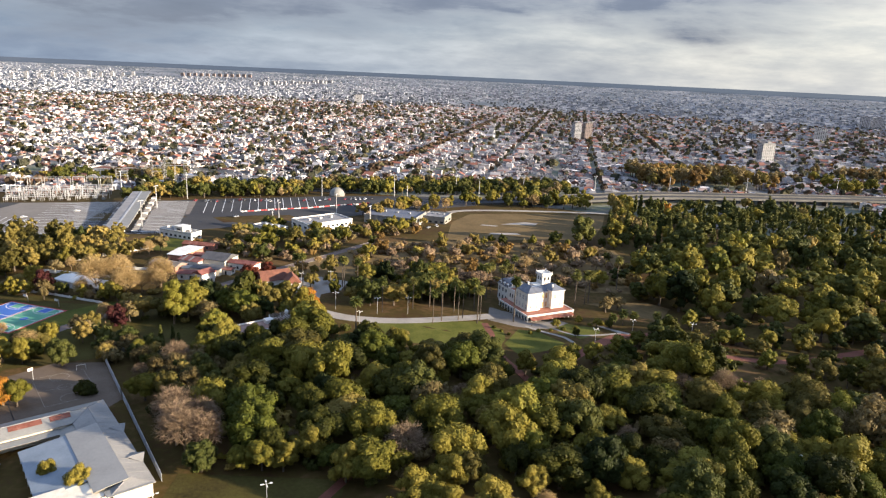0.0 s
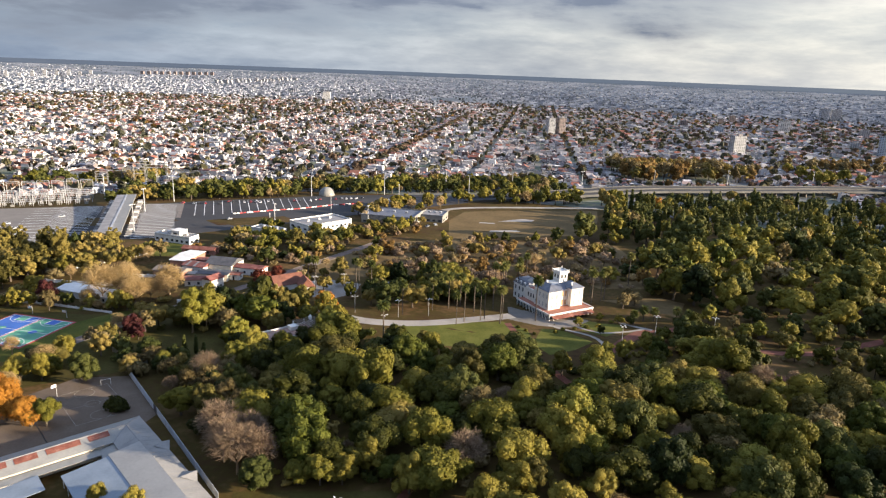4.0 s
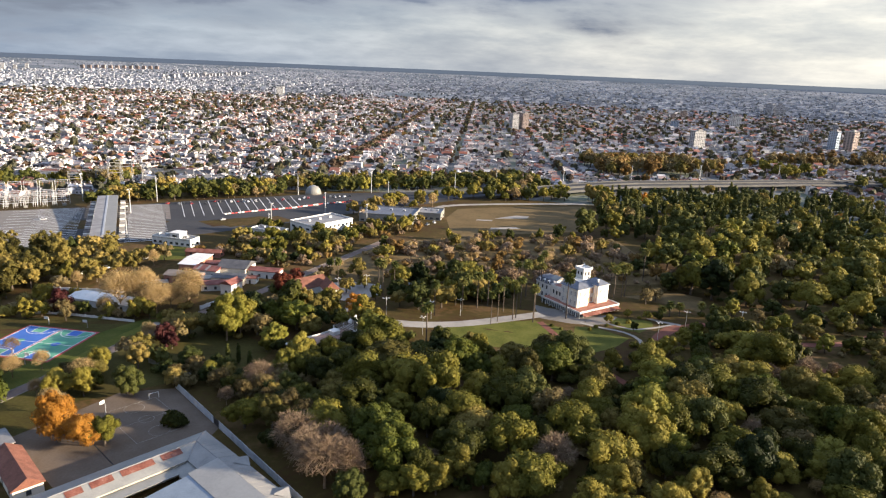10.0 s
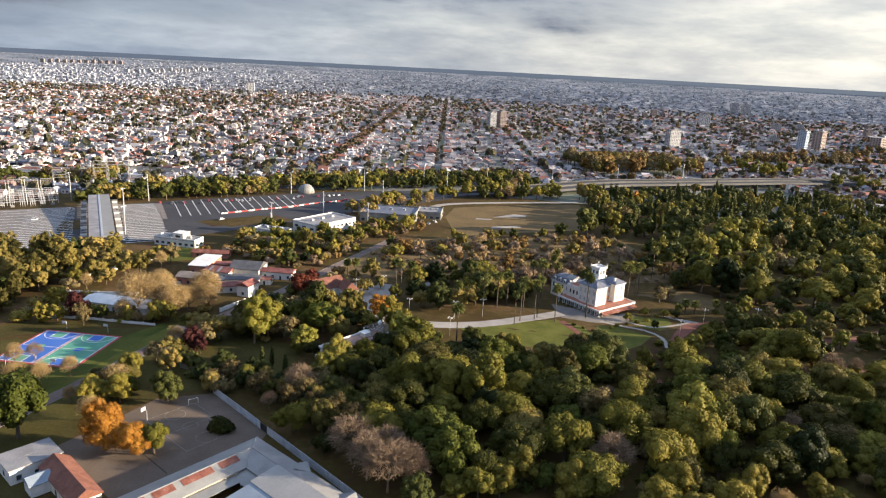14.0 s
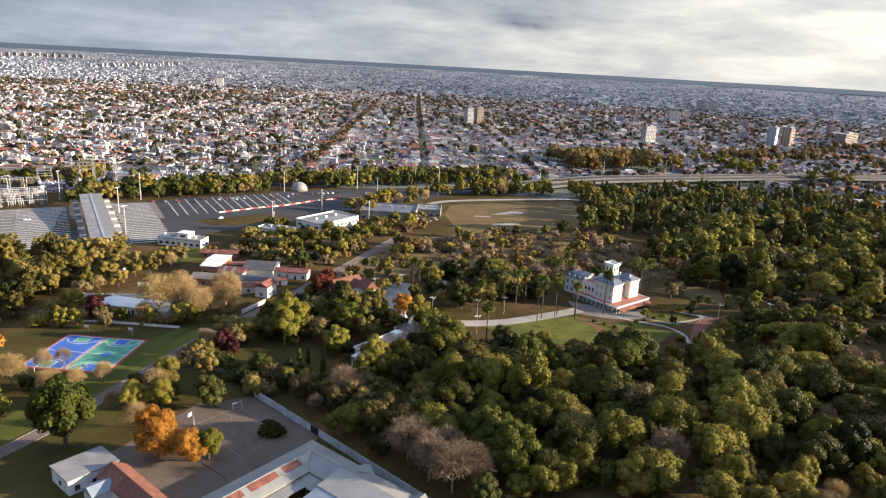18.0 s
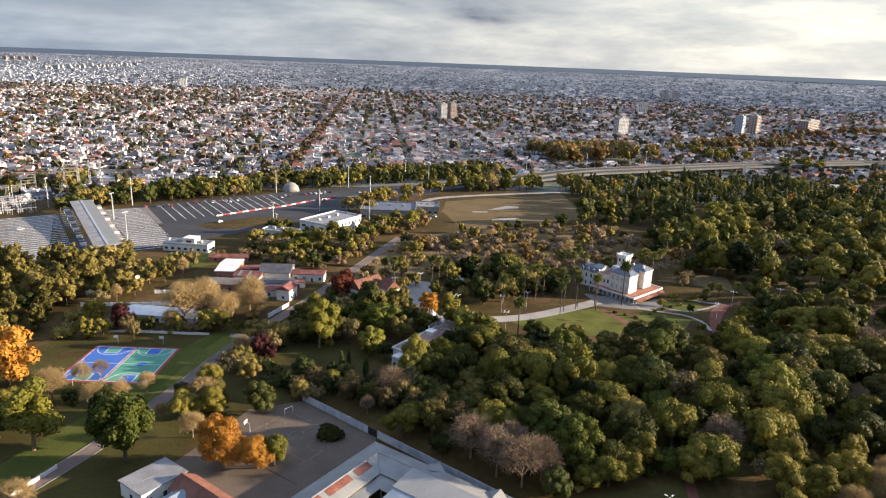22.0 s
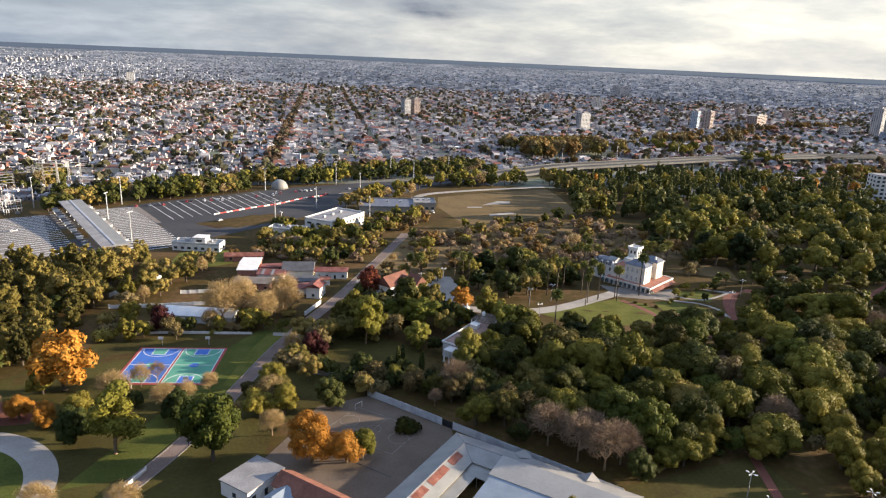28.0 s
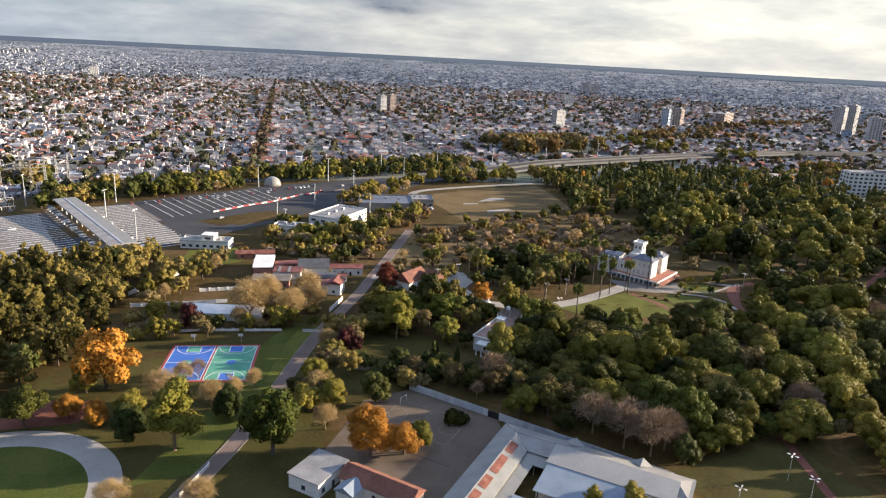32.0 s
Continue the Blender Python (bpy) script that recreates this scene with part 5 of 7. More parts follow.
for x, y in ((6.2, 9.8), (14.8, 7.6), (15.2, 2.0)):
    mpart("chimney", lambda b: (b.box(x, y, 12.4, 0.7, 0.7, 2.6), b.box(x, y, 15.0, 0.95, 0.95, 0.2)), M["white"])
tower = mpart("tower", lambda b: b.box(19.6, 16.2, 8, 5.0, 5.0, 8.6), M["white"], "square white lookout tower")


def tpart(name, fn, m):
    return mpart(name, fn, m, "", tower)


tpart("tower_cornice", lambda b: (b.box(19.6, 16.2, 16.2, 6.2, 6.2, 0.3), b.box(19.6, 16.2, 15.8, 5.6, 5.6, 0.4), b.box(19.6, 16.2, 12.6, 5.3, 5.3, 0.25)), M["white"])
for dx, dy, w, d in ((0, -2.9, 6.0, 0.22), (0, 2.9, 6.0, 0.22), (-2.9, 0, 0.22, 5.6), (2.9, 0, 0.22, 5.6)):
    tpart("parapet", lambda b: b.box(19.6 + dx, 16.2 + dy, 16.5, w, d, 0.75), M["white"])
for dx, dy in ((-2.9, -2.9), (2.9, -2.9), (2.9, 2.9), (-2.9, 2.9)):
    tpart("finial", lambda b: (b.tube((19.6 + dx, 16.2 + dy, 16.5), (19.6 + dx, 16.2 + dy, 17.5), 0.25, 0.2, 6), b.tube((19.6 + dx, 16.2 + dy, 17.5), (19.6 + dx, 16.2 + dy, 18.2), 0.22, 0.04, 6)), M["white"])
tpart("flagpole", lambda b: b.tube((18.6, 16.2, 16.5), (18.6, 16.2, 19.6), 0.08, 0.04, 5), M["steel"])
for q in (-1.1, 1.1):
    tpart("tower_window", lambda b: b.box(19.6 + q, 13.66, 13.4, 0.9, 0.12, 1.7), M["dark"])
    tpart("tower_window", lambda b: b.box(17.06, 16.2 + q, 13.4, 0.12, 0.9, 1.7), M["dark"])
# the rear wing with its mansard and lit white gable
wing = mpart("rear_wing", lambda b: b.box(7.4, 26.2, 0, 9.0, 12.6, 8.0), M["white"], "white rear wing")


def mansard(b):
    lo, hi = [(2.6, 19.6), (12.2, 19.6), (12.2, 32.8), (2.6, 32.8)], [(3.8, 20.8), (11.0, 20.8), (11.0, 31.6), (3.8, 31.6)]
    for i in range(4):
        j = (i + 1) % 4
        b.face([(*lo[i], 8.3), (*lo[j], 8.3), (*hi[j], 10.6), (*hi[i], 10.6)])
    b.face([(*p, 10.6) for p in hi])


mans = mpart("mansard", mansard, M["slate"], "dark slate mansard roof")
mpart("cornice", lambda b: b.box(7.4, 26.2, 8.0, 9.7, 13.3, 0.3), M["white"])
mpart("wing_gable", lambda b: (b.box(8.6, 22.2, 8.3, 6.0, 4.0, 2.4), b.face([(5.6, 20.18, 10.7), (11.6, 20.18, 10.7), (8.6, 20.18, 12.0)])), M["white"], "white gabled bay")
mpart("wing_gable_roof", lambda b: b.gable(8.6, 22.4, 10.72, 4.6, 6.0, 1.3, 90, 0, 0.25, 0.12), M["zinc"], "pale grey roof over the gabled bay")
for i in range(4):
    for z in (1.2, 5.2):
        mwindow(2.88, 21.4 + i * 3.1, z, "s", wing, 0.95, 2.0, False)
for i in range(3):
    mpart("dormer", lambda b: (b.box(3.1, 23.4 + i * 3.4, 8.5, 0.9, 1.3, 1.4), b.gable(3.1, 23.4 + i * 3.4, 9.9, 1.1, 1.3, 0.5, 0, 0, 0.1, 0.08)), M["white"], "", mans)
    mpart("dormer_window", lambda b: b.box(2.62, 23.4 + i * 3.4, 8.7, 0.08, 0.75, 1.0), M["glass"], "", mans)

# ---- toll plaza ----
TOLL_ANG = math.degrees(math.atan2(138, -41)) - 90
toll = thing("toll_canopy", -227.5, 496, TOLL_ANG, -4.6)
tagged(toll, "long grey toll-plaza canopy over two rows of booths", "toll canopy")
for x, m_ in ((-3.6, "greyroof"), (3.6, "zinc")):
    b = Build(); b.box(x, 0, 5.6, 7.1, 132, 0.7)
    part("roof", b, M[m_], toll)
b = Build(); b.box(0, 0, 5.45, 1.2, 132, 1.05)
part("gutter", b, M["steel"], toll)
for i in range(20):
    y = -62 + i * 6.5
    for s in (-1, 1):
        if i % 2 == 0:
            b = Build(); b.box(s * 4.2, y, 0, 0.5, 0.5, 5.6)
            part("column", b, M["white"], toll)
        b = Build(); b.box(s * 10.2, y, 0, 3.4, 1.5, 2.5); b.box(s * 10.2, y, 2.5, 3.8, 1.8, 0.2)
        part("booth", b, M["greyroof"] if i % 3 else M["white"], toll)
        b = Build(); b.box(s * 10.2, y, 0, 9.0, 1.9, 0.18)
        part("island", b, M["concrete"], toll)
# worn concrete of the toll aprons, their lanes and the parking bays
sheet([(-236, 418), (-262, 548), (-330, 530), (-330, 392)], 0.10, "toll_apron", M["concrete"], 14)
sheet([(-196, 440), (-234, 562), (-206, 566), (-176, 447)], 0.10, "toll_apron", M["concrete"], 14)


def marking(x0, y0, x1, y1, w, lift=0.16, m="line", name="lane_marking"):
    b = Build()
    n = max(1, int(math.hypot(x1 - x0, y1 - y0) / 12))
    dx, dy = x1 - x0, y1 - y0
    l = math.hypot(dx, dy)
    nx, ny = -dy / l * w / 2, dx / l * w / 2
    for i in range(n):
        p, q = i / n, (i + 1) / n
        pts = []
        for t, s in ((p, -1), (q, -1), (q, 1), (p, 1)):
            x, y = x0 + dx * t + s * nx, y0 + dy * t + s * ny
            pts.append((x, y, gz(x, y) + lift))
        b.face(pts[::-1])
    return tagged(part(name, b, M[m]), kind="structure")


tx, ty = -math.sin(radians(TOLL_ANG)), math.cos(radians(TOLL_ANG))
for i in range(26):
    s = -66 + i * 5.1
    cx, cy = -229 + tx * s, 493 + ty * s
    marking(cx + 14 * ty, cy - 14 * tx, cx + 40 * ty, cy - 40 * tx, 0.7)
    marking(cx - 14 * ty, cy + 14 * tx, cx - (44 if i % 2 else 60) * ty, cy + (44 if i % 2 else 60) * tx, 0.7)
for i in range(18):
    marking(-262 - 5.5 * i, 405 + 1.5 * i, -276 - 5.5 * i, 462 + 1.5 * i, 0.5)
for i in range(14):
    t = i / 13
    marking(-196 + 84 * t, 575 + 36 * t, -179 + 80 * t, 512 + 44 * t, 0.45)
marking(-205, 567, -188, 503, 3.2, 0.15, "oldroof", "worn_marking")
BARRIER = [(-153, 522), (-126, 541), (-106, 552), (-82, 574), (-62, 585)]
strip([(-62, 585), (-30, 601), (10, 618), (60, 632)], 0.8, 0.35, "kerb", M["concrete"])
barrier = new("barrier_row")
tagged(barrier, "row of red and white plastic road barriers", "barrier")
k = 0
for (x0, y0), (x1, y1) in zip(BARRIER, BARRIER[1:]):
    l = math.hypot(x1 - x0, y1 - y0)
    n = int(l / 2.6)
    for i in range(n):
        t = (i + 0.5) / n
        x, y = x0 + (x1 - x0) * t, y0 + (y1 - y0) * t
        b = Build()
        a_ = math.degrees(math.atan2(y1 - y0, x1 - x0))
        b.box(x, y, gz(x, y) + 0.05, 2.2, 0.6, 0.5, a_); b.box(x, y, gz(x, y) + 0.55, 2.1, 0.3, 0.5, a_)
        part("barrier_block", b, M["court_red"] if (k // 2) % 2 else M["white"], barrier)
        k += 1

# ---- cars ----
CAR_COLOURS = {"white": (0.75, 0.75, 0.74), "red": (0.35, 0.03, 0.03), "grey": (0.25, 0.26, 0.27), "black": (0.02, 0.02, 0.022)}
CARS = {}


def car(colour, x, y, rz):
    if colour not in CARS:
        c = CAR_COLOURS[colour]
        paint = mat(colour + "_car_paint", [tuple(k * 0.9 for k in c), c], 0.5, 3, 0.3, 0, spec=0.5)
        t = thing("car", x, y, rz)
        tagged(t, "parked " + colour + " saloon car", "car", "parked cars")
        b = Build(); b.prism([(-2.1, -0.7), (-1.9, -0.86), (1.8, -0.86), (2.15, -0.65), (2.15, 0.65), (1.8, 0.86), (-1.9, 0.86), (-2.1, 0.7)], 0.3, 0.85, bottom=True)
        part("body", b, paint, t)
        b = Build()
        lo = [(-1.6, -0.8, 0.85), (1.1, -0.8, 0.85), (1.1, 0.8, 0.85), (-1.6, 0.8, 0.85)]
        hi = [(-1.1, -0.65, 1.42), (0.4, -0.65, 1.42), (0.4, 0.65, 1.42), (-1.1, 0.65, 1.42)]
        for i in range(4):
            j = (i + 1) % 4
            b.face([lo[i], lo[j], hi[j], hi[i]])
        part("cabin", b, M["glass"], t)
        b = Build(); b.box(-0.35, 0, 1.42, 1.55, 1.3, 0.05)
        part("car_roof", b, paint, t)
        for sx in (-1.3, 1.3):
            for sy in (-0.8, 0.8):
                b = Build(); b.tube((sx, sy - 0.1, 0.32), (sx, sy + 0.1, 0.32), 0.32, 0.32, 10)
                wheel = part("wheel", b, M["dark"], t)
                b = Build(); b.tube((sx, sy + 0.1 * (1 if sy > 0 else -1), 0.32), (sx, sy + 0.13 * (1 if sy > 0 else -1), 0.32), 0.18, 0.16, 8)
                part("rim", b, M["steel"], wheel)
        CARS[colour] = t
        return t
    return copy_thing(CARS[colour], pose(x, y, gz(x, y) + 0.12, 0, 0, rz))


for i in range(34):
    x = -205 + i * 4.4 + rng.uniform(-1, 1)
    if rng.random() < 0.25:
        continue
    car(rng.choice(["white", "white", "red", "grey", "black"]), x, north_edge(x) - rng.uniform(8, 22), rng.uniform(70, 110))
for x, y, a in ((-292, 470, 20), (-280, 455, 20), (-270, 500, 15), (-60, 590, 28), (-35, 612, 27), (-12, 500, 20), (2, 498, 100), (-4, 490, 60), (-70, 575, 30), (-150, 500, 40)):
    car(rng.choice(["white", "grey", "white", "red"]), x, y, a)

# ---- offices by the highway ----
def office(name, label, x, y, w, d, h, ang, storeys, wall, roof, n):
    t = thing(name, x, y, ang)
    tagged(t, label, "office building")
    b = Build(); b.box(0, 0, -1, w, d, h + 1)
    part("wall", b, wall, t)
    b = Build(); b.box(0, 0, h, w + 0.3, d + 0.3, 0.25)
    part("roof", b, roof, t)
    for q, (ww, dd) in enumerate(((w, 0.3), (w, 0.3), (0.3, d), (0.3, d))):
        b = Build(); b.box((0, 0, -w / 2, w / 2)[q], (-d / 2, d / 2, 0, 0)[q], h + 0.2, ww, dd, 0.8)
        part("parapet", b, wall, t)
    for s in range(storeys):
        z = 1.0 + s * (h / storeys)
        for i in range(n):
            for yy in (-d / 2, d / 2):
                b = Build(); b.box(-w / 2 + w * (i + 0.5) / n, yy, z, w / n * 0.5, 0.14, 1.4)
                part("window", b, M["glass"], t)
        for i in range(max(2, n // 3)):
            m_ = max(2, n // 3)
            for xx in (-w / 2, w / 2):
                b = Build(); b.box(xx, -d / 2 + d * (i + 0.5) / m_, z, 0.14, d / m_ * 0.45, 1.4)
                part("window", b, M["glass"], t)
    for i in range(3):
        b = Build(); b.box(-w / 4 + i * w / 4, d * 0.1, h + 0.25, 2.0, 1.6, 1.3)
        part("roof_unit", b, M["steel"], t)
    return t


office("office_block", "white two-storey office with a grey flat roof", -79, 466, 36, 22, 8.0, 42, 2, M["white"], M["greyroof"], 10)
office("office_block", "low depot with a blue-grey sheet roof", -30, 511, 40, 30, 6.0, -16, 1, M["zinc"], M["slate"], 8)
office("office_block", "small white annex beside the depot", 2, 520, 18, 20, 5.0, -16, 1, M["zinc"], M["greyroof"], 4)
toll_office = office("toll_office", "white toll office with a raised middle block", -165.5, 430, 27, 9, 4.2, -24, 1, M["white"], M["zincwhite"], 7)
b = Build(); b.box(1.5, 0.5, 4.2, 7, 7, 3.2); b.box(1.5, 0.5, 7.4, 7.5, 7.5, 0.3)
part("upper_block", b, M["white"], toll_office)
b = Build(); b.box(1.5, -3.05, 5.2, 3.2, 0.12, 1.2)
part("window", b, M["glass"], toll_office)
office("toll_office", "small white plant building with roof units", -112, 452, 22, 10, 4.5, -30, 1, M["white"], M["greyroof"], 5)

dome = thing("gas_dome", -93, 628)
tagged(dome, "white hemispherical storage dome", "dome")
b = Build()
for i in range(8):
    for k in range(24):
        q = []
        for ii, kk in ((i, k), (i, k + 1), (i + 1, k + 1), (i + 1, k)):
            e, a = math.pi / 2 * ii / 8, 2 * math.pi * kk / 24
            q.append((7.2 * math.cos(e) * math.cos(a), 7.2 * math.cos(e) * math.sin(a), 0.8 + 7.2 * math.sin(e)))
        b.face(q)
part("shell", b, M["zinc"], dome)
b = Build(); b.tube((0, 0, -0.5), (0, 0, 0.9), 7.4, 7.4, 24)
part("base", b, M["concrete"], dome)


def mast(x, y, h, heads=2):
    t = thing("light_mast", x, y, rng.uniform(0, 180))
    tagged(t, "tall galvanised highway lighting mast", "street lamp", "highway lights")
    b = Build(); b.tube((0, 0, 0), (0, 0, h), 0.42, 0.26, 8)
    part("pole", b, M["steel"], t)
    b = Build(); b.box(0, 0, h, 3.4, 0.3, 0.25)
    arm = part("crossarm", b, M["steel"], t)
    for s in (-1, 1):
        b = Build(); b.box(s * 1.5, 0, h - 0.25, 1.0, 0.8, 0.35)
        part("lamp_head", b, M["white"], arm)


for x, y, h in ((-215, 577, 21), (-220, 525, 18), (-202, 456, 18), (-106, 621, 19), (-79, 532, 16), (-40, 642, 21), (-26, 608, 15), (20, 668, 22), (43, 665, 18), (-115, 489, 15), (-114, 466, 12), (-272, 578, 22), (-159, 645, 20), (-48, 494, 14), (90, 690, 20), (170, 716, 20), (260, 745, 20), (360, 775, 20), (480, 800, 20)):
    mast(x, y, h)

# ---- the elevated motorway ----
def viaduct():
    t = new("viaduct")
    tagged(t, "elevated concrete motorway with parapets on piers", "motorway")
    pts = HWY_MID[5:]
    fine = []
    for (x0, y0), (x1, y1) in zip(pts, pts[1:]):
        n = max(2, int(math.hypot(x1 - x0, y1 - y0) / 20))
        fine += [(x0 + (x1 - x0) * k / n, y0 + (y1 - y0) * k / n) for k in range(n)]
    for side in (-1, 1):
        deck, rail = Build(), Build()
        prev = None
        for i in range(len(fine) - 1):
            (x0, y0), (x1, y1) = fine[i], fine[i + 1]
            l = math.hypot(x1 - x0, y1 - y0)
            nx, ny = -(y1 - y0) / l, (x1 - x0) / l
            lift = min(7.0, 0.4 + i * 0.7)
            row = []
            for o in (2.0, 16.5):
                row.append((x0 + nx * o * side, y0 + ny * o * side, gz(x0, y0) + lift))
            if prev:
                for q, w in ((0, 1),):
                    deck.face([prev[0], row[0], row[1], prev[1]])
                    deck.face([(*p[:2], p[2] - 1.3) for p in (prev[1], row[1], row[0], prev[0])])
                for e in (0, 1):
                    a, c = prev[e], row[e]
                    rail.face([(*a[:2], a[2] - 1.4), (*c[:2], c[2] - 1.4), (*c[:2], c[2] + 0.9), (*a[:2], a[2] + 0.9)])
                    d = 0.3 * (1 if e == 0 else -1) * side
                    rail.face([(a[0] + nx * d, a[1] + ny * d, a[2] + 0.9), (c[0] + nx * d, c[1] + ny * d, c[2] + 0.9), (*c[:2], c[2] + 0.9), (*a[:2], a[2] + 0.9)])
                    rail.face([(a[0] + nx * d, a[1] + ny * d, a[2]), (c[0] + nx * d, c[1] + ny * d, c[2]), (c[0] + nx * d, c[1] + ny * d, c[2] + 0.9), (a[0] + nx * d, a[1] + ny * d, a[2] + 0.9)])
                if i % 2 == 0 and lift > 3:
                    pier = Build()
                    mx, my = (row[0][0] + row[1][0]) / 2, (row[0][1] + row[1][1]) / 2
                    pier.box(mx, my, gz(mx, my) - 0.5, 1.4, 7, lift - 0.9, math.degrees(math.atan2(ny, nx)) - 90)
                    part("pier", pier, M["concrete"], t)
            prev = row
        part("deck", deck, M["asphalt"], t)
        part("parapet", rail, M["darkconcrete"], t)
    return t


viaduct()

# ---- the substation and the hall behind it ----
sub = thing("substation_gantry", -318, 575, 22)
tagged(sub, "grey steel substation gantries with hanging insulators", "substation")
for i in range(7):
    for k_ in range(3):
        x, y = -36 + i * 11, -22 + k_ * 20
        b = Build()
        hgt = 9 if k_ < 2 else 13
        for s_ in (-1, 1):
            b.tube((x + s_ * 4.6, y - 0.5, 0), (x + s_ * 4.6, y, hgt), 0.22, 0.16, 5); b.tube((x + s_ * 4.6, y + 0.5, 0), (x + s_ * 4.6, y, hgt), 0.22, 0.16, 5)
        b.tube((x - 4.6, y, hgt), (x + 4.6, y, hgt), 0.2, 0.2, 5); b.tube((x - 4.6, y, hgt - 1.2), (x + 4.6, y, hgt - 1.2), 0.15, 0.15, 5)
        part("portal_frame", b, M["steel"], sub)
        for q in (-2.5, 0, 2.5):
            b = Build(); b.tube((x + q, y, hgt - 1.2), (x + q, y, hgt - 3.2), 0.16, 0.12, 5)
            part("insulator", b, M["brickwall"], sub)
for i in range(12):
    for k_ in range(6):
        x, y = -40 + i * 6.4, -30 + k_ * 9.0
        if (i + k_) % 4 == 3:
            b = Build(); b.box(x, y, 0, 2.6, 1.9, 2.4); b.tube((x, y, 2.4), (x, y, 4.4), 0.3, 0.2, 6)
            part("transformer", b, M["zinc"], sub)
            continue
        b = Build()
        for q in (-1.4, 0, 1.4):
            b.tube((x + q, y, 0), (x + q, y, 2.4), 0.10, 0.10, 4); b.tube((x + q, y, 2.4), (x + q, y, 4.4), 0.24, 0.14, 5)
        b.tube((x - 1.8, y, 4.4), (x + 1.8, y, 4.4), 0.12, 0.12, 4)
        part("busbar_stand", b, M["steel"], sub)
b = Build()
for k_ in range(6):
    for q in (0.0, 1.5):
        b.tube((-42, -30 + k_ * 9 + q, 4.6), (34, -30 + k_ * 9 + q, 4.6), 0.09, 0.09, 4)
part("busbar", b, M["steel"], sub)["kind"] = "stuff"
for gx, gy, gh in ((-284, 660, 18), (-272, 656, 22), (-300, 640, 16)):
    t = thing("line_gantry", gx, gy, 22)
    tagged(t, "pale steel ladder gantry of the substation", "gantry")
    for q in (-5.0, 5.0):
        b = Build()
        for o in (-0.6, 0.6):
            b.tube((q + o, 0, 0), (q + o * 0.5, 0, gh), 0.24, 0.18, 5)
        for n_ in range(8):
            b.tube((q - 0.55, 0, gh * n_ / 8), (q + 0.5, 0, gh * (n_ + 1) / 8), 0.10, 0.10, 4)
        part("lattice_leg", b, M["zincwhite"], t)
    for n_ in range(4):
        b = Build(); b.tube((-5, 0, gh * (0.58 + 0.14 * n_)), (5, 0, gh * (0.58 + 0.14 * n_)), 0.28, 0.28, 5)
        part("crossbeam", b, M["zincwhite"], t)
for x, y, h in ((-268, 664, 24), (-260, 668, 24), (-252, 672, 24), (-284, 660, 20)):
    t = thing("lattice_tower", x, y, 20)
    tagged(t, "slim grey steel lattice pylon", "pylon")
    b = Build()
    for sx in (-1, 1):
        for sy in (-1, 1):
            b.tube((sx * 0.9, sy * 0.9, 0), (sx * 0.4, sy * 0.4, h), 0.14, 0.1, 4)
    for k_ in range(8):
        z0, z1 = h * k_ / 8, h * (k_ + 1) / 8
        w0, w1 = 0.9 - 0.5 * k_ / 8, 0.9 - 0.5 * (k_ + 1) / 8
        for q in (-1, 1):
            b.tube((-w0, q * w0, z0), (w1, q * w1, z1), 0.07, 0.07, 3); b.tube((q * w0, w0, z0), (q * w1, -w1, z1), 0.07, 0.07, 3)
    part("mast", b, M["steel"], t)
    for z in (0.72, 0.84, 0.96):
        b = Build(); b.tube((-5, 0, h * z), (5, 0, h * z), 0.16, 0.16, 4)
        part("crossarm", b, M["steel"], t)
office("hall", "long white hall with blue windows and a red roof", -318, 694, 76, 18, 8, -10, 2, M["white"], M["tile"], 18)
office("hall", "low hall with a red sheet roof", -240, 742, 50, 22, 6, -14, 1, M["cream"], M["tile"], 8)
office("depot", "white low building with a red roof beyond the belt of trees", -128, 668, 40, 9, 5, 14, 1, M["white"], M["tile"], 10)

# ---- park lamps, monument and low walls ----
def park_lamp(x, y, h=8.0):
    t = thing("park_lamp", x, y, rng.uniform(0, 90))
    tagged(t, "park lamp post with four spread white heads", "street lamp", "park lamps")
    b = Build(); b.tube((0, 0, 0), (0, 0, h), 0.11, 0.07, 6)
    part("pole", b, M["steel"], t)
    for i in range(4):
        a = math.pi / 2 * i
        b = Build(); b.tube((0, 0, h), (0.9 * math.cos(a), 0.9 * math.sin(a), h + 0.15), 0.05, 0.04, 4)
        b.box(1.15 * math.cos(a), 1.15 * math.sin(a), h + 0.08, 0.75, 0.32, 0.16, math.degrees(a))
        part("lamp_head", b, M["white"], t)


for x, y in ((-38, 148), (-42, 138), (-14, 132), (10, 184), (108, 172), (130, 214), (150, 206), (-52, 190), (-30, 276), (-44, 300), (-24, 296), (-10, 300), (-66, 330), (-52, 336), (92, 284), (72, 270), (118, 282), (70, 222), (-64, 142)):
    park_lamp(x, y)
mon = thing("monument", -58, 291, 30)
tagged(mon, "small white stone monument with a stepped base", "monument")
b = Build(); b.box(0, 0, 0, 3.4, 3.4, 0.6); b.box(0, 0, 0.6, 2.4, 2.4, 0.6)
part("base", b, M["white"], mon)
b = Build(); b.box(0, 0, 1.2, 1.5, 1.5, 2.2); b.box(0, 0, 3.4, 1.9, 1.9, 0.3); b.tube((0, 0, 3.7), (0, 0, 5.2), 0.6, 0.25, 8)
part("shaft", b, M["white"], mon)


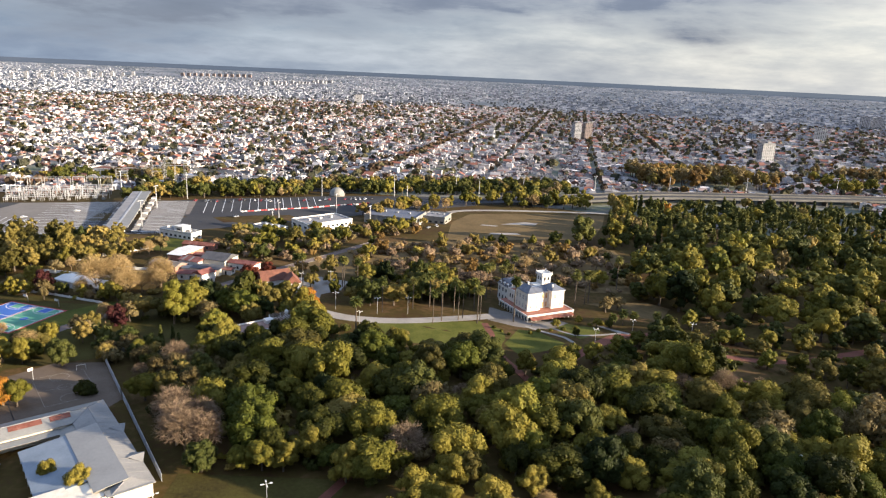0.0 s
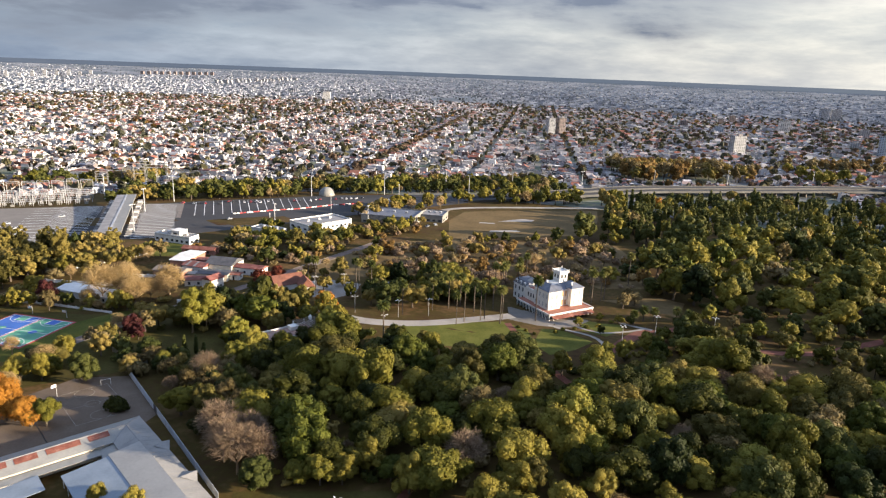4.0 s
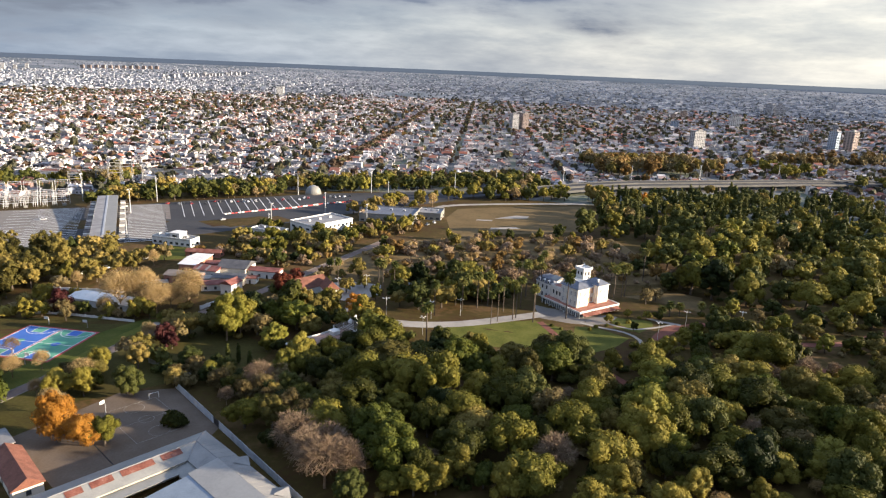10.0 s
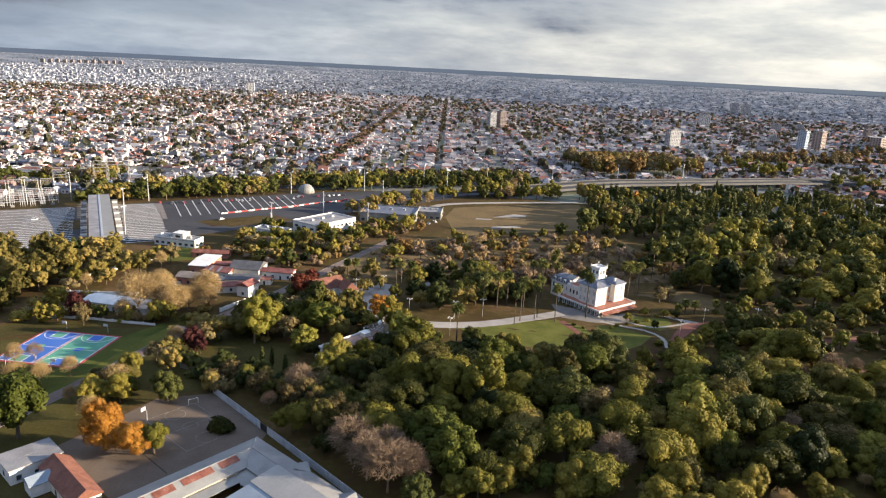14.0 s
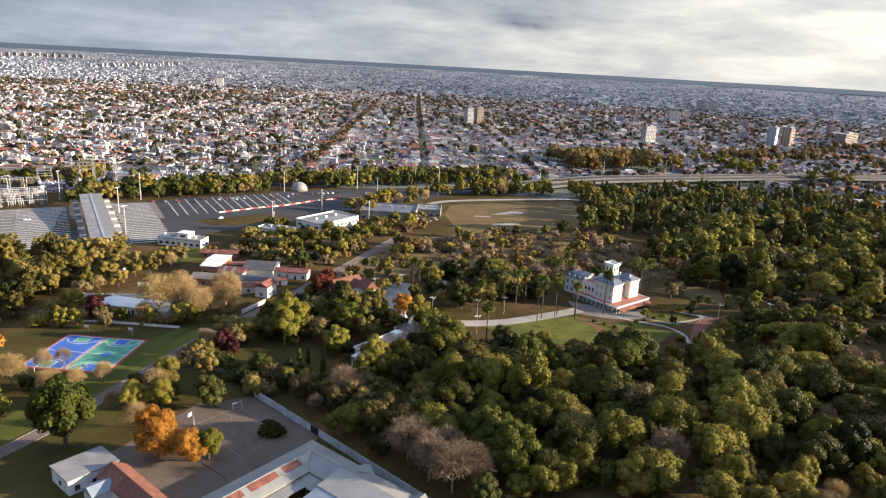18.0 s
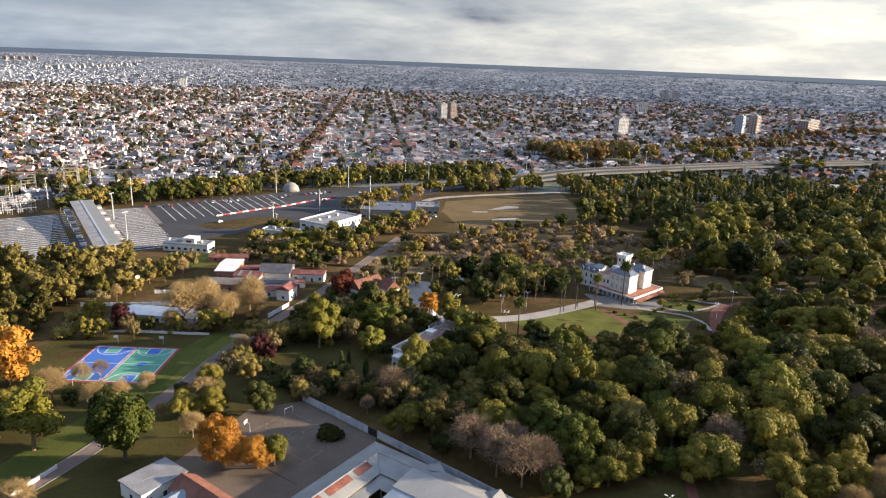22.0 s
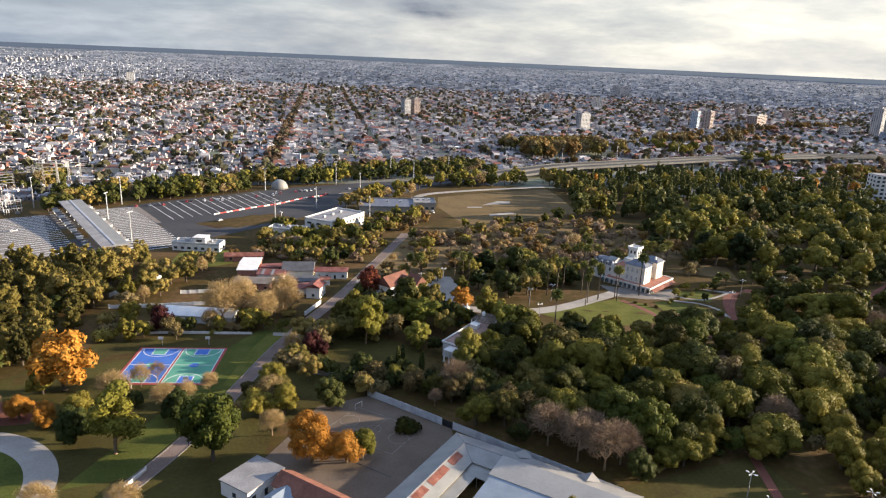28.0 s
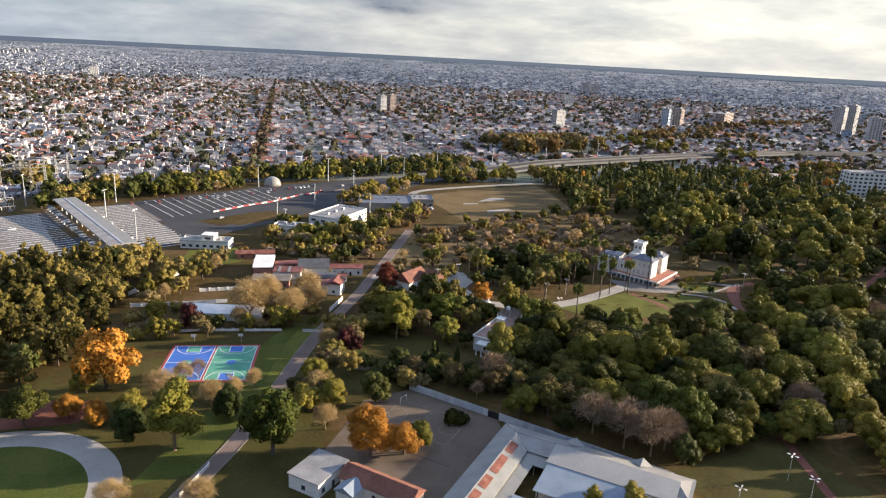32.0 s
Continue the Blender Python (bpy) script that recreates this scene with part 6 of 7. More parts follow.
def low_wall(points, h, label, m="white", seg=4.0):
    t = new("garden_wall")
    tagged(t, label, "wall")
    for (x0, y0), (x1, y1) in zip(points, points[1:]):
        l = math.hypot(x1 - x0, y1 - y0)
        n = max(1, int(l / seg))
        for i in range(n):
            q = (i + 0.5) / n
            x, y = x0 + (x1 - x0) * q, y0 + (y1 - y0) * q
            b = Build(); b.box(x, y, gz(x, y) - 0.2, l / n - 0.05, 0.22, h + 0.2, math.degrees(math.atan2(y1 - y0, x1 - x0))); b.box(x - (x1 - x0) / n / 2, y - (y1 - y0) / n / 2, gz(x, y) - 0.2, 0.4, 0.4, h + 0.45)
            part("wall_panel", b, M[m], t)


low_wall([(-196, 306), (-180, 303), (-160, 296), (-150, 293)], 1.0, "low white garden wall by the ball court")
low_wall([(-126.5, 308), (-117, 321.5)], 1.8, "white boundary wall along the avenue")
low_wall([(-133, 252), (-122, 245), (-116, 241)], 1.6, "pale blue-white wall panel among shrubs", "zinc")
low_wall([(-186, 208), (-194, 197)], 1.1, "white slatted wall beside the avenue")
low_wall([(-206, 356), (-180, 385), (-172, 398)], 1.8, "long pale wall below the wood")
low_wall([(-205, 340), (-184, 336), (-166, 334)], 1.6, "pale wall behind the clubhouse")
low_wall([(-176, 352), (-160, 350), (-150, 350)], 1.6, "pale wall before the workshops")

# ---- planting ----
def along(points, x, y):
    best = 1e9
    for (x0, y0), (x1, y1) in zip(points, points[1:]):
        dx, dy = x1 - x0, y1 - y0
        t = max(0, min(1, ((x - x0) * dx + (y - y0) * dy) / (dx * dx + dy * dy)))
        best = min(best, math.hypot(x - x0 - dx * t, y - y0 - dy * t))
    return best


CLEAR = [
    [(-119, 235), (-98, 203), (-70, 161), (-90, 130), (-170, 160), (-178, 200), (-150, 222), (-136, 236)],   # school and yard
    [(22, 296), (30, 278), (66, 284), (98, 298), (84, 318), (60, 334), (28, 334), (20, 316)],                # mansion
    [(24, 297), (30, 262), (36, 252), (66, 268), (94, 288), (104, 305), (124, 326), (114, 337), (80, 333)],  # garden
    [(-24, 284), (-14, 264), (40, 264), (44, 278), (24, 296), (4, 292)],                                     # lawn
    [(5, 448), (10, 525), (20, 600), (160, 606), (138, 540), (116, 474)],                                    # dry field
    [(-66, 163), (-20, 163), (-12, 100), (-80, 100)], [(122, 162), (160, 174), (184, 100), (120, 100)],         # lawns
    [(-206, 250), (-196, 296), (-152, 290), (-150, 280), (-176, 238)],                                       # ball court
    [(8, 300), (8, 270), (24, 248), (40, 246), (52, 258), (66, 284)],                                        # lawn before the mansion
    [(116, 252), (126, 228), (152, 212), (166, 224), (142, 244), (124, 258)],                                # bare ground by the red path
        [(-84, 350), (-80, 322), (-50, 312), (-40, 330), (-44, 352)],                                            # plaza
]
taken = []
CLEAR += [[(-97, 238), (-86, 230), (-76, 240), (-52, 262), (-54, 280), (-88, 264)], [(-126, 276), (-100, 271), (-88, 262), (-95, 240), (-115, 245), (-134, 260)], [(-60, 328), (-42, 320), (-48, 298), (-66, 304)]]    # villa, open ground before it, and beside the monument


def free(x, y, r):
    if along(DIAG, x, y) < 4 + r * 0.6 or along(PLAZA_ROAD, x, y) < 3.5 + r * 0.5 or along(FIELD_ROAD, x, y) < 5:
        return False
    if min(along(RED_1, x, y), along(RED_2, x, y), along(RED_3, x, y), along(RED_4, x, y)) < 2 + r * 0.6:
        return False
    if any(inside(x, y, c) for c in CLEAR):
        return False
    return all((x - a) ** 2 + (y - c) ** 2 > (0.54 * (r + q)) ** 2 for a, c, q in taken)


def key_trees(kind, rows, **kw):
    for x, y, s in rows:
        taken.append((x, y, 5.6 * s))
        plant(kind, x, y, s, **kw)


key_trees("orange", ((-212, 263, 1.85), (-143.5, 199, 1.35), (-134.5, 196, 0.9), (-222, 247, 0.7), (-57, 299, 0.9), (-214, 240, 0.7)))
key_trees("green", ((-79, 242, 1.2), (-82, 234, 1.1), (-73, 235, 1.1), (-86, 256, 0.7), (-70, 230, 1.1), (-92, 260, 0.6)))
key_trees("olive", ((-124, 276, 1.0), (-131, 282, 0.85), (-116, 279, 0.9), (-120, 233, 0.6), (-101, 299, 0.9)))
key_trees("yellow", ((-195, 318, 0.9), (-145, 297, 0.75), (-151, 296, 0.6), (-66, 294, 0.55)))
key_trees("dark", ((-173, 303, 0.6), (-109, 235, 0.6), (-97, 230, 0.6), (-88, 220, 0.7), (-81, 212, 0.75), (-104, 240, 0.7)))
key_trees("straw", ((-132, 312, 1.3), (-150, 236, 1.0), (-196, 249, 1.2), (-189, 258, 0.9)))
key_trees("rust", ((-92, 224, 0.6), (-86, 214, 0.7), (-112, 238, 0.5)))
key_trees("green", ((-62, 238, 1.1), (-52, 248, 1.2), (-44, 262, 1.2), (-66, 246, 0.95), (-58, 253, 1.05), (-73, 242, 0.85), (-70, 249, 0.75)))
key_trees("bare", ((-90, 226, 1.3),))
key_trees("olive", ((-98, 226, 0.6), (-84, 218, 0.7), (-78, 212, 0.75), (-102, 236, 0.6), (-66, 214, 0.9)))
key_trees("rust", ((-84, 228, 0.8), (-74, 204, 0.8), (-94, 232, 0.7)))
key_trees("gum", ((-194, 219, 1.05), (-109, 272, 1.0), (-104, 275, 0.8)))
key_trees("bright", ((-169, 208, 1.85),))
key_trees("dark", ((-205, 228, 1.0), (-178, 232, 0.9), (104, 458, 1.9), (-190, 245, 0.5)))
key_trees("bare", ((-76, 187, 1.5), (-72, 177, 1.6), (-67, 171, 1.7), (-61, 172, 1.5), (-66, 182, 1.4), (-184, 262, 0.75), (77, 228, 0.9), (63, 185, 0.9), (-15, 128, 1.0), (-230, 252, 0.8)))
key_trees("straw", ((-152, 216, 0.9), (-160, 308, 2.0), (-152, 314, 1.9), (-144, 304, 1.5), (-134, 320, 1.7), (-140, 312, 1.2), (-165, 304, 0.9), (-182, 240, 1.0), (-175, 242, 0.9), (-168, 248, 0.8), (-209, 196, 1.0), (-190, 190, 1.0), (-85, 224, 0.8)))
key_trees("rust", ((-104, 229, 0.7), (-94, 219, 0.75), (-80, 209, 0.8), (-70, 199, 0.8), (-88, 222, 0.8)))
key_trees("green", ((-100, 224, 0.6), (-88, 212, 0.65), (-76, 216, 0.8), (-66, 204, 0.9), (-60, 192, 0.9), (-94, 229, 0.6), (-108, 236, 0.6)))
key_trees("dark", ((-84, 206, 0.7), (-72, 209, 0.8), (-117, 246, 0.75), (-107, 244, 0.6)))
key_trees("green", ((-62, 446, 0.8), (-52, 453, 0.8), (-42, 470, 0.8), (-30, 486, 0.75), (-92, 444, 0.7), (-104, 438, 0.7), (-16, 492, 0.7), (-74, 440, 0.75)))
key_trees("olive", ((-57, 462, 0.7), (-46, 480, 0.7), (-34, 470, 0.7), (-8, 500, 0.6), (-82, 436, 0.7), (-124, 440, 0.6)))
key_trees("maroon", ((-183, 305, 1.0), (-131, 267, 0.85), (-128, 264, 0.6)))
key_trees("rust", ((-151, 236, 0.85), (-142.5, 258.5, 0.7), (-138, 256, 0.6), (-120, 237, 0.6), (-114, 240, 0.7)))
key_trees("olive", ((-147, 239, 0.7), (-139, 260, 0.75), (-155, 239, 0.6)))
key_trees("dark", ((-132.5, 227, 0.95), (-123, 240, 0.6)))
key_trees("cypress", ((-104, 246, 0.7), (-101, 250, 0.6), (-96, 243, 0.6)))
key_trees("yellow", ((0, 151, 1.0), (6, 146, 0.9), (19, 149, 1.0), (-20, 162, 0.9), (31, 158, 0.8)))
key_trees("straw", ((24, 142, 1.1), (12, 140, 0.9)))
key_trees("olive", ((-62, 333, 0.7), (-53, 341, 0.6)))
key_trees("green", ((-72, 338, 0.6), (-48, 322, 0.7)))
key_trees("red", ((-92, 330, 1.0), (-87, 345, 0.8)))
key_trees("rust", ((142, 193, 1.3), (150, 199, 1.2), (134, 196, 1.0), (-128, 272, 0.9), (88, 318, 0.8), (95, 322, 0.7)))
key_trees("yellow", ((-32, 171, 0.95), (-38, 166, 0.75), (-98, 157, 0.55), (-88, 153, 0.6), (38, 236, 1.0), (8, 160, 0.9), (-6, 140, 0.8), (-205, 240, 0.8), (-196, 300, 0.8), (-150, 300, 0.8), (-108, 294, 1.1), (-114, 290, 0.9)))
key_trees("green", ((-130, 196, 0.85), (-233, 245, 1.2), (-218, 262, 0.8)))
key_trees("bush", ((-114, 207, 2.3), (-112.5, 206, 1.9)))
key_trees("palm", ((-38, 336, 0.75), (-44, 330, 0.85), (-46, 336, 0.8), (40, 298.6, 1.05), (22.5, 293, 0.85), (13.8, 296.3, 0.9), (6, 293.4, 0.85), (103, 356, 0.9), (46, 359, 0.8), (29, 331, 0.9), (37, 333, 0.85), (2, 289, 0.75), (16, 299, 0.75), (24, 297, 0.8), (82, 331, 0.85), (76, 336, 0.8), (-30, 263, 0.9), (0, 312, 0.85), (6, 316, 0.8), (12, 308, 0.8), (-8, 308, 0.75), (22, 314, 0.75), (26, 338, 0.8), (32, 342, 0.8), (40, 346, 0.85), (74, 326, 0.85), (80, 330, 0.8), (-22, 300, 0.8), (-66, 333, 0.85), (-70, 336, 0.8)))
key_trees("fan", ((97, 300, 1.1), (86, 296, 0.8), (92, 300, 0.9), (60, 348, 1.1), (112, 296, 1.2), (108, 300, 1.0), (-182, 244, 0.8), (-100, 430, 0.9)))
key_trees("rust", ((94, 330, 0.65),))
key_trees("green", ((79, 297, 0.42), (71, 300, 0.36), (84, 295, 0.4), (59, 294, 0.34), (66, 281, 0.4)))
key_trees("bush", ((50, 286, 0.8), (56, 288, 0.7), (62, 290, 0.8), (68, 292, 0.9), (76, 298, 0.7), (82, 300, 0.9), (30, 288, 0.6), (33, 284, 0.6), (36, 280, 0.6), (72, 304, 1.0), (86, 303, 0.8), (46, 283, 0.7)))


def grove(poly, spacing, mix, lo=0.7, hi=1.25, gap=0.0, tall=(0.85, 1.15)):
    """Trees at uneven steps over an area, of kinds drawn by weight."""
    kinds, weights = list(mix), np.array(list(mix.values()), float)
    weights /= weights.sum()
    xs, ys = [p[0] for p in poly], [p[1] for p in poly]
    y = min(ys)
    row = 0
    while y < max(ys):
        x = min(xs) + (row % 2) * spacing * 0.5
        while x < max(xs):
            px, py = x + rng.uniform(-0.42, 0.42) * spacing, y + rng.uniform(-0.42, 0.42) * spacing
            s = rng.uniform(lo, hi)
            kind = kinds[rng.choice(len(kinds), p=weights)]
            tl = rng.uniform(*tall)
            if rng.random() >= gap and inside(px, py, poly) and free(px, py, 5.2 * s * (0.35 if kind in ("cypress", "palm") else 1)):
                taken.append((px, py, 5.2 * s))
                plant(kind, px, py, s, tall=tl)
            x += spacing
        y += spacing * 0.87
        row += 1


def undergrowth(poly, spacing, mix, gap=0.0):
    """Low shrubs and saplings that fill the floor between the trunks."""
    xs, ys = [p[0] for p in poly], [p[1] for p in poly]
    for x in np.arange(min(xs), max(xs), spacing):
        for y in np.arange(min(ys), max(ys), spacing):
            px, py = x + rng.uniform(-0.45, 0.45) * spacing, y + rng.uniform(-0.45, 0.45) * spacing
            if rng.random() < gap or not inside(px, py, poly) or any(inside(px, py, c) for c in CLEAR):
                continue
            if min(along(RED_1, px, py), along(RED_2, px, py), along(RED_3, px, py), along(RED_4, px, py)) > 4 and along(PLAZA_ROAD, px, py) > 5 and along(DIAG, px, py) > 5:
                plant("scrub_" + mix[int(rng.integers(len(mix)))], px, py, rng.uniform(0.7, 1.9), 0, rng.uniform(0.8, 1.4))


WOOD = {"green": 8, "olive": 3.4, "bright": 2.0, "yellow": 0.6, "dark": 1.6, "bare": 0.5, "rust": 0.5}
# the near wood
grove([(-96, 246), (-80, 210), (-58, 166), (-20, 165), (0, 158), (40, 150), (100, 168), (160, 176), (215, 190), (240, 260), (200, 292), (110, 288), (62, 262), (20, 258), (-20, 262), (-50, 284), (-76, 300), (-104, 296), (-108, 262)], 10.6, WOOD, 0.75, 1.55, 0.02, (0.75, 1.12))
undergrowth([(-96, 246), (-80, 210), (-58, 166), (0, 158), (100, 168), (215, 190), (240, 260), (110, 288), (62, 262), (-20, 262), (-60, 290)], 7.0, ("green", "green", "olive", "dark", "rust"))
grove([(-114, 240), (-103, 219), (-80, 184), (-66, 161), (-20, 162), (-50, 190), (-84, 226), (-100, 246)], 6.5, {"green": 3, "olive": 2, "dark": 1, "rust": 1.4, "bare": 0.8}, 0.5, 0.95, 0.0)
grove([(80, 120), (122, 112), (124, 162), (160, 174), (92, 172), (60, 150)], 10, WOOD, 0.9, 1.4, 0.05)
grove([(-14, 157), (-10, 120), (80, 120), (92, 166), (40, 152)], 10, {"olive": 3, "yellow": 2, "straw": 2, "green": 2, "dark": 1}, 0.55, 0.95, 0.3)
# the park goes on behind the camera's side: mostly unseen trees, added to shade the school
grove([(-10, 118), (-14, 40), (190, 40), (230, 120), (230, 180), (185, 176), (180, 100), (80, 100), (80, 118)], 13, WOOD, 1.0, 1.7, 0.1)
# more of the wood at the left
grove([(-330, 285), (-262, 262), (-262, 246), (-300, 240)], 9, {"green": 3, "olive": 3}, 1.0, 1.5, 0.05)
# behind the wood, towards the mansion and the avenue
grove([(-118, 262), (-104, 296), (-80, 318), (-52, 306), (-64, 270), (-100, 250)], 8.5, {"olive": 3, "yellow": 1.6, "green": 3, "rust": 1}, 0.6, 1.0, 0.15)
grove([(-50, 348), (-46, 312), (-20, 306), (20, 318), (26, 345), (-10, 362)], 9, {"green": 3, "olive": 2, "dark": 3, "yellow": 0.8, "fawn": 0.6}, 0.55, 1.25, 0.2)
grove([(-84, 356), (-60, 352), (0, 362), (40, 350), (120, 352), (120, 440), (60, 445), (0, 440), (-40, 430)], 11, {"fawn": 5.0, "olive": 2.0, "green": 1.0, "yellow": 0.6, "plane": 1.2, "dark": 0.8, "orange": 0.2, "straw": 1.0}, 0.4, 1.0, 0.45, (0.7, 1.05))
grove([(-90, 372), (-44, 440), (-10, 470), (-30, 492), (-76, 430), (-140, 420), (-120, 388)], 9.5, {"green": 3, "dark": 2.5, "olive": 1.5, "rust": 1.2, "fawn": 1.2, "yellow": 0.4}, 0.45, 1.05, 0.2, (0.75, 1.1))
undergrowth([(-84, 356), (-60, 352), (0, 362), (40, 350), (120, 352), (120, 440), (60, 445), (0, 440), (-40, 430)], 7.0, ("fawn", "fawn", "olive", "straw", "rust", "plane"), 0.5)
undergrowth([(-120, 388), (-90, 372), (-44, 440), (-10, 470), (-20, 500), (-60, 470), (-76, 434), (-140, 424), (-150, 410)], 6.5, ("green", "olive", "fawn", "rust", "plane"), 0.4)
undergrowth([(-118, 300), (-96, 296), (-80, 318), (-50, 306), (-40, 340), (20, 318), (30, 345), (-10, 366), (-60, 352), (-100, 330)], 6.5, ("green", "olive", "dark", "rust"), 0.35)
undergrowth([(-140, 262), (-120, 232), (-98, 226), (-84, 240), (-96, 268), (-120, 290), (-136, 286)], 6.5, ("olive", "rust", "dark", "green"), 0.4)
undergrowth([(-206, 300), (-176, 300), (-140, 290), (-130, 312), (-150, 330), (-206, 334)], 6.5, ("olive", "straw", "green", "yellow", "rust"), 0.5)
undergrowth([(98, 300), (215, 262), (300, 300), (420, 400), (300, 470), (125, 430)], 10.0, ("green", "dark", "olive"), 0.35)
# the wood right of the mansion
grove([(104, 300), (150, 290), (215, 262), (300, 240), (420, 330), (430, 470), (300, 480), (180, 470), (125, 430), (98, 350)], 15.5, {"green": 6.5, "olive": 1.4, "bright": 1.2, "dark": 5.5, "rust": 0.3, "yellow": 0.15}, 0.85, 1.7, 0.18, (0.8, 1.2))
grove([(215, 262), (230, 170), (330, 190), (520, 340), (430, 400), (300, 240)], 15.0, WOOD, 1.1, 1.8, 0.15)
grove([(120, 440), (180, 470), (300, 480), (430, 470), (450, 520), (430, 640), (300, 660), (170, 625), (150, 560), (125, 490)], 13.5, {"dark": 7, "cypress": 3.5, "green": 2.0, "olive": 0.5, "pine": 2.5, "orange": 0.2, "fan": 0.5}, 0.8, 1.35, 0.05)
grove([(430, 640), (450, 500), (520, 380), (640, 480), (600, 640)], 15, {"green": 4, "olive": 2, "dark": 2, "cypress": 1.5, "orange": 0.5}, 0.8, 1.3, 0.2)
grove([(126, 460), (155, 560), (165, 625), (180, 620), (150, 480)], 9, {"olive": 4, "rust": 1, "green": 3}, 1.1, 1.5, 0.05, (1.0, 1.3))
# left of the ball court and by the toll plaza
grove([(-330, 330), (-240, 408), (-196, 414), (-184, 396), (-200, 372), (-214, 330), (-216, 284), (-250, 266), (-330, 280)], 9.0, {"cedar": 8, "olive": 1.2, "dark": 1.4}, 0.85, 1.25, 0.04, (0.85, 1.25))
grove([(-330, 280), (-250, 266), (-246, 246), (-300, 230), (-340, 250)], 10, {"green": 3, "olive": 2, "orange": 0.6, "yellow": 1}, 0.7, 1.1, 0.2)
grove([(-200, 372), (-172, 398), (-160, 392), (-190, 330), (-206, 330)], 9, {"straw": 2, "yellow": 1.2, "rust": 1, "olive": 1.5}, 0.7, 1.1, 0.35)
grove([(-196, 300), (-188, 312), (-150, 298), (-128, 300), (-140, 288), (-158, 290)], 8, {"green": 2, "yellow": 2, "straw": 1.4, "olive": 1, "rust": 1}, 0.5, 0.85, 0.3)
grove([(-176, 228), (-160, 250), (-140, 276), (-122, 262), (-128, 238), (-150, 220)], 9.5, {"olive": 2, "green": 2, "rust": 1, "straw": 1, "dark": 1}, 0.6, 1.0, 0.35)
grove([(-126, 270), (-112, 258), (-96, 248), (-92, 214), (-118, 240)], 9, {"green": 3, "olive": 2, "straw": 0.8}, 0.6, 1.0, 0.4)
grove([(-150, 440), (-128, 446), (-120, 470), (-60, 440), (-70, 420), (-110, 410), (-140, 418)], 9, {"green": 3, "dark": 2.5, "olive": 1.5, "yellow": 0.4, "fan": 0.4}, 0.5, 1.1, 0.3, (0.75, 1.1))
grove([(-50, 500), (-20, 548), (10, 560), (14, 590), (-30, 580), (-60, 540)], 10, {"olive": 3, "yellow": 1.5, "straw": 1, "green": 1}, 0.7, 1.1, 0.35)
grove([(24, 590), (60, 600), (155, 618), (155, 640), (60, 622), (24, 612)], 10, {"green": 4, "dark": 2, "straw": 1.2}, 0.8, 1.4, 0.2)
grove([(0, 445), (60, 450), (118, 470), (122, 455), (60, 440), (0, 436)], 9, {"green": 2, "olive": 1.5, "rust": 1, "dark": 1}, 0.45, 0.8, 0.25)
# tree belt beyond the highway
for x in np.arange(-420, 150, 7.5):
    for k in range(5):
        px, py = x + rng.uniform(-4, 4), north_edge(x) + (9 if x > -266 else 112) + k * 12 + rng.uniform(-4, 4)
        if rng.random() < (0.92 if x > -290 else 0.35) and math.hypot(px + 93, py - 628) > 14 and not (-120 < px < -60 and py < 640):
            kind = rng.choice(["green", "olive", "dark", "yellow", "rust", "bright", "red", "straw"], p=[0.24, 0.10, 0.50, 0.02, 0.07, 0.02, 0.01, 0.04])
            plant(kind, px, py, rng.uniform(0.7, 1.3), False)
# the autumn plane trees beyond the motorway
for i in range(95):
    px, py = 256 + rng.uniform(0, 150), 796 + rng.uniform(0, 110)
    if py > 0.22 * (px - 222) + 784:
        plant(("plane", "plane", "rust", "olive", "olive")[int(rng.random() * 5)], px, py, rng.uniform(1.4, 2.1), False)

# autumn avenues and dark garden trees among the farther blocks
for cx, cy, n, kinds in ((603, 992, 8, "or"), (650, 980, 10, "or"), (700, 997, 7, "or"), (814, 1071, 9, "or"), (900, 1100, 7, "ro"), (1032, 1184, 8, "or"), (869, 987, 6, "ro"), (1234, 1257, 9, "or"), (1300, 1263, 8, "or"), (1391, 1284, 8, "ro"), (747, 980, 6, "or"),
                         (550, 934, 5, "g"), (527, 866, 6, "g"), (530, 821, 7, "g"), (562, 751, 6, "g"), (587, 634, 8, "og"), (625, 632, 8, "og"), (450, 900, 5, "ro"), (400, 960, 5, "or")):
    for i in range(n):
        k = kinds[int(rng.integers(len(kinds)))]
        plant({"o": "plane", "r": "rust", "g": "green"}[k], cx + rng.normal(0, 20), cy + rng.normal(0, 12), rng.uniform(1.1, 1.6), False)

join_woodland()

# ---- the town ----
UX, UY = math.sin(radians(11.0)), math.cos(radians(11.0))    # the streets' direction
town = np.random.default_rng(11)
PITCH_V, PITCH_U = 133.0, 112.0
HOMES, STREET_TREES = [], []


def to_world(u, v):
    return 77 + UX * u + UY * v, 901 + UY * u - UX * v


def in_town(x, y):
    r, az = math.hypot(x + 100, y), math.degrees(math.atan2(x + 100, y))
    if not (-44 < az < 68) or r > 2750:
        return False
    if y < north_edge(x) + (62 if x < 150 else 14):
        if not (x > 440 and y > 540 + 0.2 * (x - 440) and abs(y - float(np.interp(x, [p[0] for p in HWY_MID], [p[1] for p in HWY_MID]))) > 24):
            return False
    return not (248 < x < 410 and 785 < y < 910)


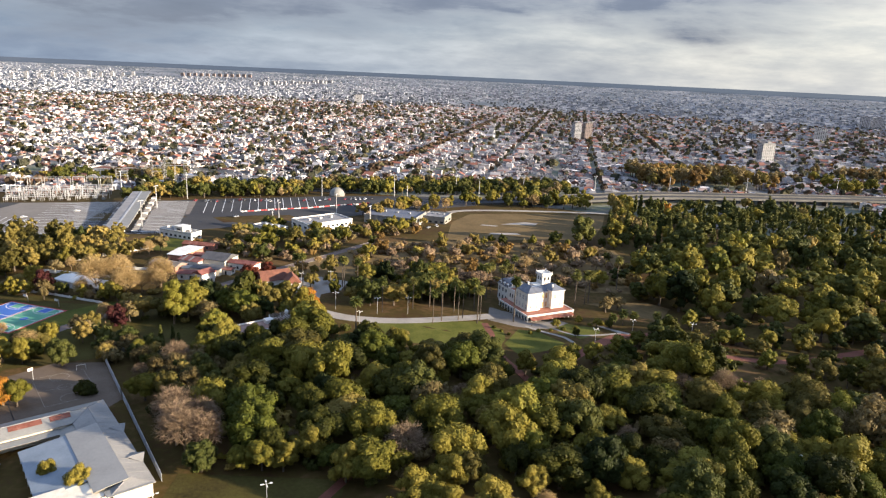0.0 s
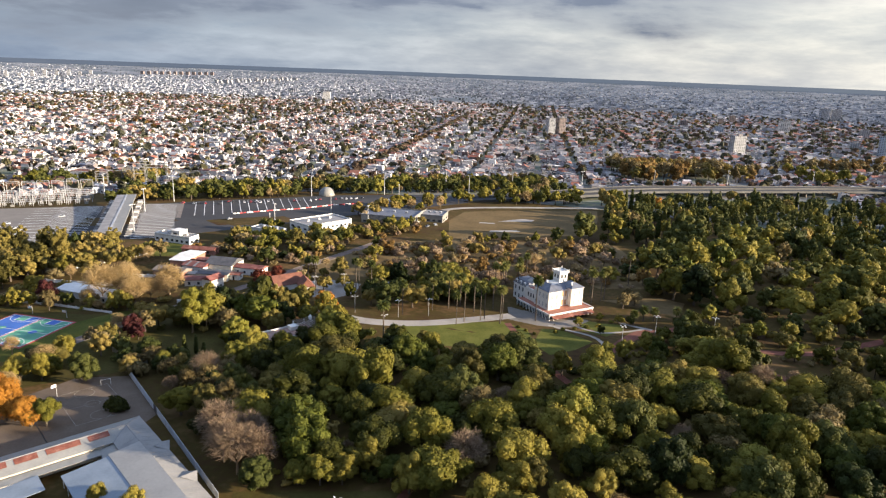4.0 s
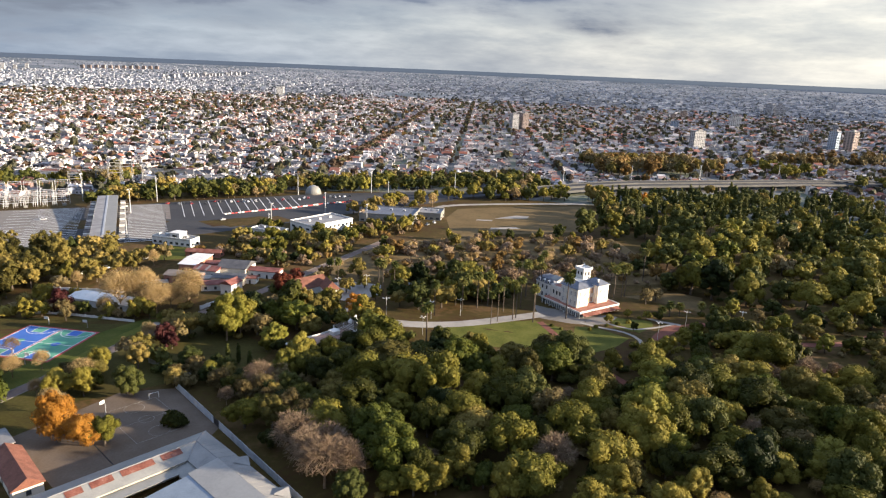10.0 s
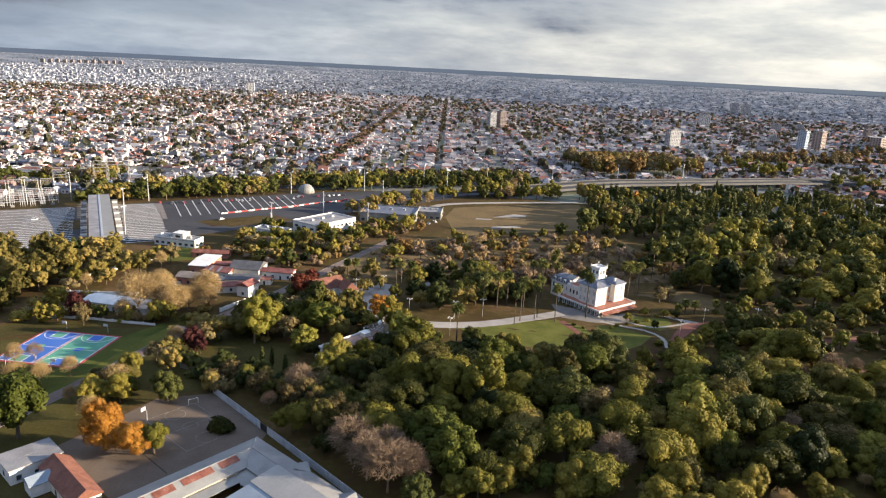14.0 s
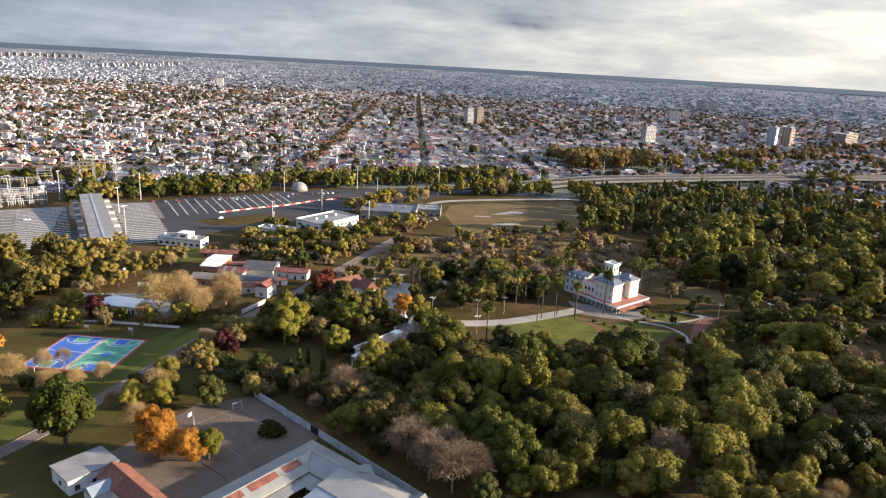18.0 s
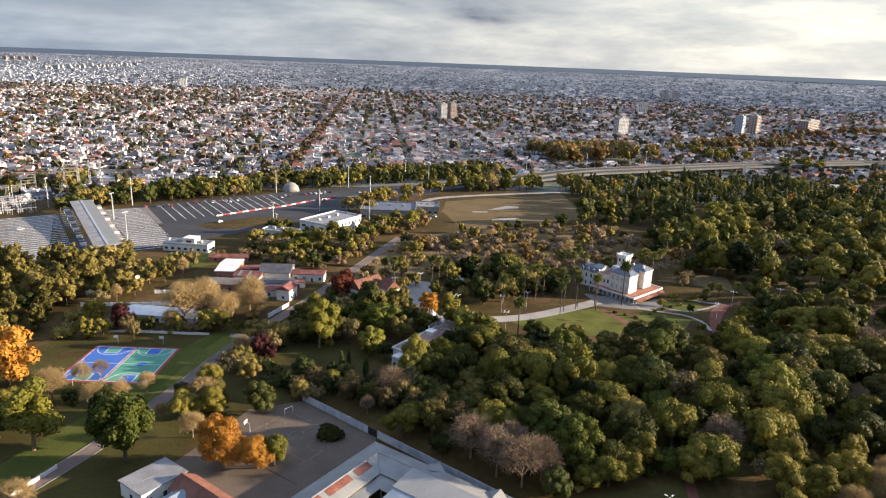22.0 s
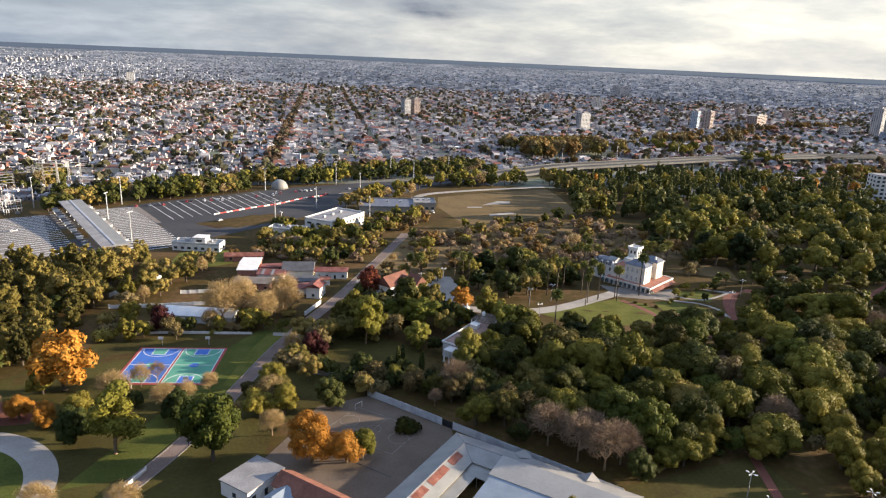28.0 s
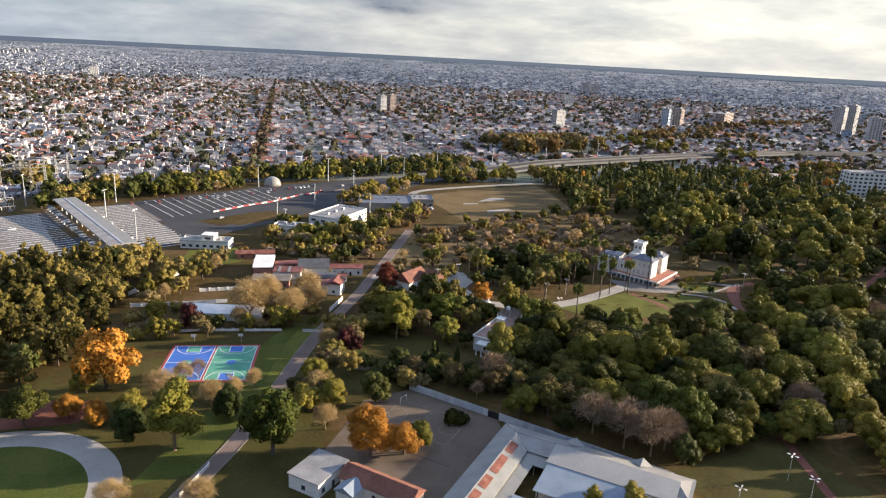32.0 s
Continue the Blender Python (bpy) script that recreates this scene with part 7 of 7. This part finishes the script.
for iu in range(-8, 26):
    for iv in range(-22, 30):
        cx, cy = to_world((iu + 0.5) * PITCH_U, (iv + 0.5) * PITCH_V)
        r = math.hypot(cx + 100, cy)
        if not (-48 < math.degrees(math.atan2(cx + 100, cy)) < 72) or r > 2850 or r < 560:
            continue
        bu, bv = PITCH_U - 10, PITCH_V - 11
        lot = 8.2 if r < 1400 else 12.0
        leafy = 0.5 + 1.1 * noise.noise(Vector((cx * 0.0035, cy * 0.0022, 8.0))) + 0.25 * noise.noise(Vector((cx * 0.013, cy * 0.011, 2.0)))
        for side in range(4):
            length = bu if side % 2 else bv
            n = int(length / lot)
            for k in range(n):
                if town.random() < 0.10 + 0.16 * max(0.0, leafy):
                    continue
                s = -length / 2 + length * (k + 0.5) / n
                half = (bv if side % 2 else bu) / 2
                inset = 0.0 if town.random() < 0.7 else town.uniform(2, 5)
                for piece in range(5 if r < 1300 else 3):
                    depth = town.uniform(6, 12) if piece == 0 else town.uniform(3.5, 8)
                    h = town.choice([2.9, 3.4, 4.0, 5.8, 6.4, 9.0], p=[0.28, 0.26, 0.17, 0.16, 0.10, 0.03]) if piece == 0 else town.choice([2.5, 2.9, 3.4, 5.6], p=[0.35, 0.3, 0.23, 0.12])
                    wide = (length / n - 0.1) * (1.0 if piece == 0 else town.uniform(0.45, 0.95))
                    off = half - inset - depth / 2
                    inset += depth + (town.uniform(0, 3.5) if piece else 0.05)
                    if inset > half - 4:
                        break
                    s2 = s + (town.uniform(-0.5, 0.5) * (length / n - wide))
                    u, v = ((s2, off) if side == 1 else (s2, -off) if side == 3 else (off, s2) if side == 0 else (-off, s2))
                    w, d = (wide, depth) if side % 2 else (depth, wide)
                    x, y = to_world((iu + 0.5) * PITCH_U + u, (iv + 0.5) * PITCH_V + v)
                    if not in_town(x, y):
                        continue
                    HOMES.append((x, y, w, d, h))
                    if town.random() < (0.55 if r < 1500 else 0.25):
                        q = town.uniform(0.25, 0.5)
                        x2, y2 = to_world((iu + 0.5) * PITCH_U + u + town.uniform(-0.2, 0.2) * w, (iv + 0.5) * PITCH_V + v + town.uniform(-0.2, 0.2) * d)
                        HOMES.append((x2, y2, w * q, d * q, h + town.uniform(0.8, 2.2)))
                    if town.random() < 0.15:
                        break
        for k in range(12):
            for e in (-1, 1):
                if town.random() < 0.16 + 0.30 * leafy:
                    STREET_TREES.append((*to_world((iu + 0.5) * PITCH_U + e * (bu / 2 + 2.5), (iv + 0.5) * PITCH_V - bv / 2 + bv * k / 11), town.uniform(2.2, 4.6)))
                if town.random() < 0.08 + 0.26 * leafy:
                    STREET_TREES.append((*to_world((iu + 0.5) * PITCH_U - bu / 2 + bu * k / 11, (iv + 0.5) * PITCH_V + e * (bv / 2 + 2.5)), town.uniform(2.2, 4.6)))
        for k in range(22):
            if town.random() < 0.14 + 0.48 * leafy:
                STREET_TREES.append((*to_world((iu + 0.5) * PITCH_U + town.uniform(-0.42, 0.42) * bu, (iv + 0.5) * PITCH_V + town.uniform(-0.42, 0.42) * bv), town.uniform(1.8, 5.0)))


def raw_mesh(name, co, faces, sizes, mats, slot):
    """A mesh straight from arrays: corner places, corner indices of all faces in one row, and each face's size and material."""
    me = bpy.data.meshes.new(name)
    me.vertices.add(co.size // 3)
    me.vertices.foreach_set("co", co.ravel())
    me.loops.add(len(faces))
    me.loops.foreach_set("vertex_index", faces.astype(np.int32))
    me.polygons.add(len(sizes))
    me.polygons.foreach_set("loop_start", np.concatenate([[0], np.cumsum(sizes)[:-1]]).astype(np.int32))
    for m in mats:
        me.materials.append(m)
    me.polygons.foreach_set("material_index", slot.astype(np.int32))
    me.shade_flat()
    me.update(calc_edges=True)
    return me


def gabled_to_mesh(name, rows, wall, roof, ang):
    """Small pitched-roofed houses: four walls with their gables, and two slopes that overhang."""
    a = np.array(rows, float)
    n = len(a)
    base = np.interp(np.hypot(a[:, 0] + 100, a[:, 1]), R_KNOTS, Z_KNOTS)
    g = np.random.default_rng(21)
    turn = np.radians(ang + g.normal(0, 4, n) + np.where(g.random(n) < 0.5, 90, 0))
    c, s = np.cos(turn), np.sin(turn)
    rise = np.minimum(a[:, 2], a[:, 3]) * g.uniform(0.18, 0.34, n)

    def at(p, q, z, over=0.0):
        lx, ly = a[:, 2] * p * (1 + over), a[:, 3] * q * (1 + over)
        return np.stack([a[:, 0] + c * lx - s * ly, a[:, 1] + s * lx + c * ly, z], 1)
    top = base + a[:, 4]
    pts = [at(-0.5, -0.5, base - 2), at(0.5, -0.5, base - 2), at(0.5, 0.5, base - 2), at(-0.5, 0.5, base - 2),
           at(-0.5, -0.5, top), at(0.5, -0.5, top), at(0.5, 0.5, top), at(-0.5, 0.5, top), at(-0.5, 0, top + rise), at(0.5, 0, top + rise),
           at(-0.5, -0.5, top - 0.1, 0.09), at(0.5, -0.5, top - 0.1, 0.09), at(0.5, 0.5, top - 0.1, 0.09), at(-0.5, 0.5, top - 0.1, 0.09), at(-0.5, 0, top + rise + 0.12, 0.09), at(0.5, 0, top + rise + 0.12, 0.09)]
    co = np.stack(pts, 1)
    f = np.array([0, 1, 5, 4, 2, 3, 7, 6, 1, 2, 6, 9, 5, 3, 0, 4, 8, 7, 10, 11, 15, 14, 12, 13, 14, 15])
    faces = (np.arange(n)[:, None] * 16 + f[None]).ravel()
    return raw_mesh(name, co, faces, np.tile(np.array([4, 4, 5, 5, 4, 4]), n), [wall, roof], np.tile(np.array([0, 0, 0, 0, 1, 1]), n))


def openings_to_mesh(name, rows, material, ang):
    """Dark doors, windows and carports on the street sides of the nearer houses."""
    a = np.array(rows, float)
    n = len(a)
    base = np.interp(np.hypot(a[:, 0] + 100, a[:, 1]), R_KNOTS, Z_KNOTS)
    g = np.random.default_rng(23)
    co = []
    c, s = math.cos(radians(ang)), math.sin(radians(ang))
    for side in (0, 1):
        for off in (-0.24, 0.24):
            w, h, z = g.uniform(0.5, 1.6, n), g.uniform(0.5, 1.1, n), g.uniform(0.5, 1.2, n) + np.where(a[:, 4] > 5, g.integers(0, 2, n) * 2.9, 0)
            for dw, dz in ((-1, 0), (1, 0), (1, 1), (-1, 1)):
                if side == 0:
                    lx, ly = a[:, 2] * off + dw * w, -a[:, 3] / 2 - 0.5
                else:
                    lx, ly = (a[:, 2] / 2 + 0.5) * (1 if side == 1 else -1), a[:, 3] * off + dw * w
                co.append(np.stack([a[:, 0] + c * lx - s * ly, a[:, 1] + s * lx + c * ly, base + z + dz * h * 1.6], 1))
    co = np.stack(co, 1)
    k = co.shape[1]
    return raw_mesh(name, co, np.arange(n * k), np.full(n * k // 4, 4), [material], np.zeros(n * k // 4))


def boxes_to_mesh(name, rows, wall, roof, ang):
    """Plain rendered blocks: the walls of each are one island, its roof another."""
    a = np.array(rows, float)
    n = len(a)
    base = np.interp(np.hypot(a[:, 0] + 100, a[:, 1]), R_KNOTS, Z_KNOTS)
    turn = np.radians(ang + np.random.default_rng(9).normal(0, 2.5, n))
    c, s = np.cos(turn), np.sin(turn)
    corners = np.empty((n, 12, 3))
    for i, (p, q) in enumerate(((-0.5, -0.5), (0.5, -0.5), (0.5, 0.5), (-0.5, 0.5))):
        lx, ly = a[:, 2] * p, a[:, 3] * q
        X, Y = a[:, 0] + c * lx - s * ly, a[:, 1] + s * lx + c * ly
        for k, z in ((0, base - 2), (4, base + a[:, 4]), (8, base + a[:, 4] - (0.5 if roof is not None else 0))):
            corners[:, k + i] = np.stack([X, Y, z], 1)
    f = np.array([(0, 1, 5, 4), (1, 2, 6, 5), (2, 3, 7, 6), (3, 0, 4, 7), (8, 9, 10, 11)])
    faces = (np.arange(n)[:, None, None] * 12 + f[None]).reshape(-1, 4)
    me = bpy.data.meshes.new(name)
    me.vertices.add(n * 12)
    me.vertices.foreach_set("co", corners.ravel())
    me.loops.add(len(faces) * 4)
    me.loops.foreach_set("vertex_index", faces.ravel().astype(np.int32))
    me.polygons.add(len(faces))
    me.polygons.foreach_set("loop_start", np.arange(0, len(faces) * 4, 4, dtype=np.int32))
    me.materials.append(wall)
    me.materials.append(roof)
    me.polygons.foreach_set("material_index", np.tile(np.array([0, 0, 0, 0, 1], np.int32), n))
    me.shade_flat()
    me.update(calc_edges=True)
    return me


HOME_ANG = math.degrees(math.atan2(UX, UY))
# u runs along local y here, v along local x
HOMES.sort(key=lambda q: math.hypot(q[0] + 60, q[1]))
NEAR = [q for q in HOMES if -330 < q[0] < 560 and q[4] < 13][:300]
near_set = set(NEAR)
for x, y, w, d, h in NEAR:
    t = thing("town_house", x, y, -11.0 + town.normal(0, 4))
    tagged(t, ("low single-storey rendered town house" if h < 4.5 else "two-storey rendered town house with a flat roof" if h < 8 else "narrow three-storey rendered town house"), "house", "town houses")
    b = Build(); b.box(0, 0, -2, d, w, h + 2); b.box(0, -w / 2 + 0.1, h, d, 0.2, 0.5); b.box(0, w / 2 - 0.1, h, d, 0.2, 0.5)
    part("wall", b, M["near_walls"], t)
    b = Build()
    if town.random() < 0.35 and h < 8:
        b.gable(0, 0, h + 0.1, max(d, w), min(d, w), town.uniform(1.0, 2.2), 0 if d > w else 90, 0, 0.2)
    else:
        b.box(0, 0, h, d * 0.97, w * 0.97 - 0.3, 0.15)
        b.box(d * town.uniform(-0.3, 0.3), w * town.uniform(-0.25, 0.25), h + 0.15, d * 0.22, w * 0.22, town.uniform(1.0, 2.3))
    part("roof", b, M["near_roofs"], t)
    for k in (-0.25, 0.25):
        b = Build(); b.box(d * k, -w / 2, 0.9, 1.4, 0.12, 1.5)
        part("window", b, M["dark"], t)
rows = [(x, y, d, w, h) for x, y, w, d, h in HOMES if (x, y, w, d, h) not in near_set]
pitched = [q for q in rows if q[4] < 6.5 and min(q[2], q[3]) > 5 and town.random() < 0.42]
pitched_set = set(pitched)
flat_topped = [q for q in rows if q not in pitched_set]
tagged(new("town_houses", boxes_to_mesh("town_houses", flat_topped, M["houses"], M["roofs"], -11.0)), "low flat-roofed rendered town houses in street blocks", "houses", kind="stuff")
tagged(new("town_houses", gabled_to_mesh("town_houses", pitched, M["houses"], M["pitched_roofs"], -11.0)), "low town houses with pitched tile and sheet roofs", "houses", kind="stuff")
tagged(new("house_openings", openings_to_mesh("house_openings", [q for q in flat_topped if math.hypot(q[0] + 100, q[1]) < 1100], M["dark"], -11.0)), "dark windows and doorways of the town houses", "windows", kind="stuff")
far_rows = []
g = np.random.default_rng(5)
while len(far_rows) < 30000:
    r = 2650 + 1850 * g.random() ** 1.1
    az = radians(g.uniform(-46, 70))
    x, y = -100 + r * math.sin(az), r * math.cos(az)
    dens = noise.noise(Vector((x * 0.0022, y * 0.0012, 3.0)))
    if dens < -0.5 or g.random() > 1.3 - 0.9 * (r - 2650) / 2000:
        continue
    k = 0.85 - 0.55 * (r - 2650) / 1850
    far_rows.append((x, y, g.uniform(9, 30) * k, g.uniform(7, 16) * k, g.choice([3, 4.5, 7, 11], p=[0.5, 0.33, 0.13, 0.04]) * k))
tagged(new("distant_houses", boxes_to_mesh("distant_houses", far_rows, M["farhouses"], M["farhouses"], -11.0)), "distant town houses towards the horizon, paled and blued as by haze", "houses", kind="stuff")


def clump_mesh(name, rows, material, leaves=10):
    g = np.random.default_rng(3)
    verts, faces = [], []
    for x, y, r in rows:
        z = gz(x, y)
        for k in range(leaves):
            d = g.normal(size=3)
            d /= np.linalg.norm(d)
            d[2] = abs(d[2]) * 1.0 - 0.2
            p = np.array((x, y, z + r * 1.35)) + d * r * 0.8
            n = d + g.normal(size=3) * 0.3
            n /= np.linalg.norm(n)
            t = np.cross(n, g.normal(size=3))
            t /= np.linalg.norm(t)
            u = np.cross(n, t)
            s = r * g.uniform(0.7, 1.05)
            o = len(verts)
            verts += [p - t * s, p + u * s, p + t * s, p - u * s]
            faces.append((o, o + 1, o + 2, o + 3))
    me = bpy.data.meshes.new(name)
    me.from_pydata([tuple(v) for v in verts], [], faces)
    me.materials.append(material)
    return me


AVENUE = [(*to_world(u + town.uniform(-2, 2), -PITCH_V * k + e * 5.0 + town.uniform(-1.5, 1.5)), town.uniform(2.4, 4.2)) for k, lot in ((1, 0.5), (0, 0.05), (-1, 0.05), (3, 0.05)) for u in np.arange(-175, 1250, 6.5) for e in (-1, 1) if town.random() < lot]
AVENUE = [t for t in AVENUE if in_town(t[0], t[1])]
tagged(new("avenue_trees", clump_mesh("avenue_trees", AVENUE, M["leaf_avenue"])), "reddish-brown trees lining a long straight street", "trees", kind="stuff")
STREET_TREES = [t for t in STREET_TREES if in_town(t[0], t[1])]
for i, (k, w) in enumerate((("town", 0.30), ("plane", 0.05), ("street", 0.40), ("avenue", 0.25))):
    lo, hi = int(len(STREET_TREES) * sum((0.30, 0.05, 0.40, 0.25)[:i])), int(len(STREET_TREES) * sum((0.30, 0.05, 0.40, 0.25)[:i + 1]))
    town.shuffle(STREET_TREES) if i == 0 else None
    tagged(new("street_trees", clump_mesh("street_trees", STREET_TREES[lo:hi], M["leaf_" + k])), "small street trees among the town houses", "trees", kind="stuff")
far_trees = []
while len(far_trees) < 3000:
    r = 2600 + 1880 * g.random()
    az = radians(g.uniform(-46, 70))
    x, y = -100 + r * math.sin(az), r * math.cos(az)
    if noise.noise(Vector((x * 0.0022, y * 0.0012, 3.0))) < -0.1 or g.random() < 0.25:
        far_trees.append((x, y, g.uniform(2.4, 5.5) * (1 - 0.55 * (r - 2600) / 1880)))
tagged(new("distant_trees", clump_mesh("distant_trees", far_trees, M["leaf_faraway"], 5)), "distant tree belts in the town, tinted blue-grey as by haze", "trees", kind="stuff")

# ---- tower blocks ----
def block(x, y, w, d, h, ang, wall, n, storeys, label, name="apartment_tower"):
    t = thing(name, x, y, ang)
    tagged(t, label, "apartment building")
    b = Build(); b.box(0, 0, -2, w, d, h + 2)
    part("wall", b, wall, t)
    b = Build(); b.box(0, 0, h, w * 0.98, d * 0.98, 0.6); b.box(w * 0.1, 0, h, w * 0.35, d * 0.4, 3.2)
    part("roof", b, M["greyroof"], t)
    b = Build()
    for s in range(storeys):
        for i in range(n):
            b.box(-w / 2 + w * (i + 0.5) / n, -d / 2 - 0.02, 1.2 + s * h / storeys, w / n * 0.55, 0.3, h / storeys * 0.5)
        m_ = max(2, int(n * d / w))
        for i in range(m_):
            b.box(-w / 2 - 0.02, -d / 2 + d * (i + 0.5) / m_, 1.2 + s * h / storeys, 0.3, d / m_ * 0.5, h / storeys * 0.5)
    part("window_grid", b, M["glass"], t)["kind"] = "stuff"
    return t


PINK = mat("pinkish_render", [(0.19, 0.145, 0.13), (0.25, 0.20, 0.18), (0.30, 0.245, 0.225)], 0.1, 1.0, 0.85, 0)
PALE = mat("pale_grey_render", [(0.27, 0.27, 0.275), (0.345, 0.345, 0.35), (0.41, 0.41, 0.415)], 0.1, 1.0, 0.85, 0)
SKYBLUE = mat("light_blue_render", [(0.24, 0.30, 0.37), (0.32, 0.39, 0.46)], 0.1, 1.0, 0.8, 0)
block(294, 1466, 15, 18, 38, 12, PALE, 5, 14, "pale grey twin apartment tower with balconies")
block(318, 1472, 15, 18, 40, 12, PINK, 4, 14, "pinkish twin tower of flats")
block(590, 1220, 26, 14, 32, 15, PALE, 6, 12, "tall grey slab of flats")
block(880, 1230, 16, 16, 40, 30, SKYBLUE, 4, 13, "light blue apartment tower in the town")
block(925, 1240, 24, 18, 40, 30, PINK, 5, 13, "brown apartment tower in the town")
block(1450, 2340, 24, 20, 42, -11, PALE, 5, 18, "white apartment tower in the town")
block(1500, 2350, 34, 20, 38, -11, PALE, 8, 16, "white apartment tower in the town")
block(1000, 1790, 26, 18, 34, -11, M["white"], 5, 10, "white apartment block in the town")
block(-316, 2660, 26, 20, 32, 0, M["white"], 5, 9, "white tower among low houses")
block(1245, 1080, 24, 20, 64, 20, PALE, 6, 28, "tall white apartment tower with many storeys")
block(1290, 1085, 28, 20, 68, 20, PALE, 7, 30, "tall white apartment tower with many storeys")
block(1250, 1000, 34, 24, 48, 45, PALE, 7, 15, "grey apartment tower in the town")
block(1330, 980, 30, 24, 44, 45, PALE, 6, 14, "grey apartment tower in the town")
block(1160, 1330, 90, 22, 26, 30, PINK, 20, 7, "long brown slab of flats")
block(512, 494, 70, 18, 24, -28, M["white"], 14, 6, "white hospital slab with rows of windows", "hospital_building")
for i in range(18):
    a = town.uniform(22, 58)
    r = town.uniform(1600, 2550)
    block(-100 + r * math.sin(radians(a)), r * math.cos(radians(a)), town.uniform(12, 20), town.uniform(11, 16), town.uniform(14, 26), -11.0 + town.uniform(-4, 4), (PALE, SKYBLUE, PINK)[i % 3], 4, 7, "mid-rise apartment block in the town")
# housing estates towards the horizon
for i in range(26):
    block(-905 + i * 12 + town.uniform(-5, 5), 3350 + i * 18 + town.uniform(-40, 40), town.uniform(8, 17), 16, town.uniform(8, 15), -10, PALE, 3, 5, "white slab of a distant housing estate")
for i in range(12):
    block(-1378 + i * 28, 3700 + i * 16, 18, 10, 15, -10, PINK, 3, 6, "brown slab of a distant housing estate")
for i in range(12):
    block(-1850 + i * 27, 2900 + i * 55, 14, 12, 14 + (i * 7 % 5) * 3, 10, PALE, 3, 8, "pale tower of a distant housing estate")
